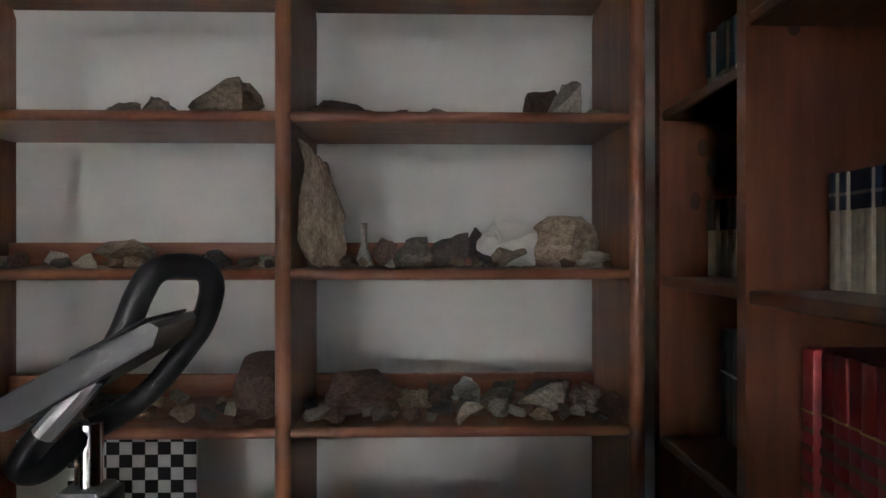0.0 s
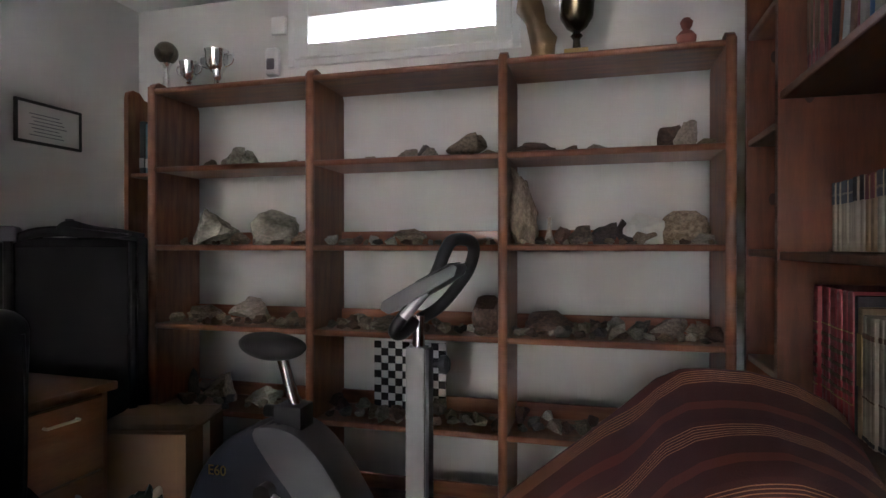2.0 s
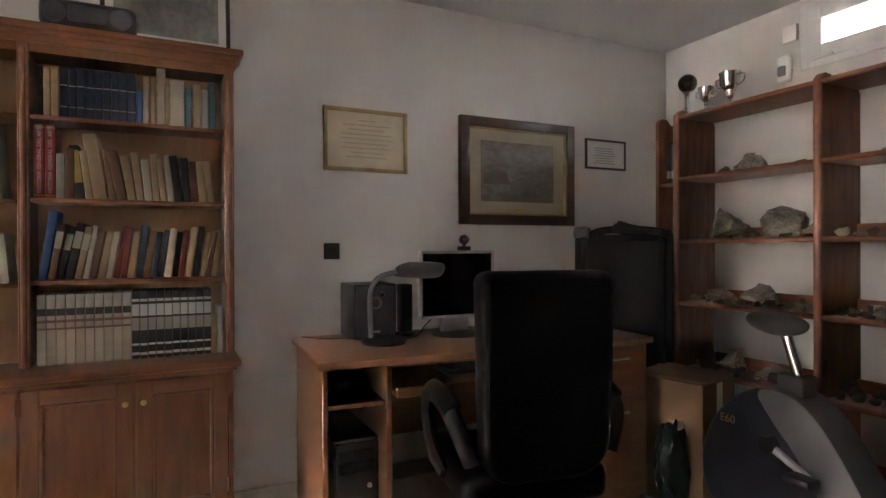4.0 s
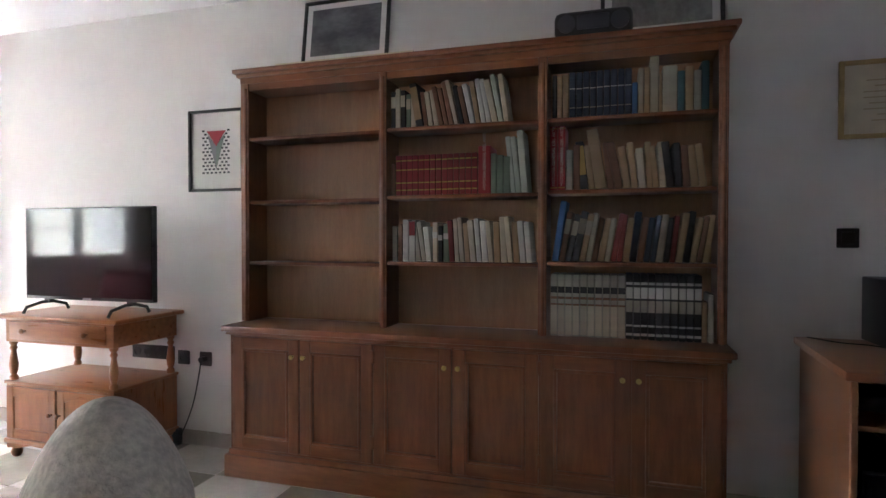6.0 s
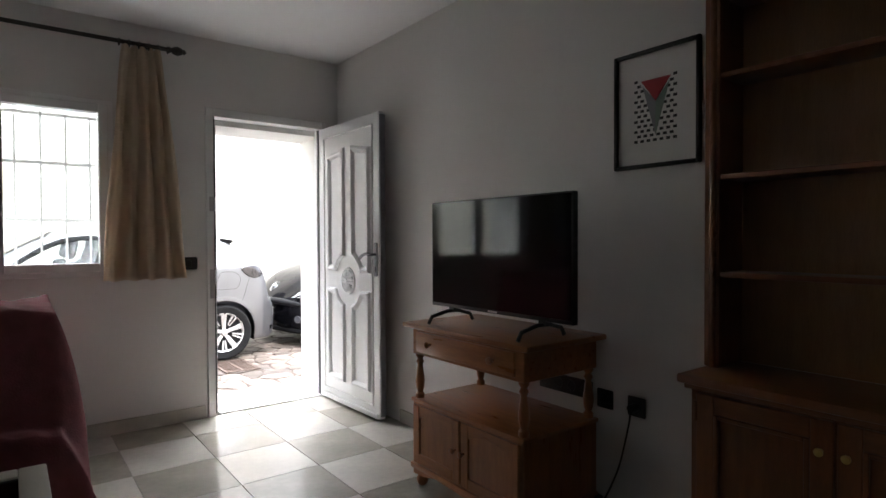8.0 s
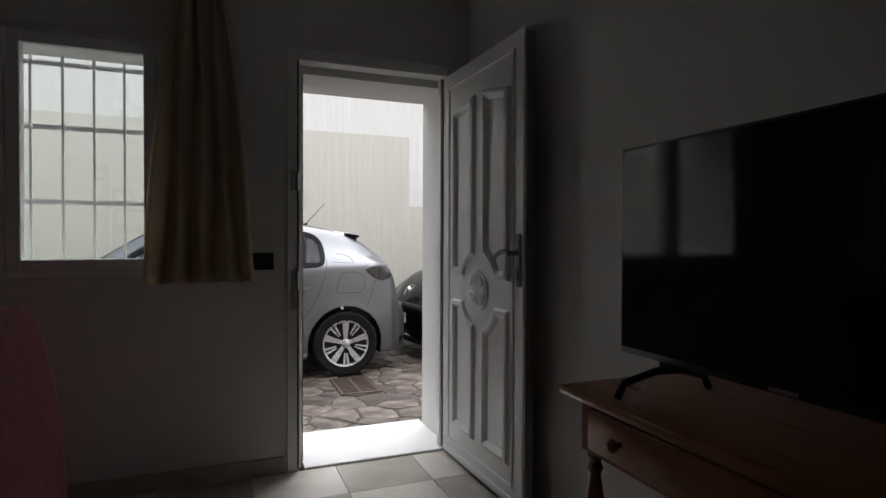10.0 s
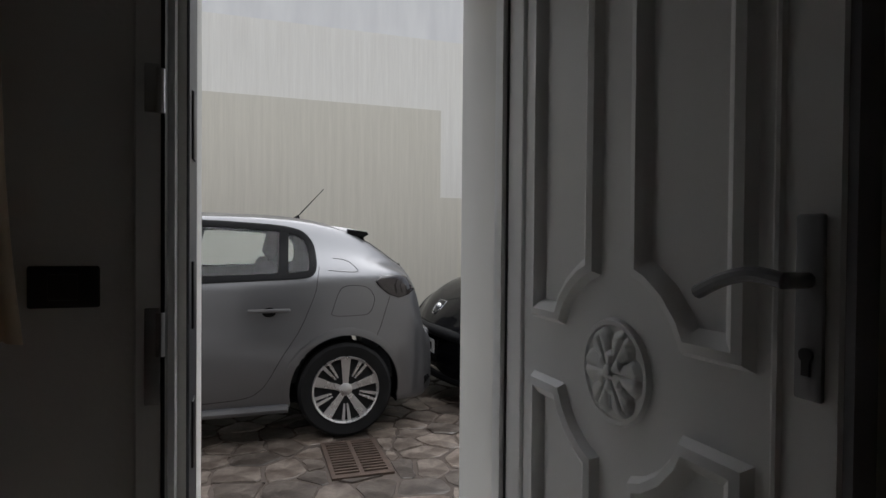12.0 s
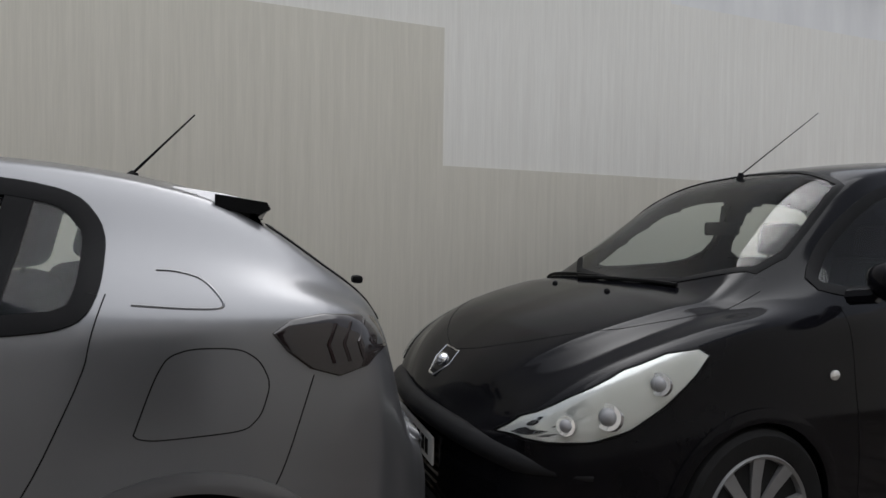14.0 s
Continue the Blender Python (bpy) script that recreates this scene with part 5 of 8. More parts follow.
# drain grate set in the paving
gr = thing("drain_grate", pose(-1.40, -7.875, GZ), "rusty cast iron drain grate in the paving", "grate")
bm = bm_new()
for a, b, c, d in ((-0.17, 0.17, -0.28, -0.255), (-0.17, 0.17, 0.255, 0.28), (-0.17, -0.145, -0.255, 0.255), (0.145, 0.17, -0.255, 0.255), (-0.012, 0.012, -0.255, 0.255)):
    box(bm, a, b, c, d, -0.02, 0.006)
part("grate_frame", bm, IRON, gr)
for s in (-1, 1):
    for k in range(13):
        bm = bm_new()
        y = -0.24 + k * 0.04
        x0, x1 = (-0.145, -0.012) if s < 0 else (0.012, 0.145)
        box(bm, x0, x1, y - 0.009, y + 0.009, -0.015, 0.004)
        part("bar", bm, IRON, gr)
# black sheet just under the bars, painted as the darkness of the drain
bm = bm_new()
box(bm, -0.15, 0.15, -0.26, 0.26, -0.011, -0.0105)
part("pit_shade_sheet", bm, TRIM, gr)
# ---------------- rocks ----------------
ROCKS = [mat("grey_rock", (0.34, 0.275, 0.22), 0.85, 0, 0.5, 9, 0.8, 30, rnd=0.35, fine=0.45, col2=(0.15, 0.118, 0.095)), mat("tan_rock", (0.44, 0.34, 0.24), 0.85, 0, 0.45, 9, 0.8, 30, rnd=0.3, fine=0.4, col2=(0.21, 0.15, 0.10)),
         mat("brown_rock", (0.20, 0.12, 0.085), 0.8, 0, 0.5, 10, 0.8, 30, rnd=0.3, fine=0.4, col2=(0.09, 0.052, 0.038)), mat("pale_rock", (0.58, 0.51, 0.43), 0.8, 0, 0.35, 9, 0.7, 30, rnd=0.2, fine=0.3, col2=(0.34, 0.28, 0.22)),
         mat("dark_rock", (0.13, 0.10, 0.085), 0.7, 0, 0.5, 12, 0.8, 36, rnd=0.3, fine=0.4), mat("greenish_rock", (0.50, 0.47, 0.38), 0.75, 0, 0.5, 2.6, 0.8, 14, (1, 1, 1), (0.15, 0.14, 0.105), fine=0.4)]
WHITE_STONE = mat("white_stone", (0.78, 0.75, 0.69), 0.7, 0, 0.10, 6, 0.2, 30)
ROCK_WORDS = ("grey", "tan", "brown", "pale", "dark grey", "greenish")
_rock_mesh = {}


def rock_mesh(shape, k, m):
    """A broken stone: the hull of scattered points, split finer and roughened, its flat foot on z = 0."""
    key = (shape, k, m)
    if key in _rock_mesh:
        return _rock_mesh[key]
    rng = random.Random(17 * k + 5)
    off = Vector((rng.uniform(0, 50), rng.uniform(0, 50), rng.uniform(0, 50)))
    bm = bm_new()
    for _ in range(34 if shape in ("spire", "dome", "peak") else rng.choice((13, 16, 20))):
        d = Vector((rng.gauss(0, 1), rng.gauss(0, 1), rng.gauss(0, 1))).normalized()
        d *= rng.uniform(0.85, 1.0) if shape == "dome" else rng.uniform(0.6, 1.0)
        d.z = max(d.z, -0.55)
        bm.verts.new(d)
    hull = bmesh.ops.convex_hull(bm, input=list(bm.verts))
    bmesh.ops.delete(bm, geom=list({v for v in hull["geom_interior"] + hull["geom_unused"] if isinstance(v, bmesh.types.BMVert)}), context="VERTS")
    bmesh.ops.subdivide_edges(bm, edges=list(bm.edges), cuts=3, use_grid_fill=True)
    bmesh.ops.triangulate(bm, faces=list(bm.faces))
    rough = 0.05 if shape == "dome" else 0.10
    for v in bm.verts:
        p = v.co.copy()
        n = p.normalized()
        p += n * (1.6 * rough * noise.noise(p * 1.9 + off) + rough * noise.noise(p * 4.5 + off) + 0.7 * rough * abs(noise.noise(p * 10 + off)))
        if shape == "spire":
            t = (p.z + 0.55) / 1.6
            r = max(0.32, math.sqrt(max(0.0, 1 - p.z * p.z)))
            p.x *= (1.0 - 0.70 * t + 0.10 * math.sin(t * 7 + k)) / r
            p.y *= (1.0 - 0.65 * t) / r
            p.x -= 0.20 * (t - 0.3)
        if shape == "peak":
            t = (p.z + 0.55) / 1.6
            p.x *= 1.25 - 0.85 * t
            p.y *= 1.2 - 0.6 * t
        if shape == "slab":
            p.y *= 0.5
        v.co = p
    zs, xs, ys = [v.co.z for v in bm.verts], [v.co.x for v in bm.verts], [v.co.y for v in bm.verts]
    for v in bm.verts:
        v.co = ((v.co.x - min(xs)) / (max(xs) - min(xs)) - 0.5, (v.co.y - min(ys)) / (max(ys) - min(ys)) - 0.5, (v.co.z - min(zs)) / (max(zs) - min(zs)))
    _rock_mesh[key] = mesh_of("rock", bm, m if not isinstance(m, int) else ROCKS[m], 24)
    return _rock_mesh[key]


def rock(x, y, z, w, h, m, shape="lump", k=0, turn=0.0, label=""):
    ob = new("rock", rock_mesh(shape, k, m))
    ob.matrix_world = pose(x, y, z, 0, 0, turn) @ Matrix.Diagonal((w, min(w * 0.9, 0.20), h, 1))
    word = ROCK_WORDS[m] if isinstance(m, int) else "white"
    size = "small" if max(w, h) < 0.07 else ("large" if max(w, h) > 0.13 else "rough")
    return tagged(ob, label or f"{size} {word} mineral specimen on the pine shelf", "rock", "rock collection")


rng = random.Random(4)
HERO = [  # x, shelf height, width, height, stone, shape
    (0.605, 1.296, 0.125, 0.305, 1, "spire", "tall pointed tan rock standing on the shelf"), (0.70, 1.296, 0.045, 0.11, 3, "spire", ""), (0.745, 1.296, 0.07, 0.075, 2, "lump", ""), (0.83, 1.296, 0.10, 0.075, 0, "lump", ""), (0.905, 1.296, 0.11, 0.085, 4, "lump", ""),
    (0.985, 1.296, 0.075, 0.10, 4, "lump", ""), (1.045, 1.296, 0.15, 0.125, WHITE_STONE, "slab", "pale white stone slab leaning at the back"), (1.06, 1.296, 0.10, 0.065, 1, "lump", ""), (1.19, 1.296, 0.185, 0.13, 1, "dome", "large tan dome-shaped fossil shell on the shelf"), (1.24, 1.296, 0.11, 0.045, 3, "lump", ""),
    (0.645, 1.646, 0.175, 0.055, 2, "lump", "banded brown petrified wood piece"), (0.765, 1.646, 0.085, 0.038, 2, "lump", ""), (0.88, 1.646, 0.085, 0.032, 0, "lump", ""), (1.00, 1.646, 0.06, 0.014, 3, "lump", ""), (1.165, 1.646, 0.12, 0.115, 2, "slab", "split brown and pale rock slab"), (1.20, 1.646, 0.085, 0.12, 3, "slab", ""), (1.265, 1.646, 0.07, 0.045, 1, "lump", ""),
    (0.70, 0.945, 0.22, 0.085, 2, "lump", "broad brown mound-shaped rock"), (1.14, 0.945, 0.12, 0.09, 0, "lump", ""), (1.235, 0.945, 0.08, 0.06, 0, "lump", ""), (0.95, 0.945, 0.08, 0.075, 3, "lump", ""),
    (-0.04, 1.646, 0.06, 0.025, 1, "lump", ""), (0.11, 1.646, 0.09, 0.055, 0, "lump", ""), (0.17, 1.646, 0.09, 0.078, 4, "lump", ""), (0.22, 1.646, 0.07, 0.05, 0, "lump", ""), (0.37, 1.646, 0.15, 0.095, 1, "lump", "pitted tan rock with a hole"), (0.46, 1.646, 0.09, 0.04, 1, "lump", ""),
    (0.455, 0.945, 0.13, 0.15, 2, "dome", "dark brown rounded rock"), (0.12, 1.296, 0.13, 0.07, 1, "lump", ""), (-0.14, 0.945, 0.12, 0.05, 3, "lump", ""), (0.02, 0.945, 0.17, 0.055, 0, "lump", ""),
    (-0.70, 1.646, 0.10, 0.10, 5, "lump", "clustered greenish crystal specimen"), (-0.77, 1.646, 0.09, 0.07, 5, "peak", ""), (-0.63, 1.646, 0.09, 0.075, 5, "peak", ""), (-0.85, 1.646, 0.07, 0.05, 0, "lump", ""), (-0.52, 1.646, 0.06, 0.025, 3, "lump", ""), (-0.42, 1.646, 0.07, 0.025, 1, "lump", ""),
    (-0.83, 1.296, 0.22, 0.17, 5, "peak", "pointed greenish geode on the shelf"), (-0.53, 1.296, 0.27, 0.165, 5, "dome", "large rounded greenish geode"), (-0.35, 1.296, 0.09, 0.07, 1, "lump", ""), (-0.69, 1.296, 0.10, 0.06, 1, "lump", ""),
    (-0.66, 0.945, 0.19, 0.115, 3, "lump", "pale jagged rock on the shelf"), (-0.86, 0.945, 0.13, 0.08, 0, "lump", ""), (-0.80, 0.574, 0.15, 0.13, 1, "lump", ""), (-0.60, 0.574, 0.15, 0.07, 3, "lump", ""), (-0.93, 0.574, 0.07, 0.15, 4, "spire", ""),
]
for i, (x, z, w, h, m, shape, label) in enumerate(HERO):
    rock(x, SF + 0.14 + 0.03 * (i % 3 - 1) + (0.06 if shape == "slab" else 0), z, w, h, m, shape, i % 7, (-12, 8, 20, -25, 0)[i % 5], label)
FILL = [(0.56, 1.30, 1.296, 12, 0.055, 0.040), (0.56, 1.30, 0.945, 34, 0.070, 0.052), (0.56, 1.12, 0.574, 20, 0.075, 0.06), (-0.24, 0.51, 1.296, 24, 0.065, 0.045), (-0.24, 0.51, 0.945, 30, 0.065, 0.045), (-0.24, 0.51, 0.574, 26, 0.09, 0.065),
        (0.57, 1.28, 1.646, 7, 0.05, 0.012), (-0.20, 0.30, 1.646, 3, 0.05, 0.02), (-1.02, -0.30, 1.646, 11, 0.042, 0.018), (-1.02, -0.30, 1.296, 15, 0.05, 0.032), (-1.02, -0.30, 0.945, 24, 0.07, 0.05), (-1.0, -0.30, 0.574, 18, 0.085, 0.06)]
for a, b, z, n, w, h in FILL:
    for k in range(n):
        s = rng.uniform(0.4, 1.2)
        x = a + (b - a) * (k + rng.uniform(0.1, 0.9)) / n
        depth = rng.uniform(0.035, 0.10) if k % 2 else rng.uniform(0.11, 0.21)
        rock(x, SF + depth, z, 0.88 * w * s, 0.85 * h * s * rng.uniform(0.7, 1.25) * (1 if k % 2 else 1.2), rng.choice((0, 0, 1, 2, 1, 3, 4, 0, 2)), "lump", rng.randrange(14), rng.uniform(0, 360))

# chequered cloth hanging behind the bike
BLACKWHITE_B, BLACKWHITE_W = mat("black_cloth", (0.015, 0.015, 0.017), 0.9), mat("white_cloth", (0.62, 0.61, 0.60), 0.9)
flag = thing("chequered_board", pose(0.087, SF + 0.235, 0.636), "black and white chequered board leaning on the shelf", "board")
bm = bm_new()
box(bm, -0.165, 0.165, 0.0, 0.006, -0.06, 0.235)
part("backing", bm, BLACKWHITE_W, flag)
sq = 0.033
for i in range(10):
    for j in range(9):
        if (i + j) % 2 == 0:
            bm = bm_new()
            box(bm, -0.165 + i * sq, -0.165 + (i + 1) * sq, -0.0012, 0.0, -0.06 + j * sq, min(0.235, -0.06 + (j + 1) * sq))
            part("square", bm, BLACKWHITE_B, flag)

# trophies and figures on the top board
top = 2.001


def cup(x, y, z, s, cup_mat, base_mat, label, handles=True):
    t = thing("trophy", pose(x, y, z), label, "trophy", "trophies on the shelf")
    bm = bm_new()
    box(bm, -0.035 * s, 0.035 * s, -0.035 * s, 0.035 * s, 0, 0.05 * s, 0.004 * s)
    part("base", bm, base_mat, t)
    bm = bm_new()
    lathe(bm, [(0.028 * s, 0.05 * s), (0.012 * s, 0.06 * s), (0.010 * s, 0.085 * s), (0.018 * s, 0.095 * s), (0.010 * s, 0.105 * s), (0.03 * s, 0.12 * s), (0.048 * s, 0.15 * s), (0.052 * s, 0.20 * s), (0.056 * s, 0.215 * s), (0.05 * s, 0.213 * s), (0.046 * s, 0.19 * s), (0.001, 0.13 * s)], n=24)
    part("cup", bm, cup_mat, t)
    if handles:
        for q in (-1, 1):
            bm = tube(bm_new(), smooth_path([(q * 0.05 * s, 0, 0.195 * s), (q * 0.085 * s, 0, 0.19 * s), (q * 0.08 * s, 0, 0.155 * s), (q * 0.045 * s, 0, 0.14 * s)], 5), 0.005 * s, 6)
            part("handle", bm, cup_mat, t)
    return t


DARK_CUP = mat("dark_bronze", (0.10, 0.08, 0.05), 0.25, 0.8, 0.2, 8)
cup(-1.02, SF + 0.2, top, 0.82, CHROME, BLACK_PLASTIC, "small silver trophy cup with two handles")
cup(-0.88, SF + 0.22, top, 1.05, CHROME, BRASS, "silver trophy cup with two handles")
cup(-0.80, SF + 0.12, top, 0.45, CHROME, BLACK_PLASTIC, "tiny silver trophy cup", False)
cup(0.80, SF + 0.2, top, 1.35, DARK_CUP, BRASS, "tall dark trophy cup on a gilded base", False)
t = thing("trophy", pose(-1.15, SF + 0.2, top), "trophy with a dark ball on a silver stem", "trophy", "trophies on the shelf")
bm = bm_new()
lathe(bm, [(0.035, 0), (0.035, 0.02), (0.014, 0.03), (0.018, 0.08), (0.012, 0.14), (0.02, 0.17), (0.03, 0.18)], n=16)
part("stem", bm, CHROME, t)
bm = bm_new()
bmesh.ops.create_uvsphere(bm, u_segments=24, v_segments=14, radius=0.055, matrix=Matrix.Translation((0, 0, 0.232)))
part("ball", bm, DARK_CUP, t)
CLAY = mat("ochre_clay", (0.26, 0.17, 0.08), 0.7, 0, 0.4, 12, 0.5)
RED_CLAY = mat("red_clay", (0.30, 0.09, 0.06), 0.7, 0, 0.3, 12, 0.4)
bm = bm_new()
lathe(bm, [(0.075, 0), (0.06, 0.03), (0.045, 0.07), (0.052, 0.13), (0.044, 0.19), (0.058, 0.25), (0.042, 0.30), (0.03, 0.33), (0.002, 0.345)], n=18)
for v in bm.verts:
    v.co.x += 0.03 * math.sin(v.co.z * 16) + 0.012 * noise.noise(v.co * 30)
    v.co.y += 0.012 * noise.noise(v.co * 26 + Vector((9, 0, 0)))
solid("figurine", bm, CLAY, "ochre clay sculpture on the top shelf", "figurine", m=pose(0.64, SF + 0.2, top))
bm = bm_new()
lathe(bm, [(0.042, 0), (0.045, 0.02), (0.032, 0.045), (0.036, 0.07), (0.022, 0.088), (0.012, 0.095), (0.02, 0.108), (0.022, 0.124), (0.012, 0.138), (0.001, 0.142)], n=16)
for v in bm.verts:
    v.co.x *= 1 + 0.2 * noise.noise(v.co * 40)
solid("figurine", bm, RED_CLAY, "small red clay figure on the top shelf", "figurine", m=pose(1.20, SF + 0.15, top))
bm = box(bm_new(), -0.11, 0.11, -0.03, 0.03, 0, 0.018, 0.003)
solid("wooden_box", bm, SHELF_X, "flat narrow wooden case on the shelf", "box", m=pose(0.13, SF + 0.12, top))

# alarm sensor and switch box on the wall
s = thing("alarm_sensor", pose(-0.74, NY, 2.17), "white alarm sensor on the wall", "sensor")
bm = box(bm_new(), -0.035, 0.035, -0.045, 0, 0, 0.145, 0.014, 3)
part("housing", bm, WHITE_PVC, s)
bm = box(bm_new(), -0.022, 0.022, -0.049, -0.044, 0.03, 0.085, 0.006, 2)
part("lens", bm, GREY_PLASTIC, s)
bm = box(bm_new(), -0.04, 0.04, -0.028, 0, 0, 0.09, 0.006, 2)
solid("junction_box", bm, WHITE_PVC, "small white box on the wall", "box", m=pose(-0.71, NY, 2.385))

# pictures on the west wall
PAINTING = mat("faded_landscape_painting", (0.40, 0.385, 0.33), 0.7, 0, 0.5, 3.2, 0.05, 18, (1, 1.2, 2.6), (0.20, 0.18, 0.14), fine=0.3)
FRAME_DARK = wood("dark_frame_wood", (0.07, 0.035, 0.02), (0.035, 0.018, 0.012), "y", 0.35)
GILT = mat("worn_gilt", (0.48, 0.36, 0.16), 0.4, 0.6, 0.3, 10, 0.1)
MATBOARD = mat("aged_mat_board", (0.56, 0.48, 0.34), 0.85, 0, 0.1, 6)


def yframe(bm, y0, y1, z0, z1, w, x0, x1, bev=0.004):
    box(bm, x0, x1, y0, y0 + w, z0, z1, bev, 2)
    box(bm, x0, x1, y1 - w, y1, z0, z1, bev, 2)
    box(bm, x0, x1, y0 + w, y1 - w, z0, z0 + w, bev, 2)
    box(bm, x0, x1, y0 + w, y1 - w, z1 - w, z1, bev, 2)
    return bm


def wall_picture(y0, y1, z0, z1, fw, frame_mat, inner, mats, label, depth=0.03):
    p = thing("picture", pose(WX, (y0 + y1) / 2, z0), label, "picture", "pictures on the wall")
    a, b, h = (y0 - y1) / 2, (y1 - y0) / 2, z1 - z0
    part("frame", yframe(bm_new(), a, b, 0, h, fw, 0.0, depth), frame_mat, p)
    bm = bm_new()
    box(bm, 0.002, 0.010, a + fw * 0.8, b - fw * 0.8, fw * 0.8, h - fw * 0.8)
    part("mat_board", bm, mats[0], p)
    if inner:
        i = inner
        bm = bm_new()
        box(bm, 0.010, 0.0125, a + i, b - i, i * 0.95, h - i * 0.9)
        part("artwork", bm, mats[1], p)
    return p


p = wall_picture(0.83, 1.634, 1.386, 2.008, 0.058, FRAME_DARK, 0.145, (MATBOARD, PAINTING), "large framed faded landscape painting in a dark frame", 0.04)
part("inner_slip", yframe(bm_new(), -0.348, 0.348, 0.054, 0.568, 0.014, 0.01, 0.028), GILT, p)
bm = box(bm_new(), 0.012, 0.016, -0.03, 0.03, 0.085, 0.097, 0.002)
part("plaque", bm, BRASS, p)
# painted house and hills in the landscape
for (ya, yb, za, zb, c) in ((-0.24, -0.06, 0.24, 0.33, (0.24, 0.185, 0.145)), (-0.06, 0.10, 0.20, 0.29, (0.28, 0.25, 0.20)), (0.02, 0.14, 0.17, 0.23, (0.21, 0.185, 0.15)), (-0.25, 0.25, 0.14, 0.19, (0.24, 0.22, 0.165))):
    bm = prism(bm_new(), [(ya, za), (yb, za), (yb - 0.02, zb - 0.02), ((ya + yb) / 2, zb), (ya, zb - 0.03)], "x", 0.0125, 0.0132)
    part("painted_shape", bm, mat("paint_tone", c, 0.7, 0, 0.4, 9), p)
c = wall_picture(1.743, 2.08, 1.756, 1.951, 0.014, BLACK_PLASTIC, 0, (WHITE_PAPER,), "small certificate in a thin black frame", 0.016)
for k in range(7):
    bm = box(bm_new(), 0.010, 0.0112, -0.10 + 0.01 * (k % 3), 0.05 + 0.012 * (k % 4), 0.135 - k * 0.016, 0.139 - k * 0.016)
    part("text_line", bm, GREY_PLASTIC, c)
d = wall_picture(0.053, 0.513, 1.654, 1.983, 0.020, GILT, 0, (PAPER,), "aged cream diploma in a gilt frame", 0.02)
INK = mat("faded_ink", (0.47, 0.39, 0.26), 0.8)
for k in range(9):
    w = (0.05, 0.13, 0.10, 0.14, 0.14, 0.12, 0.14, 0.09, 0.11)[k]
    bm = box(bm_new(), 0.010, 0.0112, -w, w, 0.265 - k * 0.024, 0.270 - k * 0.024)
    part("text_line", bm, INK, d)
sw = thing("light_switch", pose(WX, 0.095, 1.237), "dark brown light switch on the wall", "switch")
DARK_BROWN = mat("dark_brown_bakelite", (0.022, 0.016, 0.013), 0.35, 0, 0.2, 8)
part("plate", box(bm_new(), 0, 0.010, -0.042, 0.042, -0.042, 0.042, 0.005), DARK_BROWN, sw)
part("rocker", box(bm_new(), 0.010, 0.016, -0.026, 0.026, -0.026, 0.026, 0.003), DARK_BROWN, sw)

# ---------------- desk ----------------
DZT = 0.82
desk = thing("desk", pose(-1.131, 0.662, 0, 0, 0, -3), "beech laminate computer desk with pedestals", "desk")


def dk(x0, x1, y0, y1, z0, z1, bev=0.003):
    return box(bm_new(), x0 + 1.2, x1 + 1.2, y0 - 0.67, y1 - 0.67, z0, z1, bev, 1)


part("top", box(bm_new(), -0.348, 0.348, -0.806, 0.806, DZT - 0.03, DZT, 0.006, 2), BEECH_Y, desk)
for y in (-0.115, 0.14, 1.08, 1.435):
    part("side_panel", dk(-1.53, -0.88, y, y + 0.022, 0.0, DZT - 0.03), BEECH_Z, desk)
part("back_panel", dk(-1.50, -1.485, 0.162, 1.08, 0.30, DZT - 0.031), BEECH_Y, desk)
part("shelf_board", dk(-1.52, -0.90, -0.093, 0.14, 0.625, 0.643), BEECH_Y, desk)
part("bottom_board", dk(-1.52, -0.90, -0.093, 0.14, 0.05, 0.07), BEECH_Y, desk)
part("pedestal_back", dk(-1.528, -1.515, -0.093, 0.14, 0.0, 0.765), BEECH_Z, desk)
part("keyboard_tray", dk(-1.30, -0.875, 0.168, 1.07, 0.665, 0.683), BEECH_Y, desk)
for z0, z1 in ((0.06, 0.52), (0.526, 0.775)):
    dr = part("drawer_front", dk(-0.893, -0.872, 1.104, 1.433, z0, z1), BEECH_Y, desk)
    part("handle", tube(bm_new(), [(0.328, 0.55, z1 - 0.05), (0.346, 0.55, z1 - 0.05), (0.346, 0.66, z1 - 0.05), (0.328, 0.66, z1 - 0.05)], 0.005, 6), STEEL, dr)
part("pedestal_box", dk(-1.52, -0.895, 1.103, 1.434, 0.02, 0.775), BEECH_Z, desk)

part("tray_lip", dk(-0.885, -0.862, 0.18, 1.06, 0.655, 0.695), BEECH_Y, desk)

kb = thing("keyboard", pose(-1.05, 0.68, 0.683, 0, 0, -3), "black keyboard on the pull-out tray", "keyboard")
part("body", box(bm_new(), -0.08, 0.08, -0.22, 0.22, 0, 0.018, 0.004), BLACK_PLASTIC, kb)
for r in range(5):
    part("key_row", box(bm_new(), -0.062 + r * 0.026, -0.042 + r * 0.026, -0.205, 0.205, 0.018, 0.024, 0.002, 1), DARK_GREY, kb)
pc = thing("computer_tower", pose(-1.14, 0.02, 0.07), "black computer tower inside the desk pedestal", "computer")
part("case", box(bm_new(), -0.24, 0.20, -0.095, 0.095, 0, 0.41, 0.006), BLACK_PLASTIC, pc)
part("front_panel", box(bm_new(), 0.20, 0.218, -0.09, 0.09, 0.02, 0.40, 0.006), DARK_GREY, pc)
for z in (0.33, 0.28):
    part("drive_bay", box(bm_new(), 0.218, 0.222, -0.075, 0.075, z, z + 0.04, 0.002, 1), BLACK_PLASTIC, pc)
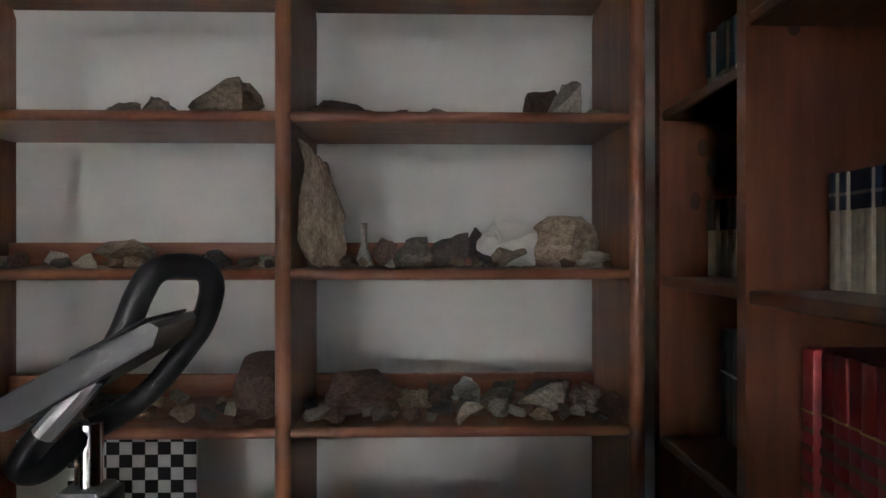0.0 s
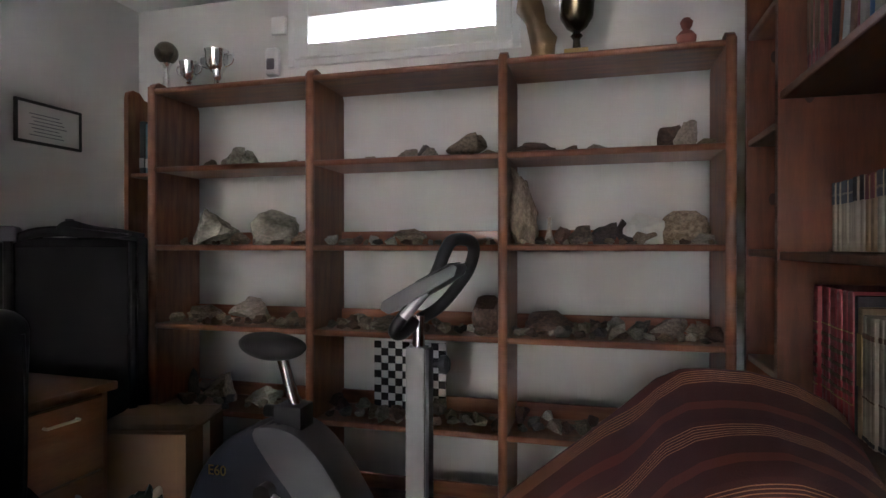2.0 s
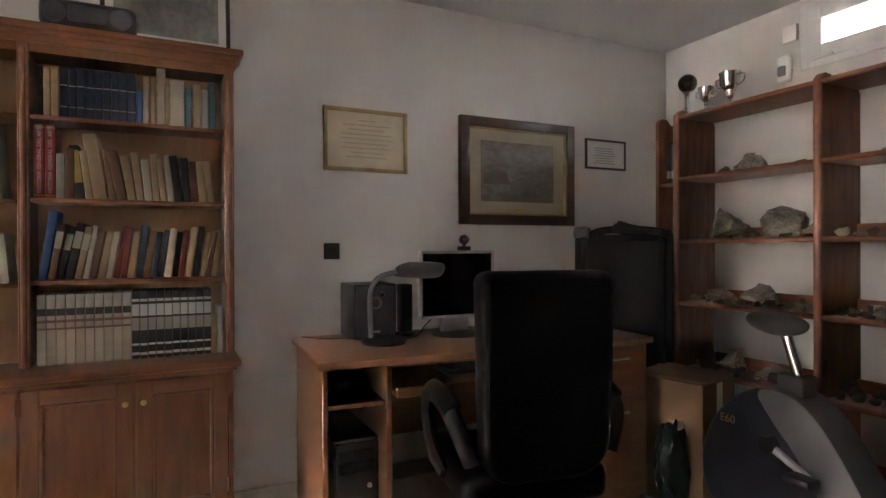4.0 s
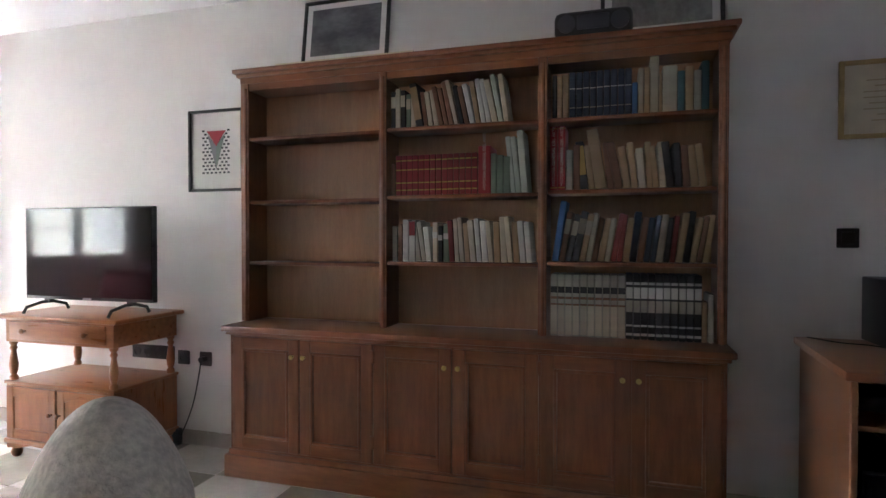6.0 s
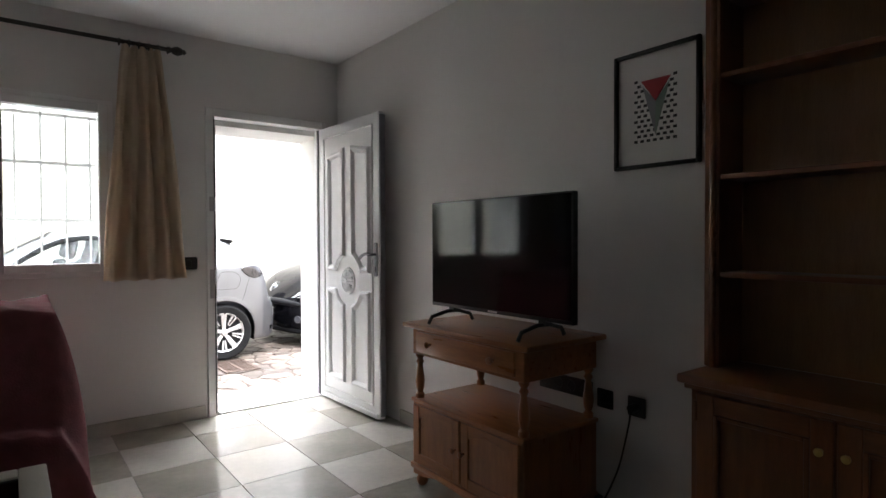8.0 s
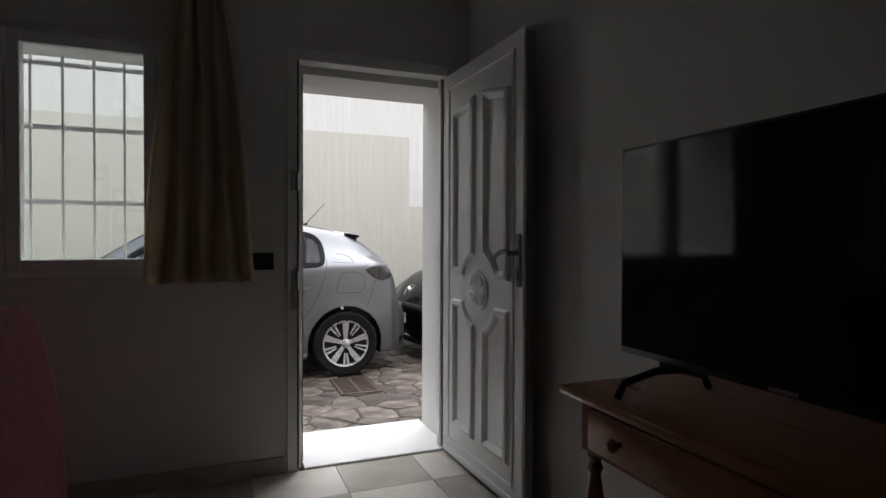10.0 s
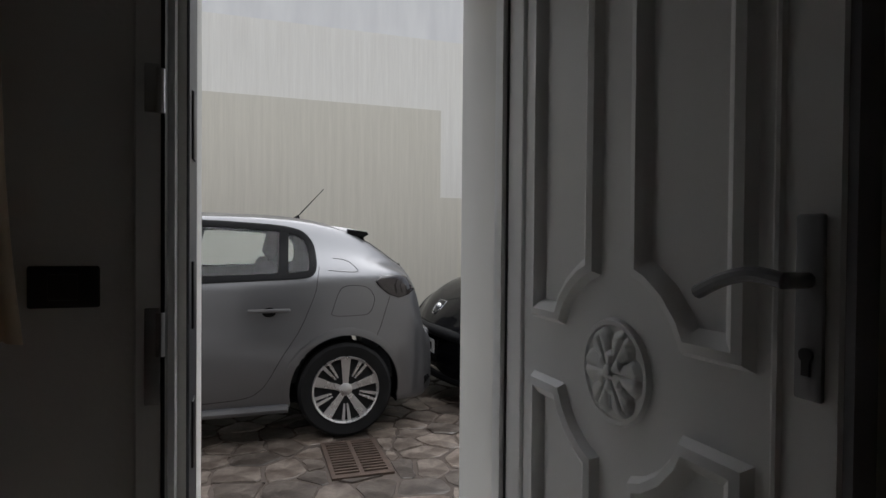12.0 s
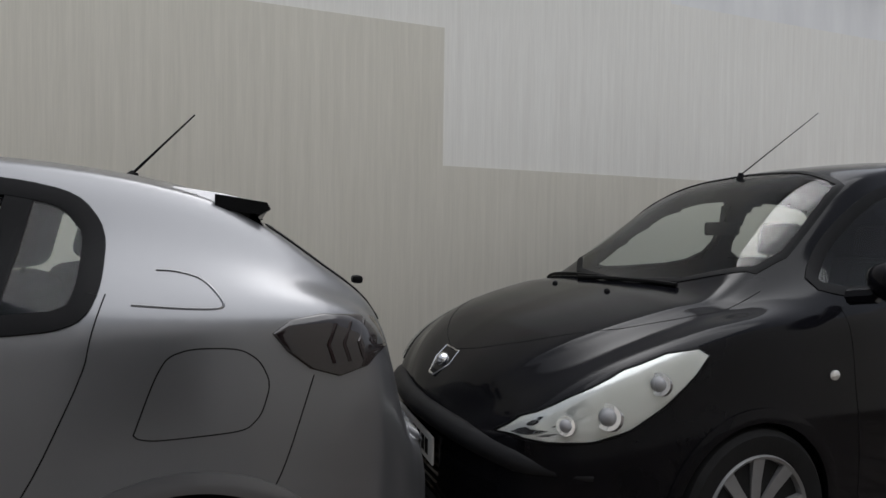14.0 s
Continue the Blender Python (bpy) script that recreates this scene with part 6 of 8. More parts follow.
part("button", tube(bm_new(), [(0.215, 0.05, 0.22), (0.224, 0.05, 0.22)], 0.010, 12), SILVER_PLASTIC, pc)
pr = thing("wicker_tray", pose(-1.12, 0.02, 0.643), "dark oval tray on the pedestal shelf", "tray")
part("bowl", lathe(bm_new(), [(0.07, 0), (0.095, 0.03), (0.10, 0.06), (0.093, 0.06), (0.065, 0.012), (0.001, 0.012)], n=24), DARK_BROWN, pr)

mon = thing("monitor", pose(-1.25, 0.64, DZT), "flat computer monitor with a silver bezel", "monitor")
part("bezel", yframe(bm_new(), -0.207, 0.207, 0.085, 0.418, 0.014, -0.012, 0.022), SILVER_PLASTIC, mon)
part("back", box(bm_new(), -0.05, -0.002, -0.19, 0.19, 0.10, 0.40, 0.02, 2), SILVER_PLASTIC, mon)
part("screen", box(bm_new(), 0.0, 0.014, -0.194, 0.194, 0.098, 0.405), DARK_GLASS, mon)
part("neck", box(bm_new(), -0.05, -0.01, -0.075, 0.075, 0.008, 0.2, 0.008), SILVER_PLASTIC, mon)
part("foot", lathe(bm_new(), [(0.13, 0), (0.13, 0.006), (0.10, 0.014), (0.001, 0.016)], (0, 0, 0), 28), DARK_GREY, mon)
part("cable", tube(bm_new(), smooth_path([(-0.03, -0.06, 0.14), (-0.03, -0.16, 0.05), (0.0, -0.22, 0.006), (0.03, -0.30, 0.004)], 5), 0.003, 6), BLACK_PLASTIC, mon)
wc = thing("webcam", pose(-1.245, 0.68, DZT + 0.418), "small black webcam on the monitor", "webcam")
part("clip", box(bm_new(), -0.02, 0.02, -0.03, 0.03, 0, 0.022, 0.005), BLACK_PLASTIC, wc)
b = bm_new()
bmesh.ops.create_uvsphere(b, u_segments=16, v_segments=10, radius=0.026, matrix=Matrix.Translation((0, 0, 0.055)))
cyl(b, (0, 0, 0.018), (0, 0, 0.035), 0.009, n=10)
part("eye", b, BLACK_PLASTIC, wc)
part("lens", lathe(bm_new(), [(0.016, 0.022), (0.016, 0.028), (0.001, 0.030)], (0, 0, 0.055), 14, "x"), CHROME, wc)

sub = thing("subwoofer", pose(-1.37, 0.215, DZT), "black speaker box with a silver-edged front", "speaker")
part("cabinet", box(bm_new(), -0.12, 0.11, -0.105, 0.105, 0.006, 0.262, 0.006), BLACK_PLASTIC, sub)
part("grille", box(bm_new(), 0.11, 0.118, -0.095, 0.095, 0.02, 0.25, 0.006), DARK_GREY, sub)
part("port", lathe(bm_new(), [(0.03, 0.118), (0.03, 0.121), (0.022, 0.121), (0.02, 0.112), (0.001, 0.112)], (0, 0, 0.175), 20, "x"), GREY_PLASTIC, sub)
for y in (-0.03, 0.03):
    part("dial", lathe(bm_new(), [(0.014, 0.118), (0.014, 0.126), (0.010, 0.128), (0.001, 0.128)], (0, y, 0.215), 14, "x"), CHROME, sub)
part("maker_plate", box(bm_new(), 0.118, 0.120, -0.02, 0.02, 0.035, 0.045), SILVER_PLASTIC, sub)
spk = thing("satellite_speaker", pose(-1.33, 0.39, DZT), "slim black satellite speaker on the desk", "speaker")
part("column", box(bm_new(), -0.035, 0.035, -0.03, 0.03, 0.02, 0.255, 0.008), BLACK_PLASTIC, spk)
part("foot", lathe(bm_new(), [(0.05, 0), (0.05, 0.012), (0.03, 0.02), (0.001, 0.02)], n=20), BLACK_PLASTIC, spk)

lamp = thing("desk_lamp", pose(-1.16, 0.22, DZT), "grey desk lamp with a bent arm and long dark head", "lamp")
part("base", lathe(bm_new(), [(0.10, 0), (0.105, 0.012), (0.095, 0.024), (0.04, 0.034), (0.001, 0.036)], n=28), BLACK_PLASTIC, lamp)
part("arm", tube(bm_new(), smooth_path([(0, -0.06, 0.02), (0, -0.065, 0.15), (0, -0.06, 0.245), (0, -0.02, 0.30), (0, 0.06, 0.322), (0, 0.10, 0.327)], 6), 0.012, 10), GREY_PLASTIC, lamp)
b = bm_new()
tube(b, smooth_path([(0, 0.06, 0.325), (0, 0.12, 0.330), (0, 0.22, 0.327), (0, 0.30, 0.324)], 4), [0.03, 0.036, 0.042, 0.047, 0.05, 0.05, 0.052, 0.052, 0.052, 0.05, 0.048, 0.044, 0.03], 14, 0.42)
part("head", b, DARK_GREY, lamp)
bm = tube(bm_new(), smooth_path([(-0.06, -0.05, 0.004), (-0.18, -0.12, 0.004), (-0.22, -0.22, 0.004), (-0.33, -0.30, 0.004)], 5), 0.003, 6)
part("cord", bm, BLACK_PLASTIC, lamp)

# ---------------- office chair ----------------
ch = thing("office_chair", pose(-0.15, 0.38, 0, 0, 0, 80), "black leather high-backed office chair", "chair")
# local: y forward (towards the desk), x to the right
def chair_outline(hw, z0, z1, low, high):
    """Rounded upright outline, fuller at the shoulders."""
    pts = []
    for cx, cz, r, a0 in ((hw - low - 0.012, z0 + low, low, -90), (hw - high, z1 - high, high, 0), (high - hw, z1 - high, high, 90), (low - hw + 0.012, z0 + low, low, 180)):
        pts += [(cx + r * math.cos(radians(a0 + 15 * k)), cz + r * math.sin(radians(a0 + 15 * k))) for k in range(7)]
    return pts


bm = prism(bm_new(), chair_outline(0.222, 0.535, 1.182, 0.11, 0.04), "y", -0.05, 0.05)
bmesh.ops.bevel(bm, geom=[e for e in bm.edges if abs(e.verts[0].co.y - e.verts[1].co.y) < 1e-5], offset=0.028, segments=4, affect="EDGES", profile=0.5)
for v in bm.verts:
    t = (v.co.z - 0.535) / 0.647
    v.co.y += 0.05 * (t - 0.5) ** 2 * 2 - 0.02 * t
part("backrest", bm, LEATHER, ch)
for sx in (-1, 1):
    part("seam", tube(bm_new(), smooth_path([(sx * 0.196, -0.046, 0.68), (sx * 0.200, -0.052, 0.86), (sx * 0.200, -0.056, 1.02), (sx * 0.198, -0.052, 1.14)], 4), 0.003, 6), LEATHER, ch)
for k, z in enumerate((0.72, 0.90, 1.06)):
    part("padded_rib", box(bm_new(), -0.19, 0.19, 0.045, 0.075, z - 0.075, z + 0.075, 0.025, 3), LEATHER, ch)
part("seat", box(bm_new(), -0.25, 0.25, 0.03, 0.52, 0.43, 0.55, 0.04, 4), LEATHER, ch)
for s in (-1, 1):
    pts = smooth_path([(s * 0.23, 0.02, 0.60), (s * 0.275, 0.05, 0.72), (s * 0.285, 0.15, 0.765), (s * 0.285, 0.30, 0.755), (s * 0.28, 0.37, 0.68), (s * 0.27, 0.33, 0.56), (s * 0.25, 0.24, 0.49)], 5)
    part("armrest", tube(bm_new(), pts, 0.024, 10, 1.3), TREAD_BLACK, ch)
    part("arm_pad", tube(bm_new(), smooth_path([(s * 0.28, 0.06, 0.755), (s * 0.285, 0.16, 0.785), (s * 0.285, 0.30, 0.775), (s * 0.28, 0.355, 0.735)], 4), 0.032, 10, 0.6), LEATHER, ch)
part("gas_lift", cyl(bm_new(), (0, 0.24, 0.12), (0, 0.24, 0.43), 0.026, 0.03, 14), CHROME, ch)
part("mechanism", box(bm_new(), -0.09, 0.09, 0.08, 0.36, 0.395, 0.435, 0.01), BLACK_PLASTIC, ch)
for k in range(5):
    a = 2 * math.pi * k / 5 + 0.3
    ex, ey = 0.29 * math.cos(a), 0.24 + 0.29 * math.sin(a)
    part("star_leg", tube(bm_new(), [(0, 0.24, 0.115), (ex * 0.5, 0.24 + (ey - 0.24) * 0.5, 0.095), (ex, ey, 0.075)], [0.03, 0.025, 0.018], 8), BLACK_PLASTIC, ch)
    part("castor", cyl(bm_new(), (ex - 0.02 * math.sin(a), ey + 0.02 * math.cos(a), 0.028), (ex + 0.02 * math.sin(a), ey - 0.02 * math.cos(a), 0.028), 0.028, n=14), BLACK_PLASTIC, ch)

# ---------------- folded treadmill ----------------
def soften_outline(poly, times=2):
    for _ in range(times):
        out, n = [], len(poly)
        for i in range(n):
            (x0, y0), (x1, y1) = poly[i], poly[(i + 1) % n]
            out += [(0.75 * x0 + 0.25 * x1, 0.75 * y0 + 0.25 * y1), (0.25 * x0 + 0.75 * x1, 0.25 * y0 + 0.75 * y1)]
        poly = out
    return poly


tm = thing("treadmill", pose(-1.205, 1.695, 0, 0, 0, 43), "dark folded treadmill standing upright in the corner", "treadmill")
TREAD_GREY = mat("charcoal_treadmill_belt", (0.012, 0.011, 0.011), 0.7, 0, 0.2, 10, 0.15, 120)
TREAD_GREY.node_tree.nodes["Principled BSDF"].inputs["Specular IOR Level"].default_value = 0.2
part("deck", box(bm_new(), -0.225, 0.225, -0.05, 0.05, 0.10, 1.325, 0.012), TREAD_BLACK, tm)
part("belt", box(bm_new(), -0.195, 0.195, -0.058, -0.049, 0.16, 1.29, 0.003, 1), TREAD_GREY, tm)
for x in (-0.245, 0.245):
    part("side_rail", box(bm_new(), x - 0.022, x + 0.022, -0.065, 0.065, 0.08, 1.33, 0.012, 3), TREAD_BLACK, tm)
    part("upright_post", tube(bm_new(), [(x * 0.86, -0.075, 0.10), (x * 0.86, -0.075, 1.31)], 0.017, 10), TREAD_BLACK, tm)
part("end_cap", box(bm_new(), -0.275, -0.185, -0.07, 0.07, 1.30, 1.37, 0.016, 3), DARK_GREY, tm)
part("crossbar", tube(bm_new(), smooth_path([(-0.20, -0.03, 1.315), (-0.12, -0.045, 1.345), (0.0, -0.05, 1.352), (0.14, -0.05, 1.345), (0.25, -0.03, 1.325)], 5), 0.022, 10), TREAD_BLACK, tm)
bm = prism(bm_new(), soften_outline([(-0.06, 1.345), (-0.05, 1.385), (0.0, 1.398), (0.05, 1.378), (0.15, 1.362), (0.21, 1.35), (0.20, 1.325), (-0.03, 1.325)]), "y", -0.09, 0.07)
bmesh.ops.bevel(bm, geom=[e for e in bm.edges if abs(e.verts[0].co.y - e.verts[1].co.y) < 1e-5], offset=0.012, segments=2, affect="EDGES", profile=0.5)
part("console", bm, TREAD_BLACK, tm)
part("console_button", box(bm_new(), -0.03, 0.0, -0.05, 0.0, 1.388, 1.402, 0.005), DARK_GREY, tm)
part("base", box(bm_new(), -0.27, 0.27, -0.15, 0.13, 0, 0.10, 0.015), TREAD_BLACK, tm)

# ---------------- cardboard box, bag ----------------
cb = thing("cardboard_box", pose(-0.80, 1.69, 0, 0, 0, 14), "worn brown cardboard box with folded flaps", "box")
part("body", box(bm_new(), -0.20, 0.20, -0.17, 0.17, 0, 0.605, 0.006), CARD, cb)
for s in (-1, 1):
    bm = box(bm_new(), -0.19, 0.19, -0.085, 0.085, -0.002, 0.002)
    bmesh.ops.rotate(bm, verts=list(bm.verts), cent=(0, -0.085 * s * -1, 0), matrix=Matrix.Rotation(radians(7 * s), 3, "X"))
    bmesh.ops.translate(bm, verts=list(bm.verts), vec=(0.004 * s, s * 0.085, 0.617))
    part("flap", bm, CARD, cb)
part("tape", box(bm_new(), 0.1995, 0.2012, -0.03, 0.03, 0.36, 0.595), PAPER, cb)
BAG = mat("dark_green_plastic_bag", (0.02, 0.035, 0.028), 0.3, 0, 0.4, 12, 0.5, 25)
bm = bm_new()
bmesh.ops.create_icosphere(bm, subdivisions=4, radius=1)
for v in bm.verts:
    p = v.co * (1 + 0.25 * noise.noise(v.co * 3))
    v.co = (p.x * 0.08, p.y * 0.09, max(0, 0.19 + p.z * 0.21))
bag = thing("plastic_bag", pose(-0.70, 1.53, 0), "crumpled dark plastic bag with a pale cushion", "bag")
part("sack", bm, BAG, bag)
bm = bm_new()
bmesh.ops.create_icosphere(bm, subdivisions=3, radius=1)
for v in bm.verts:
    v.co = (v.co.x * 0.03 + 0.015 + 0.03 * v.co.z, v.co.y * 0.055 + 0.02 + 0.05 * v.co.z, v.co.z * 0.12 + 0.33)
part("cushion", bm, mat("dull_cream_cloth", (0.40, 0.33, 0.23), 0.9, 0, 0.2, 9, 0.3), bag)

# ---------------- exercise bike ----------------
BIKE_BLUE = mat("dark_blue_grey_shell", (0.035, 0.04, 0.055), 0.4, 0, 0.15, 6, 0.04)
SADDLE = mat("grey_saddle_vinyl", (0.095, 0.09, 0.086), 0.4, 0, 0.3, 10, 0.1, 90)
BIKE_GREY = mat("mid_grey_shell", (0.15, 0.15, 0.158), 0.4, 0, 0.1, 6, 0.04)
bike = thing("exercise_bike", pose(0, 1.63, 0), "grey exercise bike with black saddle and looped handlebar", "exercise bike")
shell = [(-0.56, 0.22), (-0.55, 0.36), (-0.49, 0.50), (-0.39, 0.61), (-0.27, 0.67), (-0.14, 0.675), (-0.03, 0.60), (0.07, 0.46), (0.17, 0.29), (0.25, 0.10), (0.10, 0.07), (-0.40, 0.07), (-0.52, 0.12)]


bm = prism(bm_new(), soften_outline(shell), "y", -0.085, 0.085)
bmesh.ops.bevel(bm, geom=[e for e in bm.edges if abs(e.verts[0].co.y - e.verts[1].co.y) < 1e-5], offset=0.022, segments=3, affect="EDGES", profile=0.5)
part("flywheel_housing", bm, BIKE_BLUE, bike)
band = [(-0.30, 0.665), (-0.14, 0.678), (-0.03, 0.605), (0.07, 0.465), (0.17, 0.295), (0.25, 0.105), (0.08, 0.09), (0.00, 0.25), (-0.10, 0.42), (-0.21, 0.54)]
bm = prism(bm_new(), soften_outline(band), "y", -0.094, 0.094)
bmesh.ops.bevel(bm, geom=[e for e in bm.edges if abs(e.verts[0].co.y - e.verts[1].co.y) < 1e-5], offset=0.014, segments=2, affect="EDGES", profile=0.5)
part("housing_band", bm, BIKE_GREY, bike)
txt = bpy.data.curves.new("model_number", "FONT")
txt.body, txt.size, txt.extrude = "E60", 0.05, 0.001
tx = new("model_number", bpy.data.objects.new("tmp", txt).to_mesh().copy())
tx.data.materials.append(BRASS)
tx.parent = bike
tx.matrix_basis = pose(-0.45, -0.0865, 0.485, 90, 0, 0)
part("seat_tube", box(bm_new(), -0.215, -0.105, -0.05, 0.05, 0.64, 0.735, 0.012), DARK_GREY, bike)
part("seat_post", tube(bm_new(), [(-0.145, 0, 0.70), (-0.205, 0, 0.895)], 0.021, 14), CHROME, bike)
part("adjusting_knob", tube(bm_new(), [(-0.21, -0.0, 0.70), (-0.27, -0.0, 0.70)], 0.022, 12), BLACK_PLASTIC, bike)
bm = bm_new()
bmesh.ops.create_uvsphere(bm, u_segments=28, v_segments=16, radius=1)
for v in bm.verts:
    x, y, z = v.co
    w = 0.125 - 0.05 * (x + 1) / 2 - 0.04 * max(0, x)
    v.co = (-0.235 + x * 0.125, y * w, 0.932 + z * (0.046 if z > 0 else 0.048) + 0.012 * x * x - 0.01 * x)
part("saddle", bm, SADDLE, bike)
POST_GREY = mat("matt_grey_post", (0.27, 0.268, 0.265), 0.55, 0, 0.12, 9, 0.05)
part("console_post", box(bm_new(), 0.268, 0.335, -0.032, 0.032, 0.06, 0.957, 0.006), POST_GREY, bike)
part("post_edge", box(bm_new(), 0.335, 0.349, -0.028, 0.028, 0.06, 0.952, 0.004), DARK_GREY, bike)
part("neck", cyl(bm_new(), (0.305, 0, 0.94), (0.305, 0, 1.06), 0.021, n=16), CHROME, bike)
part("tension_knob", lathe(bm_new(), [(0.012, 0), (0.012, 0.02), (0.03, 0.025), (0.032, 0.045), (0.02, 0.055), (0.001, 0.056)], (0.356, 0, 0.90), 14, "x"), BLACK_PLASTIC, bike)
bm = prism(bm_new(), [(0.20, 1.085), (0.205, 1.11), (0.30, 1.165), (0.445, 1.235), (0.46, 1.225), (0.45, 1.195), (0.32, 1.12), (0.23, 1.07)], "y", -0.09, 0.09)
bmesh.ops.bevel(bm, geom=list(bm.edges), offset=0.006, segments=2, affect="EDGES", profile=0.5)
part("console", bm, BIKE_GREY, bike)
bm = box(bm_new(), 0.0, 0.13, -0.075, 0.075, 0.0, 0.006, 0.004)
bmesh.ops.rotate(bm, verts=list(bm.verts), cent=(0, 0, 0), matrix=Matrix.Rotation(radians(-28), 3, "Y"))
bmesh.ops.translate(bm, verts=list(bm.verts), vec=(0.318, 0, 1.172))
part("book_rest", bm, DARK_GREY, bike)
bar = smooth_path([(0.302, 0.0, 1.045), (0.265, -0.05, 1.005), (0.243, -0.065, 1.012), (0.262, -0.06, 1.05), (0.315, -0.05, 1.115), (0.375, -0.045, 1.195), (0.405, -0.04, 1.27), (0.425, -0.03, 1.306), (0.450, 0.01, 1.314), (0.475, 0.045, 1.303), (0.480, 0.06, 1.27), (0.462, 0.068, 1.215), (0.437, 0.07, 1.176), (0.385, 0.07, 1.11), (0.341, 0.065, 1.07), (0.302, 0.02, 1.045)], 5)
part("handlebar", tube(bm_new(), bar, 0.021, 12), BLACK_PLASTIC, bike)
part("pulse_grip", tube(bm_new(), [p + Vector((0.004, -0.008, 0.0)) for p in bar[16:23]], 0.0175, 10), SILVER_PLASTIC, bike)
for s in (-1, 1):
    part("crank_arm", tube(bm_new(), [(-0.21, s * 0.105, 0.45), (-0.21 + s * -0.165, s * 0.115, 0.45 + s * 0.075)], [0.017, 0.014], 8), STEEL, bike)
    part("pedal", box(bm_new(), -0.21 + s * -0.165 - 0.05, -0.21 + s * -0.165 + 0.05, s * 0.16 - 0.04, s * 0.16 + 0.04, 0.437 + s * 0.075, 0.465 + s * 0.075, 0.008), BLACK_PLASTIC, bike)
part("crank_hub", tube(bm_new(), [(-0.21, -0.125, 0.45), (-0.21, 0.125, 0.45)], 0.034, 16), BLACK_PLASTIC, bike)
for x in (-0.42, 0.36):
    part("floor_bar", tube(bm_new(), [(x, -0.24, 0.035), (x, 0.24, 0.035)], 0.03, 10), BLACK_PLASTIC, bike)
part("frame_beam", box(bm_new(), -0.42, 0.36, -0.03, 0.03, 0.035, 0.085, 0.006), DARK_GREY, bike)

# ---------------- striped throw over an armchair ----------------
CLOTH = bpy.data.materials.new("maroon_striped_cloth")
CLOTH.use_nodes = True
_t = CLOTH.node_tree
_b = _t.nodes["Principled BSDF"]
_tc = _t.nodes.new("ShaderNodeTexCoord")
_sx = _t.nodes.new("ShaderNodeSeparateXYZ")
_t.links.new(_tc.outputs["UV"], _sx.inputs[0])
_m1 = _t.nodes.new("ShaderNodeMath")
_m1.operation = "MULTIPLY"
_m1.inputs[1].default_value = 6.5
_m2 = _t.nodes.new("ShaderNodeMath")
_m2.operation = "FRACT"
_t.links.new(_sx.outputs["Y"], _m1.inputs[0])
_t.links.new(_m1.outputs[0], _m2.inputs[0])
_r = _t.nodes.new("ShaderNodeValToRGB")
_r.color_ramp.interpolation = "CONSTANT"
_stops = [(0.0, (0.075, 0.020, 0.018))]
for k in range(6):
    _stops += [(0.06 + k * 0.042, (0.46, 0.20, 0.10)), (0.072 + k * 0.042, (0.082, 0.023, 0.019))]
_stops += [(0.36, (0.070, 0.019, 0.017)), (0.58, (0.135, 0.032, 0.023)), (0.72, (0.070, 0.019, 0.017))]
el = _r.color_ramp.elements
el[0].position, el[0].color = 0.0, rgba(_stops[0][1])
el[1].position, el[1].color = 0.999, rgba(_stops[0][1])
for p_, c_ in _stops[1:]:
    e_ = el.new(p_)
    e_.color = rgba(c_)
_t.links.new(_m2.outputs[0], _r.inputs[0])
_t.links.new(_r.outputs[0], _b.inputs["Base Color"])
_b.inputs["Roughness"].default_value = 0.95
_n = _t.nodes.new("ShaderNodeTexNoise")
_n.inputs["Scale"].default_value = 260
_bp = _t.nodes.new("ShaderNodeBump")
_bp.inputs["Strength"].default_value, _bp.inputs["Distance"].default_value = 0.5, 0.003
_t.links.new(_n.outputs[0], _bp.inputs["Height"])
_t.links.new(_bp.outputs[0], _b.inputs["Normal"])


def draped(name, x0, x1, y0, y1, height, material, label, category, n=60, low=0.03, keep=None, folds=1.0):
    """Cloth falling over a soft seat: a height field with a hem."""
    bm = bm_new()
    uv = bm.loops.layers.uv.new("UVMap")
    rows = []
    for j in range(n + 1):
        rows.append([])
        for i in range(n + 1):
            u, w = i / n, j / n
            x, y = x0 + (x1 - x0) * u, y0 + (y1 - y0) * w
            z = max(low, height(x, y)) + folds * 0.012 * noise.noise(Vector((x * 5, y * 5, 3))) + folds * 0.006 * noise.noise(Vector((x * 16, y * 14, 7)))
            rows[-1].append((bm.verts.new((x, y, z)), u * (x1 - x0), w * (y1 - y0)))
    for j in range(n):
        for i in range(n):
            q = (rows[j][i], rows[j][i + 1], rows[j + 1][i + 1], rows[j + 1][i])
            if keep and not keep(q[0][0].co.x, q[0][0].co.y):
                continue
            f = bm.faces.new([k[0] for k in q])
            for lp, k in zip(f.loops, q):
                lp[uv].uv = (k[1], k[2])
    me = bpy.data.meshes.new(name)
    bm.to_mesh(me)
    bm.free()
    me.materials.append(material)
    me.shade_smooth()
    ob = new(name, me)
    return tagged(ob, label, category)


RIDGE = ((0.48, 0.42), (0.56, 0.60), (0.69, 0.735), (0.80, 0.83), (0.92, 0.93), (1.00, 1.005), (1.05, 1.03), (1.11, 1.037), (1.18, 1.035), (1.26, 1.015), (1.32, 0.985), (1.37, 0.94))


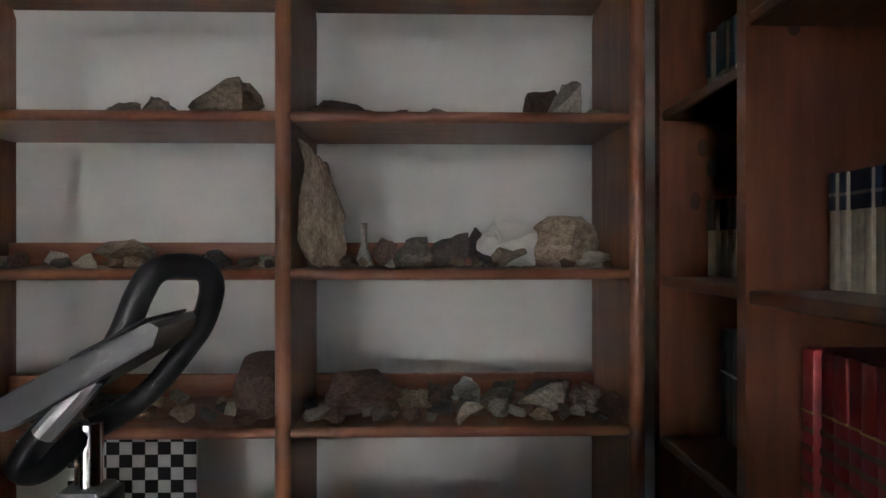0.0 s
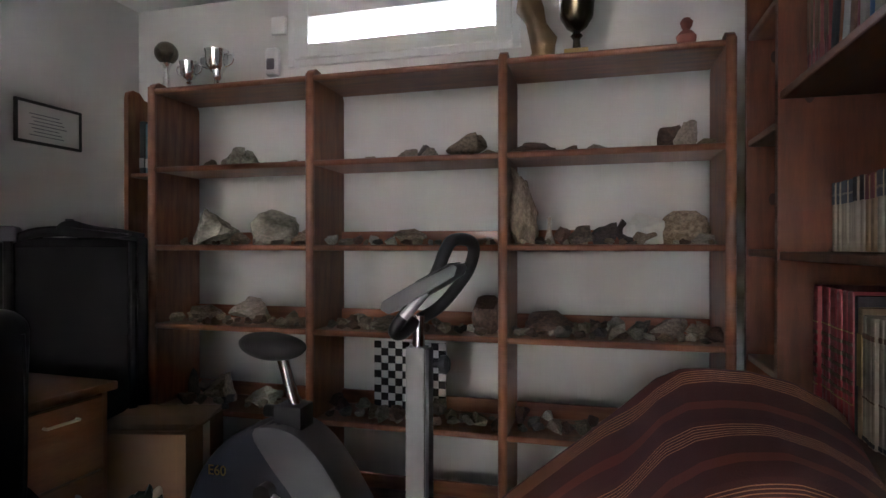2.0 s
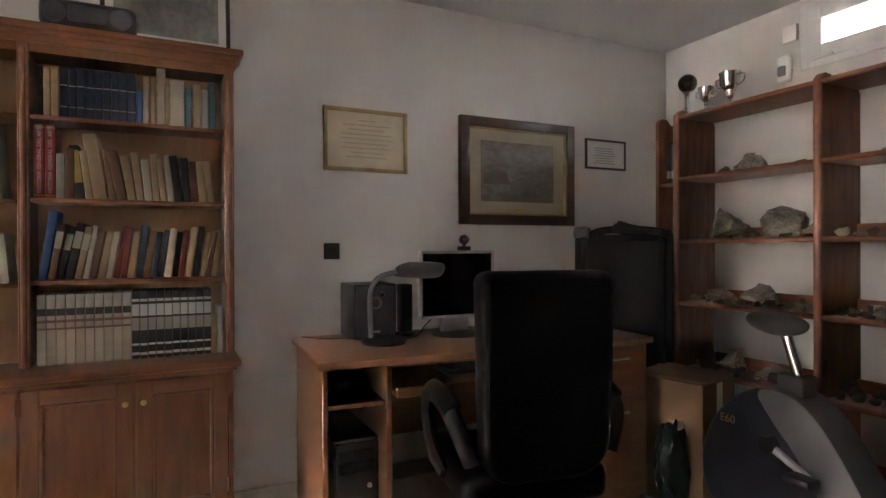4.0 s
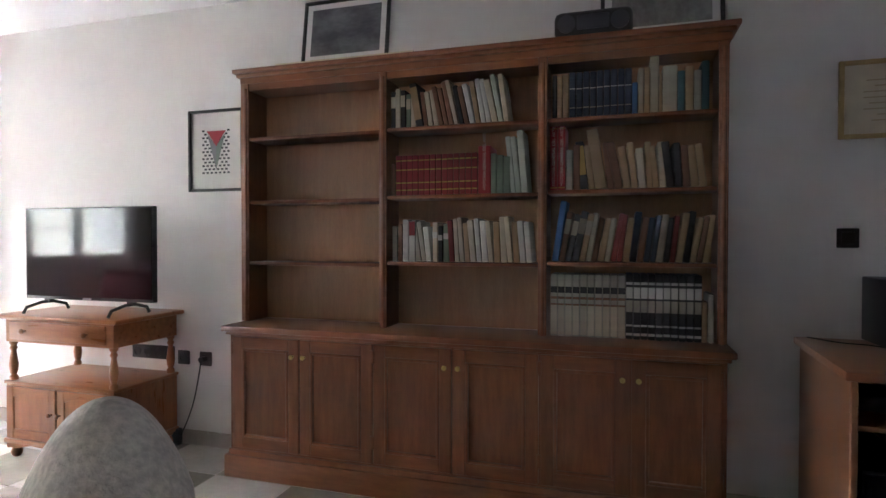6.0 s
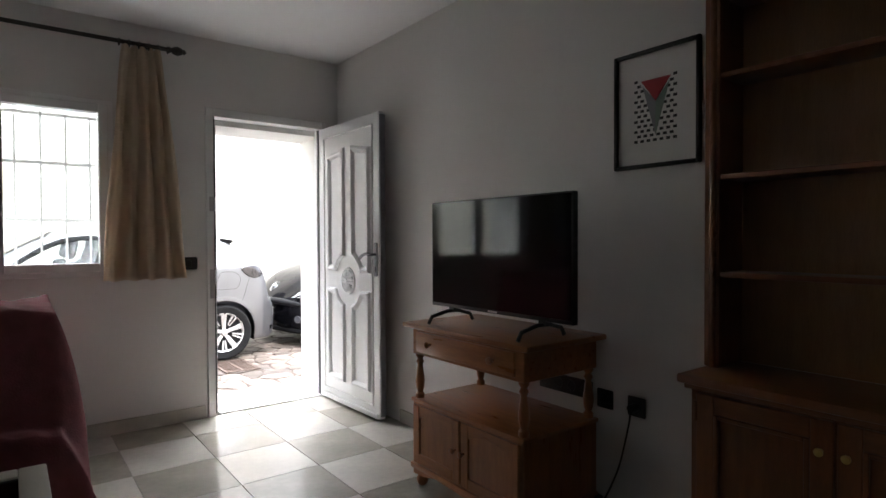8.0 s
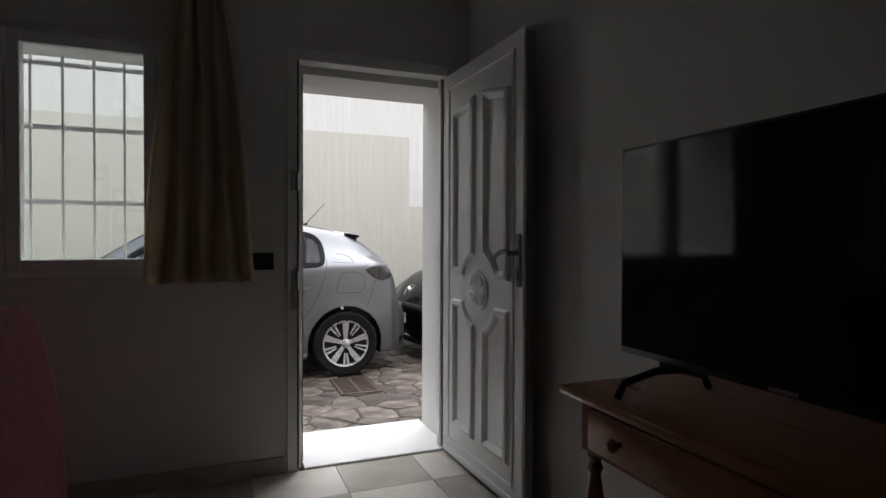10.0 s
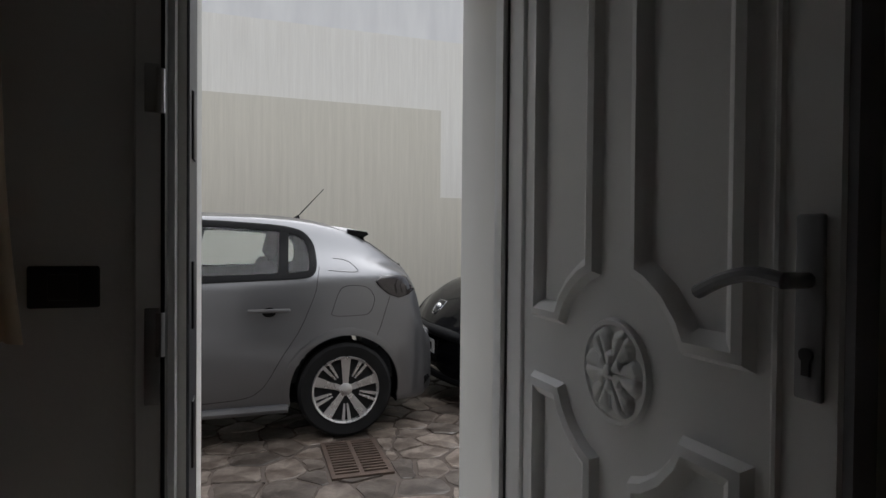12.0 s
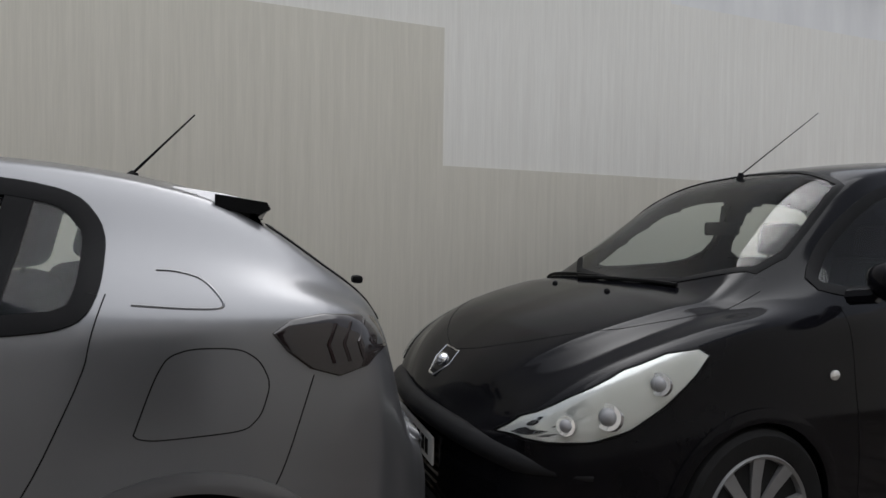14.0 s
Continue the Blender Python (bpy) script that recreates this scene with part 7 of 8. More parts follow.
def chair_height(x, y):
    """Height of the throw: one long slope to the side, a ridge across the back, a swell over the arm."""
    z = RIDGE[0][1]
    for (xa, za), (xb, zb) in zip(RIDGE, RIDGE[1:]):
        if x >= xa:
            t = min(1.0, (x - xa) / (xb - xa))
            z = za + (zb - za) * t
    d = 1.11 - y
    if d > 0:
        z -= 0.47 * d + 0.10 * d * d - 0.05 * math.exp(-((x - 1.20) / 0.17) ** 2 - ((y - 0.80) / 0.13) ** 2)
        z -= 0.020 * math.exp(-((x - 0.98 + 0.35 * d) / 0.06) ** 2)
    else:
        z -= 0.3 * -d + 7.0 * d * d
    return z


arm = draped("throw_blanket", 0.50, 1.352, 0.75, 1.38, chair_height, CLOTH, "maroon throw with orange stripes draped over an armchair", "blanket", 90, 0.36, None, 0.35)
ac = thing("armchair", pose(1.13, 0.98, 0), "low upholstered armchair hidden under the throw", "armchair")
part("seat", box(bm_new(), -0.45, 0.20, -0.33, 0.22, 0.06, 0.35, 0.05, 3), SEAT_CLOTH, ac)
part("backrest", box(bm_new(), -0.05, 0.19, 0.02, 0.16, 0.33, 0.93, 0.05, 3), SEAT_CLOTH, ac)
for x in (-0.40, 0.15):
    for y in (-0.28, 0.17):
        part("foot", cyl(bm_new(), (x, y, 0), (x, y, 0.08), 0.02, 0.025, 10), BLACK_PLASTIC, ac)
# ---------------- books ----------------
def cover(name, c, rough=0.6):
    return mat("book_" + name, c, rough, 0, 0.2, 10, 0.08, 80, rnd=0.12)


BK = {"red": cover("red", (0.23, 0.017, 0.022), 0.45), "crimson": cover("crimson", (0.29, 0.018, 0.023), 0.4), "navy": cover("navy", (0.022, 0.034, 0.062), 0.4), "tan": cover("tan", (0.36, 0.25, 0.14)), "cream": cover("cream", (0.44, 0.38, 0.28)),
      "white": cover("white", (0.52, 0.51, 0.47)), "black": cover("black", (0.02, 0.02, 0.022)), "green": cover("green", (0.16, 0.21, 0.15)), "brown": cover("brown", (0.17, 0.085, 0.045)), "blue": cover("blue", (0.05, 0.13, 0.30)),
      "grey": cover("grey", (0.33, 0.31, 0.255)), "orange": cover("orange", (0.40, 0.15, 0.05)), "pale": cover("pale", (0.38, 0.42, 0.35)), "maroon": cover("maroon", (0.17, 0.022, 0.022), 0.45), "gold": cover("gold", (0.42, 0.28, 0.07), 0.4), "teal": cover("teal", (0.06, 0.13, 0.16))}


def book(x, y, z, t, h, d, c, face=1, lean=0.0, bands=(), label=""):
    """A hardback standing with its spine towards +x (face 1) or -x; bands: (height from, to, colour)."""
    bm = bm_new()
    box(bm, -d, 0.0, -t / 2, t / 2, 0.0, h, min(0.006, t * 0.24), 2)
    bmesh.ops.delete(bm, geom=[f for f in bm.faces if f.calc_center_median().z > h - 1e-4 and abs(f.normal.z) > 0.9], context="FACES_ONLY")
    ob = new("book", mesh_of("book", bm, BK[c]))
    ob.matrix_world = pose(x, y, z, lean, 0, 0 if face > 0 else 180)
    tagged(ob, label or f"{c} hardback book standing on the shelf", "book", "books on the shelves")
    bm = bm_new()
    box(bm, -d + 0.003, -0.004, -t / 2 + 0.002, t / 2 - 0.002, 0.003, h - 0.004)
    part("page_block", bm, PAGES, ob)
    for a, b, k in bands:
        bm = bm_new()
        box(bm, -0.002, 0.0008, -t / 2 + 0.0012, t / 2 - 0.0012, a * h, b * h)
        part("spine_label", bm, BK[k], ob)
    return ob


def row(xf, y0, y1, z, face, specs, rng, jitter=0.012):
    """Books side by side from y0 towards y1; specs: (count, thickness, height, depth, colours, lean, bands)."""
    s = 1 if y1 > y0 else -1
    y = y0
    for n, t, h, d, cols, lean, bands in specs:
        for k in range(n):
            tt = t * rng.uniform(0.85, 1.2) if len(cols) > 1 else t
            hh = h * rng.uniform(0.86, 1.06) if len(cols) > 1 else h
            ln = lean + (rng.uniform(-2, 3) if lean else 0)
            if (y1 - (y + s * tt)) * s < 0:
                return
            shift = hh * math.sin(radians(abs(ln))) * 0.5
            book(xf - face * rng.uniform(0, jitter), y + s * tt / 2, z + tt / 2 * abs(math.sin(radians(ln))), tt, hh, d, rng.choice(cols), face, ln, bands)
            y += s * (tt / max(0.6, math.cos(radians(ln))) + 0.0012)


rb = random.Random(11)
MIX2 = ("black", "tan", "brown", "maroon", "brown", "cream", "navy", "tan", "tan", "black", "brown", "grey")
SX = BB - 0.012
DP = 0.15
label_c, label_w = ((0.55, 0.85, "cream"),), ((0.6, 0.75, "white"),)
gilt = ((0.12, 0.15, "gold"), (0.30, 0.33, "gold"), (0.62, 0.65, "gold"), (0.85, 0.88, "gold"))
# middle bay
row(SX, -1.93, -1.20, 1.784, 1, [(5, 0.026, 0.19, DP, ("green", "brown", "white", "black", "cream"), 0, label_c), (1, 0.035, 0.22, DP, ("black", "black"), 8, ((0.15, 0.9, "tan"),)), (3, 0.024, 0.19, DP, ("cream", "brown", "tan"), 9, ()), (6, 0.022, 0.21, DP, ("brown", "cream", "white", "black", "tan"), 13, ()), (4, 0.026, 0.205, DP, ("tan", "cream", "white"), 11, ()), (3, 0.028, 0.235, DP, ("pale", "cream", "grey"), 9, ())], rb)
row(SX, -1.925, -1.195, 1.448, 1, [(1, 0.02, 0.16, DP, ("brown",), 0, ()), (14, 0.029, 0.20, DP, ("red",), 0, gilt), (1, 0.062, 0.23, DP, ("crimson",), 0, ()), (3, 0.03, 0.20, DP, ("green", "pale", "green"), 0, ()), (3, 0.028, 0.30, DP, ("pale", "cream", "pale"), 6, ())], rb)
row(SX, -1.92, -1.20, 1.119, 1, [(2, 0.028, 0.19, DP, ("grey", "brown"), 0, ()), (1, 0.034, 0.21, DP, ("white",), 0, ()), (1, 0.034, 0.20, DP, ("white",), 0, ((0.65, 1.0, "red"),)), (3, 0.025, 0.20, DP, ("black", "grey", "white"), 6, ()), (3, 0.028, 0.20, DP, ("cream", "black", "green"), 0, label_w), (14, 0.027, 0.215, DP, ("cream", "white", "tan", "brown", "maroon", "cream"), 3, ())], rb)
# right bay
row(SX, -1.13, -0.44, 1.784, 1, [(1, 0.02, 0.20, DP, ("black",), 0, ()), (2, 0.024, 0.20, DP, ("maroon", "tan"), 0, ()), (9, 0.029, 0.205, DP, ("navy",), 0, ((0.62, 0.64, "white"), (0.2, 0.22, "grey"))), (1, 0.024, 0.14, DP, ("blue",), 0, ()), (1, 0.024, 0.20, DP, ("cream",), 0, ()), (1, 0.024, 0.20, DP, ("tan",), 0, ()), (1, 0.036, 0.25, DP, ("cream",), 0, ()), (1, 0.012, 0.17, DP, ("tan",), 0, ()), (1, 0.06, 0.20, DP, ("cream",), 0, ()), (6, 0.03, 0.20, DP, ("tan", "grey", "brown", "teal"), 0, ())], rb)
row(SX, -1.142, -0.44, 1.456, 1, [(2, 0.036, 0.295, DP, ("crimson",), 0, ((0.03, 0.05, "gold"), (0.95, 0.965, "gold"))), (2, 0.03, 0.20, DP, ("grey", "brown"), 0, ()), (1, 0.036, 0.22, DP, ("black",), 5, ((0.3, 0.9, "gold"),)), (1, 0.028, 0.20, DP, ("tan",), 7, ()), (1, 0.05, 0.27, DP, ("tan",), 8, ()), (4, 0.03, 0.215, DP, ("brown", "tan", "brown"), 8, ()), (12, 0.03, 0.20, DP, ("cream", "tan", "cream", "tan", "brown", "black"), 5, ())], rb)
row(SX, -1.13, -0.44, 1.128, 1, [(1, 0.03, 0.28, DP, ("blue",), -10, ()), (5, 0.027, 0.22, DP, ("tan", "brown", "black", "cream"), -10, label_c), (18, 0.026, 0.225, DP, MIX2, -9, ()), (2, 0.03, 0.29, DP, ("black", "navy"), -6, ())], rb)
row(SX, -1.135, -0.44, 0.786, 1, [(10, 0.032, 0.285, DP, ("grey",), 0, ((0.03, 0.50, "cream"), (0.50, 0.53, "brown"), (0.60, 0.64, "brown"), (0.70, 0.80, "black"))), (10, 0.030, 0.29, DP, ("black",), 0, ((0.06, 0.10, "white"), (0.20, 0.23, "white"), (0.42, 0.60, "grey"), (0.63, 0.80, "white"), (0.84, 0.88, "white"))), (2, 0.026, 0.20, DP, ("grey", "tan"), 0, ()), (1, 0.035, 0.245, DP, ("blue",), 0, ()), (3, 0.03, 0.245, DP, ("cream", "tan", "orange"), 0, ())], rb)
# lettered spines of the two red volumes
def spine_text(bk, words, size, x, z):
    cu = bpy.data.curves.new("spine_title", "FONT")
    cu.body, cu.size, cu.extrude = words, size, 0.0004
    tmp = bpy.data.objects.new("spine_title", cu)
    me = tmp.to_mesh().copy()
    bpy.data.objects.remove(tmp)
    me.materials.clear()
    me.materials.append(BK["white"])
    ob = new("spine_title", me)
    ob.parent = bk
    ob.matrix_basis = Matrix(((0, 0, 1, 0.0012), (0, -1, 0, x), (1, 0, 0, z), (0, 0, 0, 1)))


for bk in [o for o in bpy.data.objects if o.type == "MESH" and o.name.split(".")[0] == "book" and o.data.materials[0] == BK["crimson"] and abs(o.location.z - 1.456) < 0.01]:
    spine_text(bk, "HISTORIA GENERAL DEL ARTE", 0.0200, 0.007, 0.020)
# east bookcase
XS = EF + 0.10
row(XS + 0.03, 1.585, 0.72, 1.276, -1, [(7, 0.016, 0.185, 0.13, ("cream",), 0, ((0.68, 1.0, "navy"), (0.80, 0.83, "grey"))), (3, 0.020, 0.187, 0.13, ("cream",), 0, ((0.68, 1.0, "black"),)), (3, 0.017, 0.185, 0.13, ("tan",), 0, ((0.68, 1.0, "maroon"),)), (4, 0.019, 0.188, 0.13, ("cream",), 0, ((0.68, 1.0, "navy"), (0.78, 0.82, "grey"))), (2, 0.018, 0.185, 0.13, ("cream",), 0, ((0.68, 1.0, "maroon"),)), (1, 0.02, 0.185, 0.13, ("black",), 0, ()), (5, 0.021, 0.19, 0.13, ("tan",), 0, ((0.66, 1.0, "navy"),)), (16, 0.019, 0.186, 0.13, ("cream",), 0, ((0.66, 1.0, "navy"),))], rb)
row(EF + 0.085, 1.585, 0.72, 0.851, -1, [(8, 0.029, 0.335, 0.16, ("crimson",), 0, ((0.20, 0.21, "gold"), (0.26, 0.285, "brown"), (0.34, 0.37, "brown"), (0.43, 0.455, "brown"), (0.52, 0.55, "brown"), (0.61, 0.635, "brown"), (0.70, 0.71, "gold"))), (1, 0.018, 0.325, 0.16, ("black",), 0, ()), (1, 0.026, 0.30, 0.16, ("tan",), 0, ((0.4, 0.8, "gold"),)), (8, 0.017, 0.285, 0.16, ("cream",), 0, ((0.02, 0.05, "black"), (0.35, 0.36, "brown"), (0.82, 0.86, "brown"))), (3, 0.020, 0.282, 0.16, ("cream",), 0, ((0.02, 0.05, "black"), (0.30, 0.33, "maroon"), (0.7, 0.84, "tan"))), (15, 0.016, 0.285, 0.16, ("cream",), 0, ((0.02, 0.05, "black"), (0.40, 0.41, "brown"), (0.80, 0.84, "black"))), (6, 0.03, 0.30, 0.16, ("black",), 0, ((0.6, 0.9, "white"),))], rb)
row(EF + 0.06, 1.585, 0.72, 1.721, -1, [(9, 0.018, 0.30, 0.15, ("maroon",), 0, ((0.3, 0.8, "brown"),)), (1, 0.028, 0.28, 0.15, ("black",), -7, ()), (1, 0.04, 0.28, 0.15, ("orange",), -9, ()), (2, 0.03, 0.26, 0.15, ("brown", "white"), -8, ()), (10, 0.028, 0.25, 0.15, ("cream", "tan", "grey", "blue", "red"), -4, ())], rb)
row(XS, 1.925, 1.63, 1.282, -1, [(13, 0.019, 0.165, 0.13, ("cream",), 0, ((0.60, 1.0, "black"),))], rb)
row(XS, 1.925, 1.63, 1.647, -1, [(13, 0.019, 0.165, 0.13, ("cream",), 0, ((0.40, 1.0, "teal"),))], rb)
row(XS + 0.02, 1.925, 1.63, 0.932, -1, [(9, 0.03, 0.235, 0.13, ("black",), 0, ((0.60, 0.62, "white"),))], rb)
# narrow corner shelf
for k in range(3):
    ob = book(-1.20 + 0.032 * k, SF + 0.10, 1.632, 0.028, 0.25 - 0.015 * k, 0.16, ("black", "teal", "navy")[k], 1, 0, ((0.12, 0.3, "white"),))
    ob.matrix_world = pose(-1.195 + 0.034 * k, SF + 0.09, 1.632, 0, 0, -90)

# ---------------- on top of the bookcase ----------------
PRINT = mat("dark_wave_print", (0.20, 0.20, 0.21), 0.5, 0, 0.5, 3, 0.02, 20, (1, 1.5, 3), (0.055, 0.055, 0.06), fine=0.2)
PRINT2 = mat("pale_map_print", (0.36, 0.36, 0.33), 0.5, 0, 0.4, 5, 0.02, 24, (1, 1.4, 1.4), (0.20, 0.20, 0.19), fine=0.25)
BTZ = BT + 0.03


def leaning(yc, w, h, art, label, x=-1.50, lean=-8, frame_mat=BLACK_PLASTIC, z=BTZ):
    p = thing("framed_print", pose(x, yc, z, 0, lean, 0), label, "picture", "pictures on the bookcase")
    part("frame", yframe(bm_new(), -w / 2, w / 2, 0, h, 0.018, -0.012, 0.008), frame_mat, p)
    part("mount", box(bm_new(), -0.008, -0.002, -w / 2 + 0.015, w / 2 - 0.015, 0.015, h - 0.015), WHITE_PAPER, p)
    part("print", box(bm_new(), -0.002, 0.0005, -w / 2 + 0.05, w / 2 - 0.05, 0.05, h - 0.05), art, p)
    return p


bm = box(bm_new(), -0.07, 0.07, -0.42, 0.36, 0, 0.018, 0.003)
solid("flat_board", bm, PAPER, "flat pale board lying on the bookcase", "board", m=pose(-1.49, -2.16, BTZ))
leaning(-2.22, 0.50, 0.36, PRINT, "framed dark wave print leaning on the wall", z=BTZ + 0.018)
leaning(-0.66, 0.52, 0.38, PRINT2, "framed pale print leaning on the wall")
radio = thing("radio", pose(-1.46, -0.95, BTZ), "black portable radio on top of the bookcase", "radio")
part("body", box(bm_new(), -0.06, 0.06, -0.17, 0.17, 0.0, 0.115, 0.03, 4), BLACK_PLASTIC, radio)
part("front_panel", box(bm_new(), 0.055, 0.064, -0.07, 0.07, 0.025, 0.09, 0.008), DARK_GREY, radio)
for y in (-0.115, 0.115):
    part("speaker_grille", lathe(bm_new(), [(0.04, 0.055), (0.04, 0.064), (0.001, 0.066)], (0, y, 0.055), 20, "x"), DARK_GREY, radio)

# print beside the television
art = thing("picture", pose(WX, -3.09, 1.51), "framed print of a red and white pattern triangle", "picture", "pictures on the wall")
h, hw = 0.478, 0.19
part("frame", yframe(bm_new(), -hw, hw, 0, h, 0.016, 0.0, 0.022), BLACK_PLASTIC, art)
part("mount", box(bm_new(), 0.002, 0.008, -hw + 0.012, hw - 0.012, 0.012, h - 0.012), WHITE_PAPER, art)
RED_INK, GREEN_INK = mat("red_ink", (0.42, 0.04, 0.05), 0.7), mat("green_ink", (0.20, 0.25, 0.21), 0.7)
for j in range(13):
    for i in range(7):
        y, z = -0.098 + i * 0.029 + (0.0145 if j % 2 else 0), 0.105 + j * 0.0205
        if y + 0.018 > 0.105 or abs(y + 0.008) < 0.062 * max(0, (z - 0.14)) / 0.21 + 0.004 and z > 0.15:
            continue
        part("dash", box(bm_new(), 0.008, 0.0088, y, y + 0.0165, z, z + 0.011), BLACK_PLASTIC, art)
part("red_triangle", prism(bm_new(), [(-0.066, 0.355), (0.066, 0.355), (0.0, 0.265)], "x", 0.008, 0.0092), RED_INK, art)
part("pale_tail", prism(bm_new(), [(-0.06, 0.335), (0.0, 0.268), (0.0, 0.13)], "x", 0.008, 0.009), GREY_PLASTIC, art)
part("green_tail", prism(bm_new(), [(0.06, 0.335), (0.0, 0.13), (0.0, 0.268)], "x", 0.008, 0.009), GREEN_INK, art)

# sockets and cable
def socket(y, z, n, label):
    s = thing("wall_socket", pose(WX, y, z), label, "socket", "wall sockets")
    w = 0.078 * n / 2 + 0.003
    part("plate", box(bm_new(), 0, 0.010, -w, w, -0.042, 0.042, 0.005), DARK_BROWN, s)
    for k in range(n):
        yy = -w + 0.042 + k * 0.078
        part("insert", lathe(bm_new(), [(0.027, 0.010), (0.027, 0.013), (0.020, 0.013), (0.019, 0.006), (0.001, 0.006)], (0, yy, 0), 18, "x"), BLACK_PLASTIC, s)


socket(-3.56, 0.54, 4, "four-gang dark wall socket behind the cabinet")
socket(-3.333, 0.52, 1, "single dark wall socket")
socket(-3.175, 0.52, 1, "single dark wall socket with a plug")
cable = thing("power_cable", pose(WX + 0.02, -3.2, 0), "black power cable hanging from the socket", "cable")
part("plug", tube(bm_new(), [(-0.015, 0.025, 0.52), (0.03, 0.025, 0.52)], 0.018, 10), BLACK_PLASTIC, cable)
part("cord", tube(bm_new(), smooth_path([(0.03, 0.025, 0.515), (0.035, 0.02, 0.45), (0.02, -0.04, 0.25), (0.015, -0.12, 0.08), (0.03, -0.16, 0.02), (0.06, -0.13, 0.008)], 5), 0.004, 6), BLACK_PLASTIC, cable)
part("adapter", box(bm_new(), 0.0, 0.04, -0.20, -0.13, 0.0, 0.10, 0.008), BLACK_PLASTIC, cable)
sw = thing("light_switch", pose(-0.475, SY, 1.065), "dark switch on the wall by the door", "switch")
part("plate", box(bm_new(), -0.063, 0.063, 0, 0.010, -0.042, 0.042, 0.005), DARK_BROWN, sw)
part("rocker", box(bm_new(), -0.026, 0.026, 0.010, 0.016, -0.026, 0.026, 0.003), DARK_BROWN, sw)

# ---------------- curtain and rod ----------------
CURTAIN = mat("beige_curtain", (0.68, 0.56, 0.42), 0.9, 0, 0.08, 8, 0.25, 250)
_ct = CURTAIN.node_tree
_tl = _ct.nodes.new("ShaderNodeBsdfTranslucent")
_tl.inputs[0].default_value = (0.66, 0.55, 0.43, 1)
_mx = _ct.nodes.new("ShaderNodeMixShader")
_mx.inputs[0].default_value = 0.45
_ct.links.new(_ct.nodes["Principled BSDF"].outputs[0], _mx.inputs[1])
_ct.links.new(_tl.outputs[0], _mx.inputs[2])
_ct.links.new(_mx.outputs[0], _ct.nodes["Material Output"].inputs[0])
CY = SY + 0.10
rod = thing("curtain_rod", pose(0.55, CY, 2.445), "dark wooden curtain rod with turned finials", "curtain rod")
part("pole", cyl(bm_new(), (-0.92, 0, 0), (0.95, 0, 0), 0.013, n=12), DARK_BROWN, rod)
for s in (-1, 1):
    part("finial", lathe(bm_new(), [(0.013, 0), (0.022, 0.01), (0.014, 0.02), (0.026, 0.04), (0.03, 0.06), (0.02, 0.085), (0.012, 0.09), (0.018, 0.10), (0.001, 0.115)] if s > 0 else [(0.001, -0.115), (0.018, -0.10), (0.012, -0.09), (0.02, -0.085), (0.03, -0.06), (0.026, -0.04), (0.014, -0.02), (0.022, -0.01), (0.013, 0)], (s * 0.90, 0, 0), 14, "x"), DARK_BROWN, rod)
    part("bracket", tube(bm_new(), [(s * 0.78, -0.10, 0), (s * 0.78, 0, -0.012)], 0.010, 8), DARK_BROWN, rod)
for k in range(6):
    cx_ = -0.90 + k * 0.055
    part("ring", tube(bm_new(), [(cx_, 0.02 * math.cos(a), 0.02 * math.sin(a) - 0.005) for a in [2 * math.pi * i / 14 for i in range(15)]], 0.004, 6), DARK_BROWN, rod)


def curtain(x0t, x1t, x0b, x1b, label):
    bm = bm_new()
    nx, nz = 90, 40
    rows = []
    for j in range(nz + 1):
        w = j / nz
        z = 2.425 + (0.972 - 2.425) * w
        a, b = x0t + (x0b - x0t) * w ** 0.8, x1t + (x1b - x1t) * w ** 0.8
        rr = []
        for i in range(nx + 1):
            u = i / nx
            amp = 0.022 + 0.014 * w
            y = CY + amp * math.sin(u * 2 * math.pi * 4.5 + 0.8 * math.sin(3 * u + w)) + 0.008 * noise.noise(Vector((u * 6, w * 3, 1)))
            if w < 0.04:
                y = CY + (y - CY) * 0.8
            rr.append(bm.verts.new((a + (b - a) * u + 0.006 * math.sin(w * 9 + u * 14), y, z + 0.006 * math.sin(u * 28))))
        rows.append(rr)
    for p, q in zip(rows, rows[1:]):
        for i in range(nx):
            bm.faces.new([p[i], p[i + 1], q[i + 1], q[i]])
    ob = solid("curtain", bm, CURTAIN, label, "curtain", "curtains", angle=80)
    sm = ob.modifiers.new("thickness", "SOLIDIFY")
    sm.thickness = 0.003


curtain(-0.305, -0.10, -0.445, 0.03, "beige curtain gathered beside the window")
curtain(1.22, 1.44, 1.10, 1.50, "beige curtain gathered at the far end of the rod")

# ---------------- seating ----------------
PINK = mat("dusty_red_fleece", (0.26, 0.075, 0.085), 0.95, 0, 0.25, 14, 0.6, 140)
BEIGE = mat("beige_woven_throw", (0.78, 0.73, 0.65), 0.95, 0, 0.12, 10, 0.7, 110, fine=0.25)


def sofa_height(x, y):
    side = max(0, min(1, (x - 0.22) / 0.11))
    t = max(0.0, min(1.0, (-4.42 - y) / 0.20))
    base = 0.50 + 0.435 * (t * t * (3 - 2 * t))
    e = max(0, min(1, (y + 5.40) / 0.1)) * (1 if y < -4.34 else max(0.2, 1 - (y + 4.34) / 0.09))
    return base * (0.25 + 0.75 * side ** 0.45) * e if side > 0 else 0


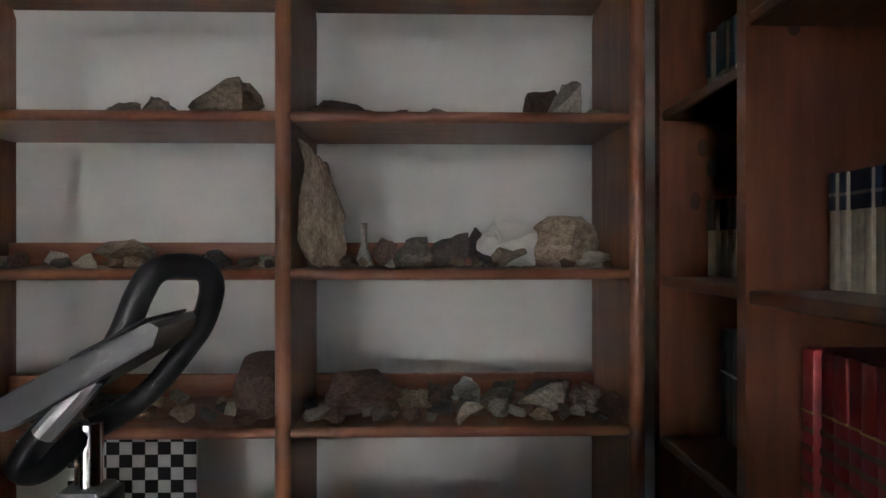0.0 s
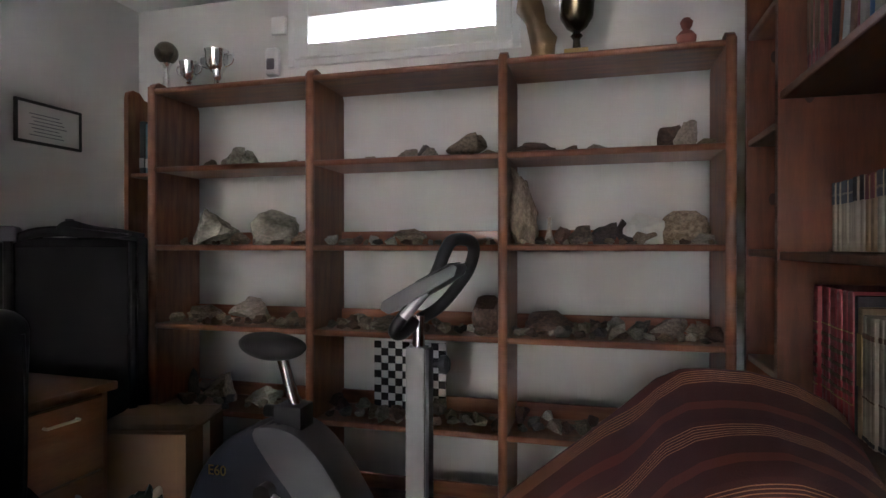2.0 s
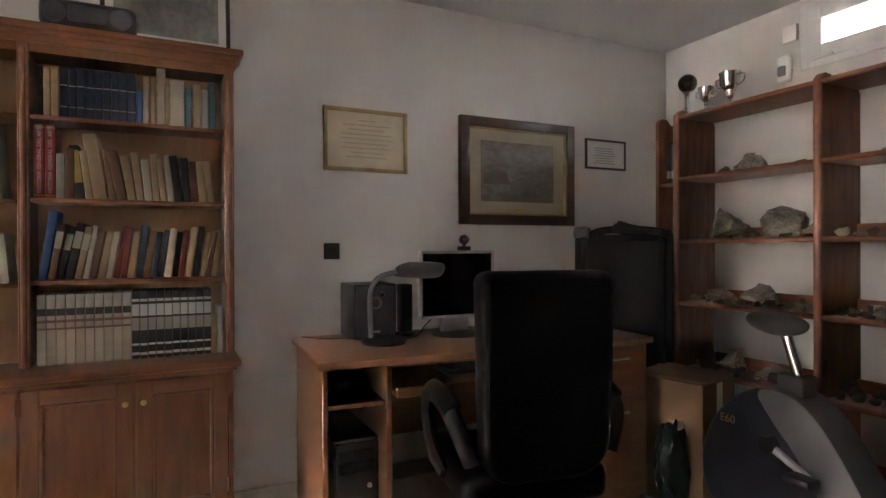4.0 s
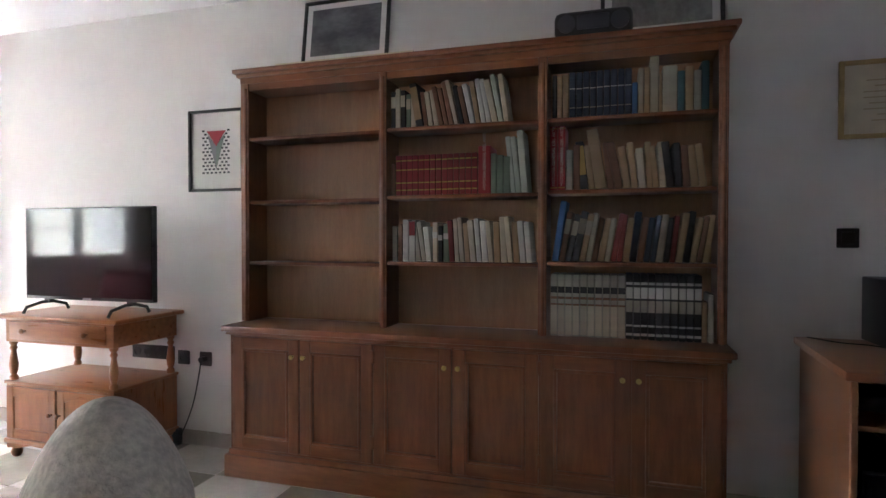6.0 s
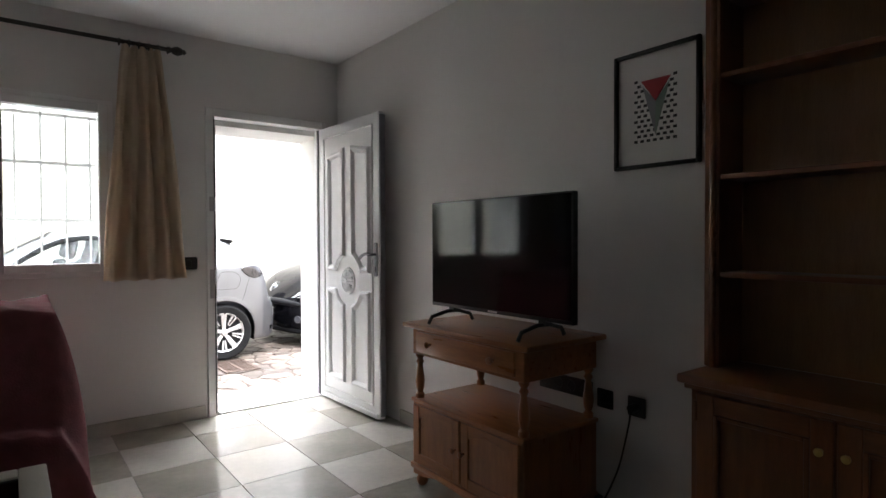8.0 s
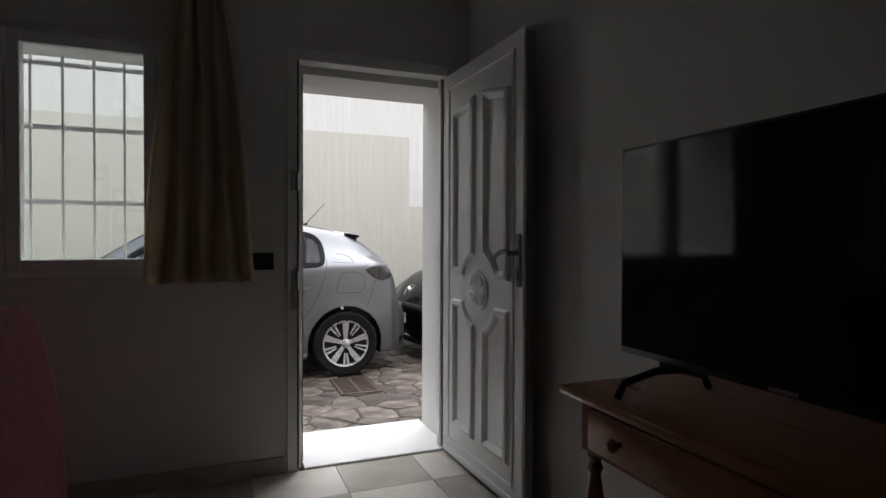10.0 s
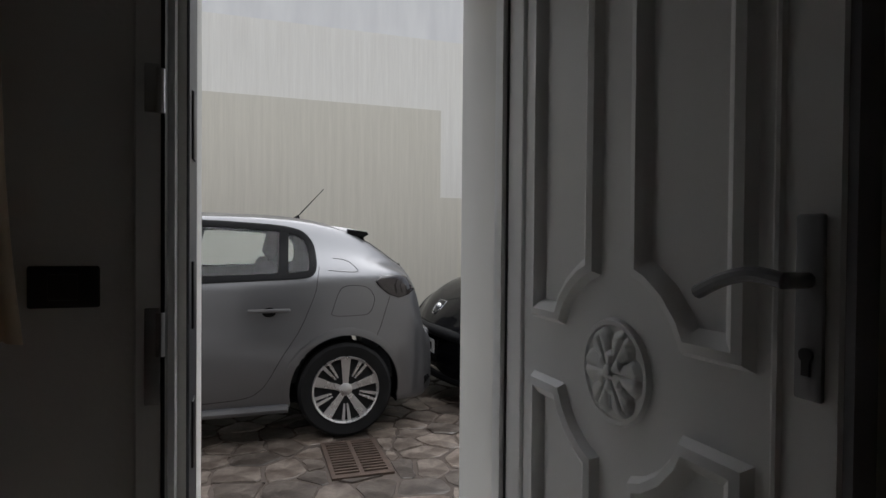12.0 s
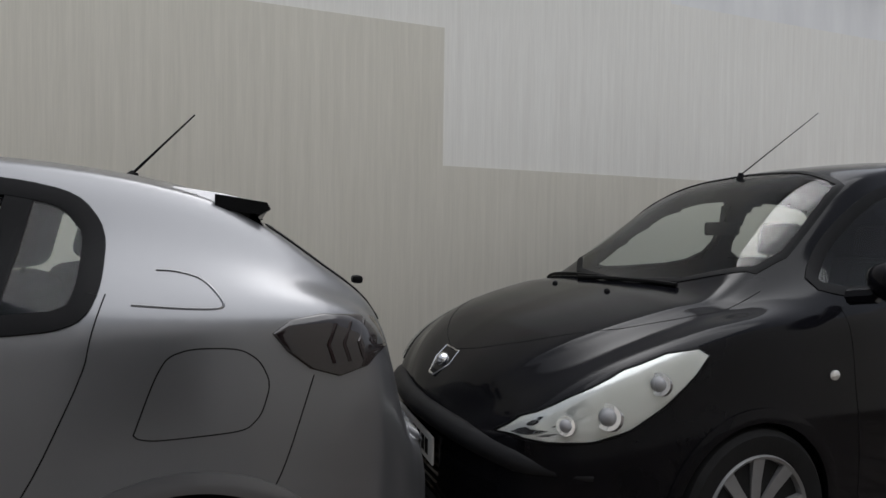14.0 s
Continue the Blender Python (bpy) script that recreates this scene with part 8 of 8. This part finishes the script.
sofa = thing("armchair", pose(0.85, -4.85, 0), "armchair with a dusty red fleece thrown over it", "armchair")
part("seat", box(bm_new(), -0.50, 0.50, -0.40, 0.48, 0.08, 0.42, 0.05, 3), SEAT_CLOTH, sofa)
part("backrest", box(bm_new(), -0.48, 0.48, -0.42, -0.02, 0.42, 0.86, 0.08, 4), SEAT_CLOTH, sofa)
for x in (-0.42, 0.42):
    for y in (-0.33, 0.40):
        part("foot", cyl(bm_new(), (x, y, 0), (x, y, 0.09), 0.02, 0.025, 10), DARK_BROWN, sofa)
draped("throw_blanket", 0.20, 1.50, -5.40, -4.25, sofa_height, PINK, "dusty red fleece throw with a fringe", "blanket", 80, 0.10, None, 2.4)
fr = random.Random(2)
fringe = bm_new()
for k in range(60):
    y = -5.2 + 0.85 * k / 60
    tube(fringe, [(0.205, y, 0.13), (0.198 + fr.uniform(-0.01, 0.01), y + fr.uniform(-0.01, 0.01), 0.075 + fr.uniform(-0.01, 0.02))], 0.003, 4)
solid("blanket_fringe", fringe, PINK, "knotted fringe along the throw's hem", "fringe", kind="stuff")


def pouf_height(x, y):
    u, w = (x - 0.723) * 0.786 - (y + 1.386) * 0.618, (x - 0.723) * 0.618 + (y + 1.386) * 0.786
    r = abs(u / 0.085) ** 2.2 + abs(w / 0.13) ** 2.2
    return 1.045 - 0.10 * min(r, 1.0) - 0.5 * max(0, r - 1.0)


draped("throw_blanket", 0.595, 0.875, -1.54, -1.25, pouf_height, BEIGE, "beige woven throw over a narrow chair back", "blanket", 60, 0.55, lambda x, y: pouf_height(x, y) > 0.80)
ac = thing("chair", pose(0.723, -1.386, 0, 0, 0, -38), "narrow chair under a beige throw", "chair")
part("seat", box(bm_new(), -0.07, 0.07, -0.12, 0.12, 0.40, 0.46, 0.02, 3), SEAT_CLOTH, ac)
part("backrest", box(bm_new(), -0.07, 0.07, -0.09, 0.09, 0.46, 0.96, 0.03, 3), SEAT_CLOTH, ac)
for x in (-0.055, 0.055):
    for y in (-0.10, 0.10):
        part("leg", cyl(bm_new(), (x, y, 0), (x, y, 0.41), 0.014, 0.018, 10), DARK_BROWN, ac)

# coffee table with a glass top
TABLE_W = mat("whitewashed_wood", (0.62, 0.58, 0.50), 0.45, 0, 0.12, 6, 0.05, 40, (6, 1, 1))
ct = thing("coffee_table", pose(0.90, -3.72, 0), "whitewashed coffee table with a dark glass top", "table")
bm = bm_new()
for a, b, c, d in ((-0.515, -0.435, -0.47, 0.47), (0.435, 0.515, -0.47, 0.47), (-0.435, 0.435, -0.47, -0.39), (-0.435, 0.435, 0.39, 0.47)):
    box(bm, a, b, c, d, 0.415, 0.45, 0.006)
part("top_frame", bm, TABLE_W, ct)
part("glass_top", box(bm_new(), -0.436, 0.436, -0.391, 0.391, 0.432, 0.441), DARK_GLASS, ct)
for x in (-0.47, 0.47):
    for y in (-0.42, 0.42):
        part("leg", box(bm_new(), x - 0.03, x + 0.03, y - 0.03, y + 0.03, 0, 0.415, 0.006), TABLE_W, ct)
part("lower_shelf", box(bm_new(), -0.45, 0.45, -0.40, 0.40, 0.14, 0.16, 0.004), TABLE_W, ct)

# ceiling light: glass bowl with a bronze finial, and small glass shades on arms
BOWL = mat("frosted_bowl_glass", (0.66, 0.64, 0.60), 0.3, 0, 0.1, 8, 0.03)
cl = thing("ceiling_light", pose(0.22, -3.61, CZ), "bronze ceiling light with a pale glass bowl and shades", "lamp")
part("canopy", lathe(bm_new(), [(0.001, -0.44), (0.012, -0.44), (0.012, -0.05), (0.03, -0.04), (0.068, -0.02), (0.07, 0.0), (0.001, 0.0)], n=24), DARK_BROWN, cl)
part("bowl", lathe(bm_new(), [(0.03, -0.520), (0.09, -0.508), (0.15, -0.480), (0.190, -0.445), (0.205, -0.415), (0.198, -0.415), (0.18, -0.447), (0.14, -0.474), (0.08, -0.500), (0.001, -0.51)], n=40), BOWL, cl)
part("finial", lathe(bm_new(), [(0.001, -0.550), (0.009, -0.547), (0.011, -0.538), (0.008, -0.528), (0.024, -0.522), (0.048, -0.513), (0.052, -0.505), (0.012, -0.50)], n=18), DARK_BROWN, cl)
for k in range(5):
    a = 2 * math.pi * k / 5 + 0.75
    ca, sa = math.cos(a), math.sin(a)
    part("arm", tube(bm_new(), smooth_path([(0, 0, -0.40), (0.12 * ca, 0.12 * sa, -0.36), (0.26 * ca, 0.26 * sa, -0.32), (0.335 * ca, 0.335 * sa, -0.335)], 5), 0.007, 8), DARK_BROWN, cl)
    part("holder", lathe(bm_new(), [(0.001, -0.365), (0.016, -0.36), (0.018, -0.335), (0.001, -0.33)], (0.335 * ca, 0.335 * sa, 0), 14), DARK_BROWN, cl)
    part("shade", lathe(bm_new(), [(0.018, -0.345), (0.03, -0.365), (0.042, -0.40), (0.058, -0.44), (0.056, -0.44), (0.040, -0.399), (0.028, -0.366), (0.016, -0.348)], (0.335 * ca, 0.335 * sa, 0), 20), GLASS, cl, "clear glass bell shade")
# ---------------- floor tiles ----------------
TPX, TPY, TX_0, TY_0 = 0.415, 0.45, -0.43, -5.09
bm = bm_new()
box(bm, 0.0015, TPX - 0.0015, 0.0015, TPY - 0.0015, -0.010, 0.0, 0.0012, 1)
me_a = mesh_of("tile", bm, TILE_A)
me_b = me_a.copy()
me_b.materials[0] = TILE_B
i0, i1 = math.floor((WX - TX_0) / TPX), math.ceil((EX - TX_0) / TPX)
j0, j1 = math.floor((SY - TY_0) / TPY), math.ceil((NY - TY_0) / TPY)
for i in range(i0, i1):
    for j in range(j0, j1):
        x, y = TX_0 + i * TPX, TY_0 + j * TPY
        x0, x1, y0, y1 = max(x, WX + 0.001), min(x + TPX, EX - 0.001), max(y, SY + 0.001), min(y + TPY, NY - 0.001)
        if x1 - x0 < 0.03 or y1 - y0 < 0.03:
            continue
        ob = new("tile", me_a if (i + j) % 2 else me_b)
        ob.parent = floor
        ob.location = (x0, y0, 0)
        ob.scale = ((x1 - x0) / TPX, (y1 - y0) / TPY, 1)
# ---------------- flagstones ----------------
def clip(poly, px, py, nx, ny):
    """Keep the part of a polygon on the near side of a line."""
    out = []
    n = len(poly)
    for i in range(n):
        a, b = poly[i], poly[(i + 1) % n]
        da, db = (a[0] - px) * nx + (a[1] - py) * ny, (b[0] - px) * nx + (b[1] - py) * ny
        if da <= 0:
            out.append(a)
        if da * db < 0:
            t = da / (da - db)
            out.append((a[0] + (b[0] - a[0]) * t, a[1] + (b[1] - a[1]) * t))
    return out


sr = random.Random(8)
X0, X1, Y0, Y1, CELL = -5.6, 2.2, -10.78, -6.46, 0.205
seeds = {}
far_stones = []
for i in range(int((X1 - X0) / CELL) + 1):
    for j in range(int((Y1 - Y0) / CELL) + 1):
        if sr.random() < 0.1:
            continue
        seeds[(i, j)] = (X0 + (i + 0.5 + sr.uniform(-0.42, 0.42)) * CELL, Y0 + (j + 0.5 + sr.uniform(-0.42, 0.42)) * CELL)
GX0, GX1, GY0, GY1 = -1.585, -1.215, -8.17, -7.58
for (i, j), (sx, sy) in seeds.items():
    poly = [(X0, Y0), (X1, Y0), (X1, Y1), (X0, Y1)]
    for di in range(-3, 4):
        for dj in range(-3, 4):
            o = seeds.get((i + di, j + dj))
            if (di or dj) and o:
                dx, dy = o[0] - sx, o[1] - sy
                d = math.hypot(dx, dy)
                poly = clip(poly, sx + dx * (0.5 - 0.009 / d), sy + dy * (0.5 - 0.009 / d), dx / d, dy / d)
                if len(poly) < 3:
                    break
        if len(poly) < 3:
            break
    if len(poly) < 3:
        continue
    if max(p[0] for p in poly) > GX0 and min(p[0] for p in poly) < GX1 and max(p[1] for p in poly) > GY0 and min(p[1] for p in poly) < GY1:
        opts = ((GX0 - sx, GX0, sy, 1, 0), (sx - GX1, GX1, sy, -1, 0), (GY0 - sy, sx, GY0, 0, 1), (sy - GY1, sx, GY1, 0, -1))
        best = max(opts)
        if best[0] < -0.14:
            continue
        poly = clip(poly, best[1], best[2], best[3], best[4])
        if len(poly) < 3:
            continue
    cx_, cy_ = sum(p[0] for p in poly) / len(poly), sum(p[1] for p in poly) / len(poly)
    bm = bm_new()
    tz, tilt = sr.uniform(-0.004, 0.004), (sr.uniform(-0.02, 0.02), sr.uniform(-0.02, 0.02))
    fine = []
    for k in range(len(poly)):
        a, b = poly[k], poly[(k + 1) % len(poly)]
        for t in (0.12, 0.5, 0.88):
            fine.append((a[0] + (b[0] - a[0]) * t + sr.uniform(-0.009, 0.009), a[1] + (b[1] - a[1]) * t + sr.uniform(-0.009, 0.009)))
    low = [bm.verts.new((x - cx_, y - cy_, -0.03)) for x, y in fine]
    edge = [bm.verts.new((x - cx_, y - cy_, tz - 0.004)) for x, y in fine]
    top_ = [bm.verts.new(((x - cx_) * 0.97, (y - cy_) * 0.97, tz + (x - cx_) * tilt[0] + (y - cy_) * tilt[1])) for x, y in fine]
    n = len(fine)
    for k in range(n):
        bm.faces.new([low[k], low[(k + 1) % n], edge[(k + 1) % n], edge[k]])
        bm.faces.new([edge[k], edge[(k + 1) % n], top_[(k + 1) % n], top_[k]])
    bm.faces.new(top_)
    if not (-3.7 < cx_ < 0.0 and cy_ > -9.0):
        bmesh.ops.translate(bm, verts=list(bm.verts), vec=(cx_, cy_, GZ))
        far_stones.append(bm)
        continue
    ob = new("flagstone", mesh_of("flagstone", bm, STONE))
    ob.parent = ground
    ob.location = (cx_, cy_, GZ)
rest = bm_new()
for b in far_stones:
    merge(rest, b)
ob = new("far_flagstones", mesh_of("far_flagstones", rest, STONE))
ob.parent = ground
tagged(ob, kind="stuff")
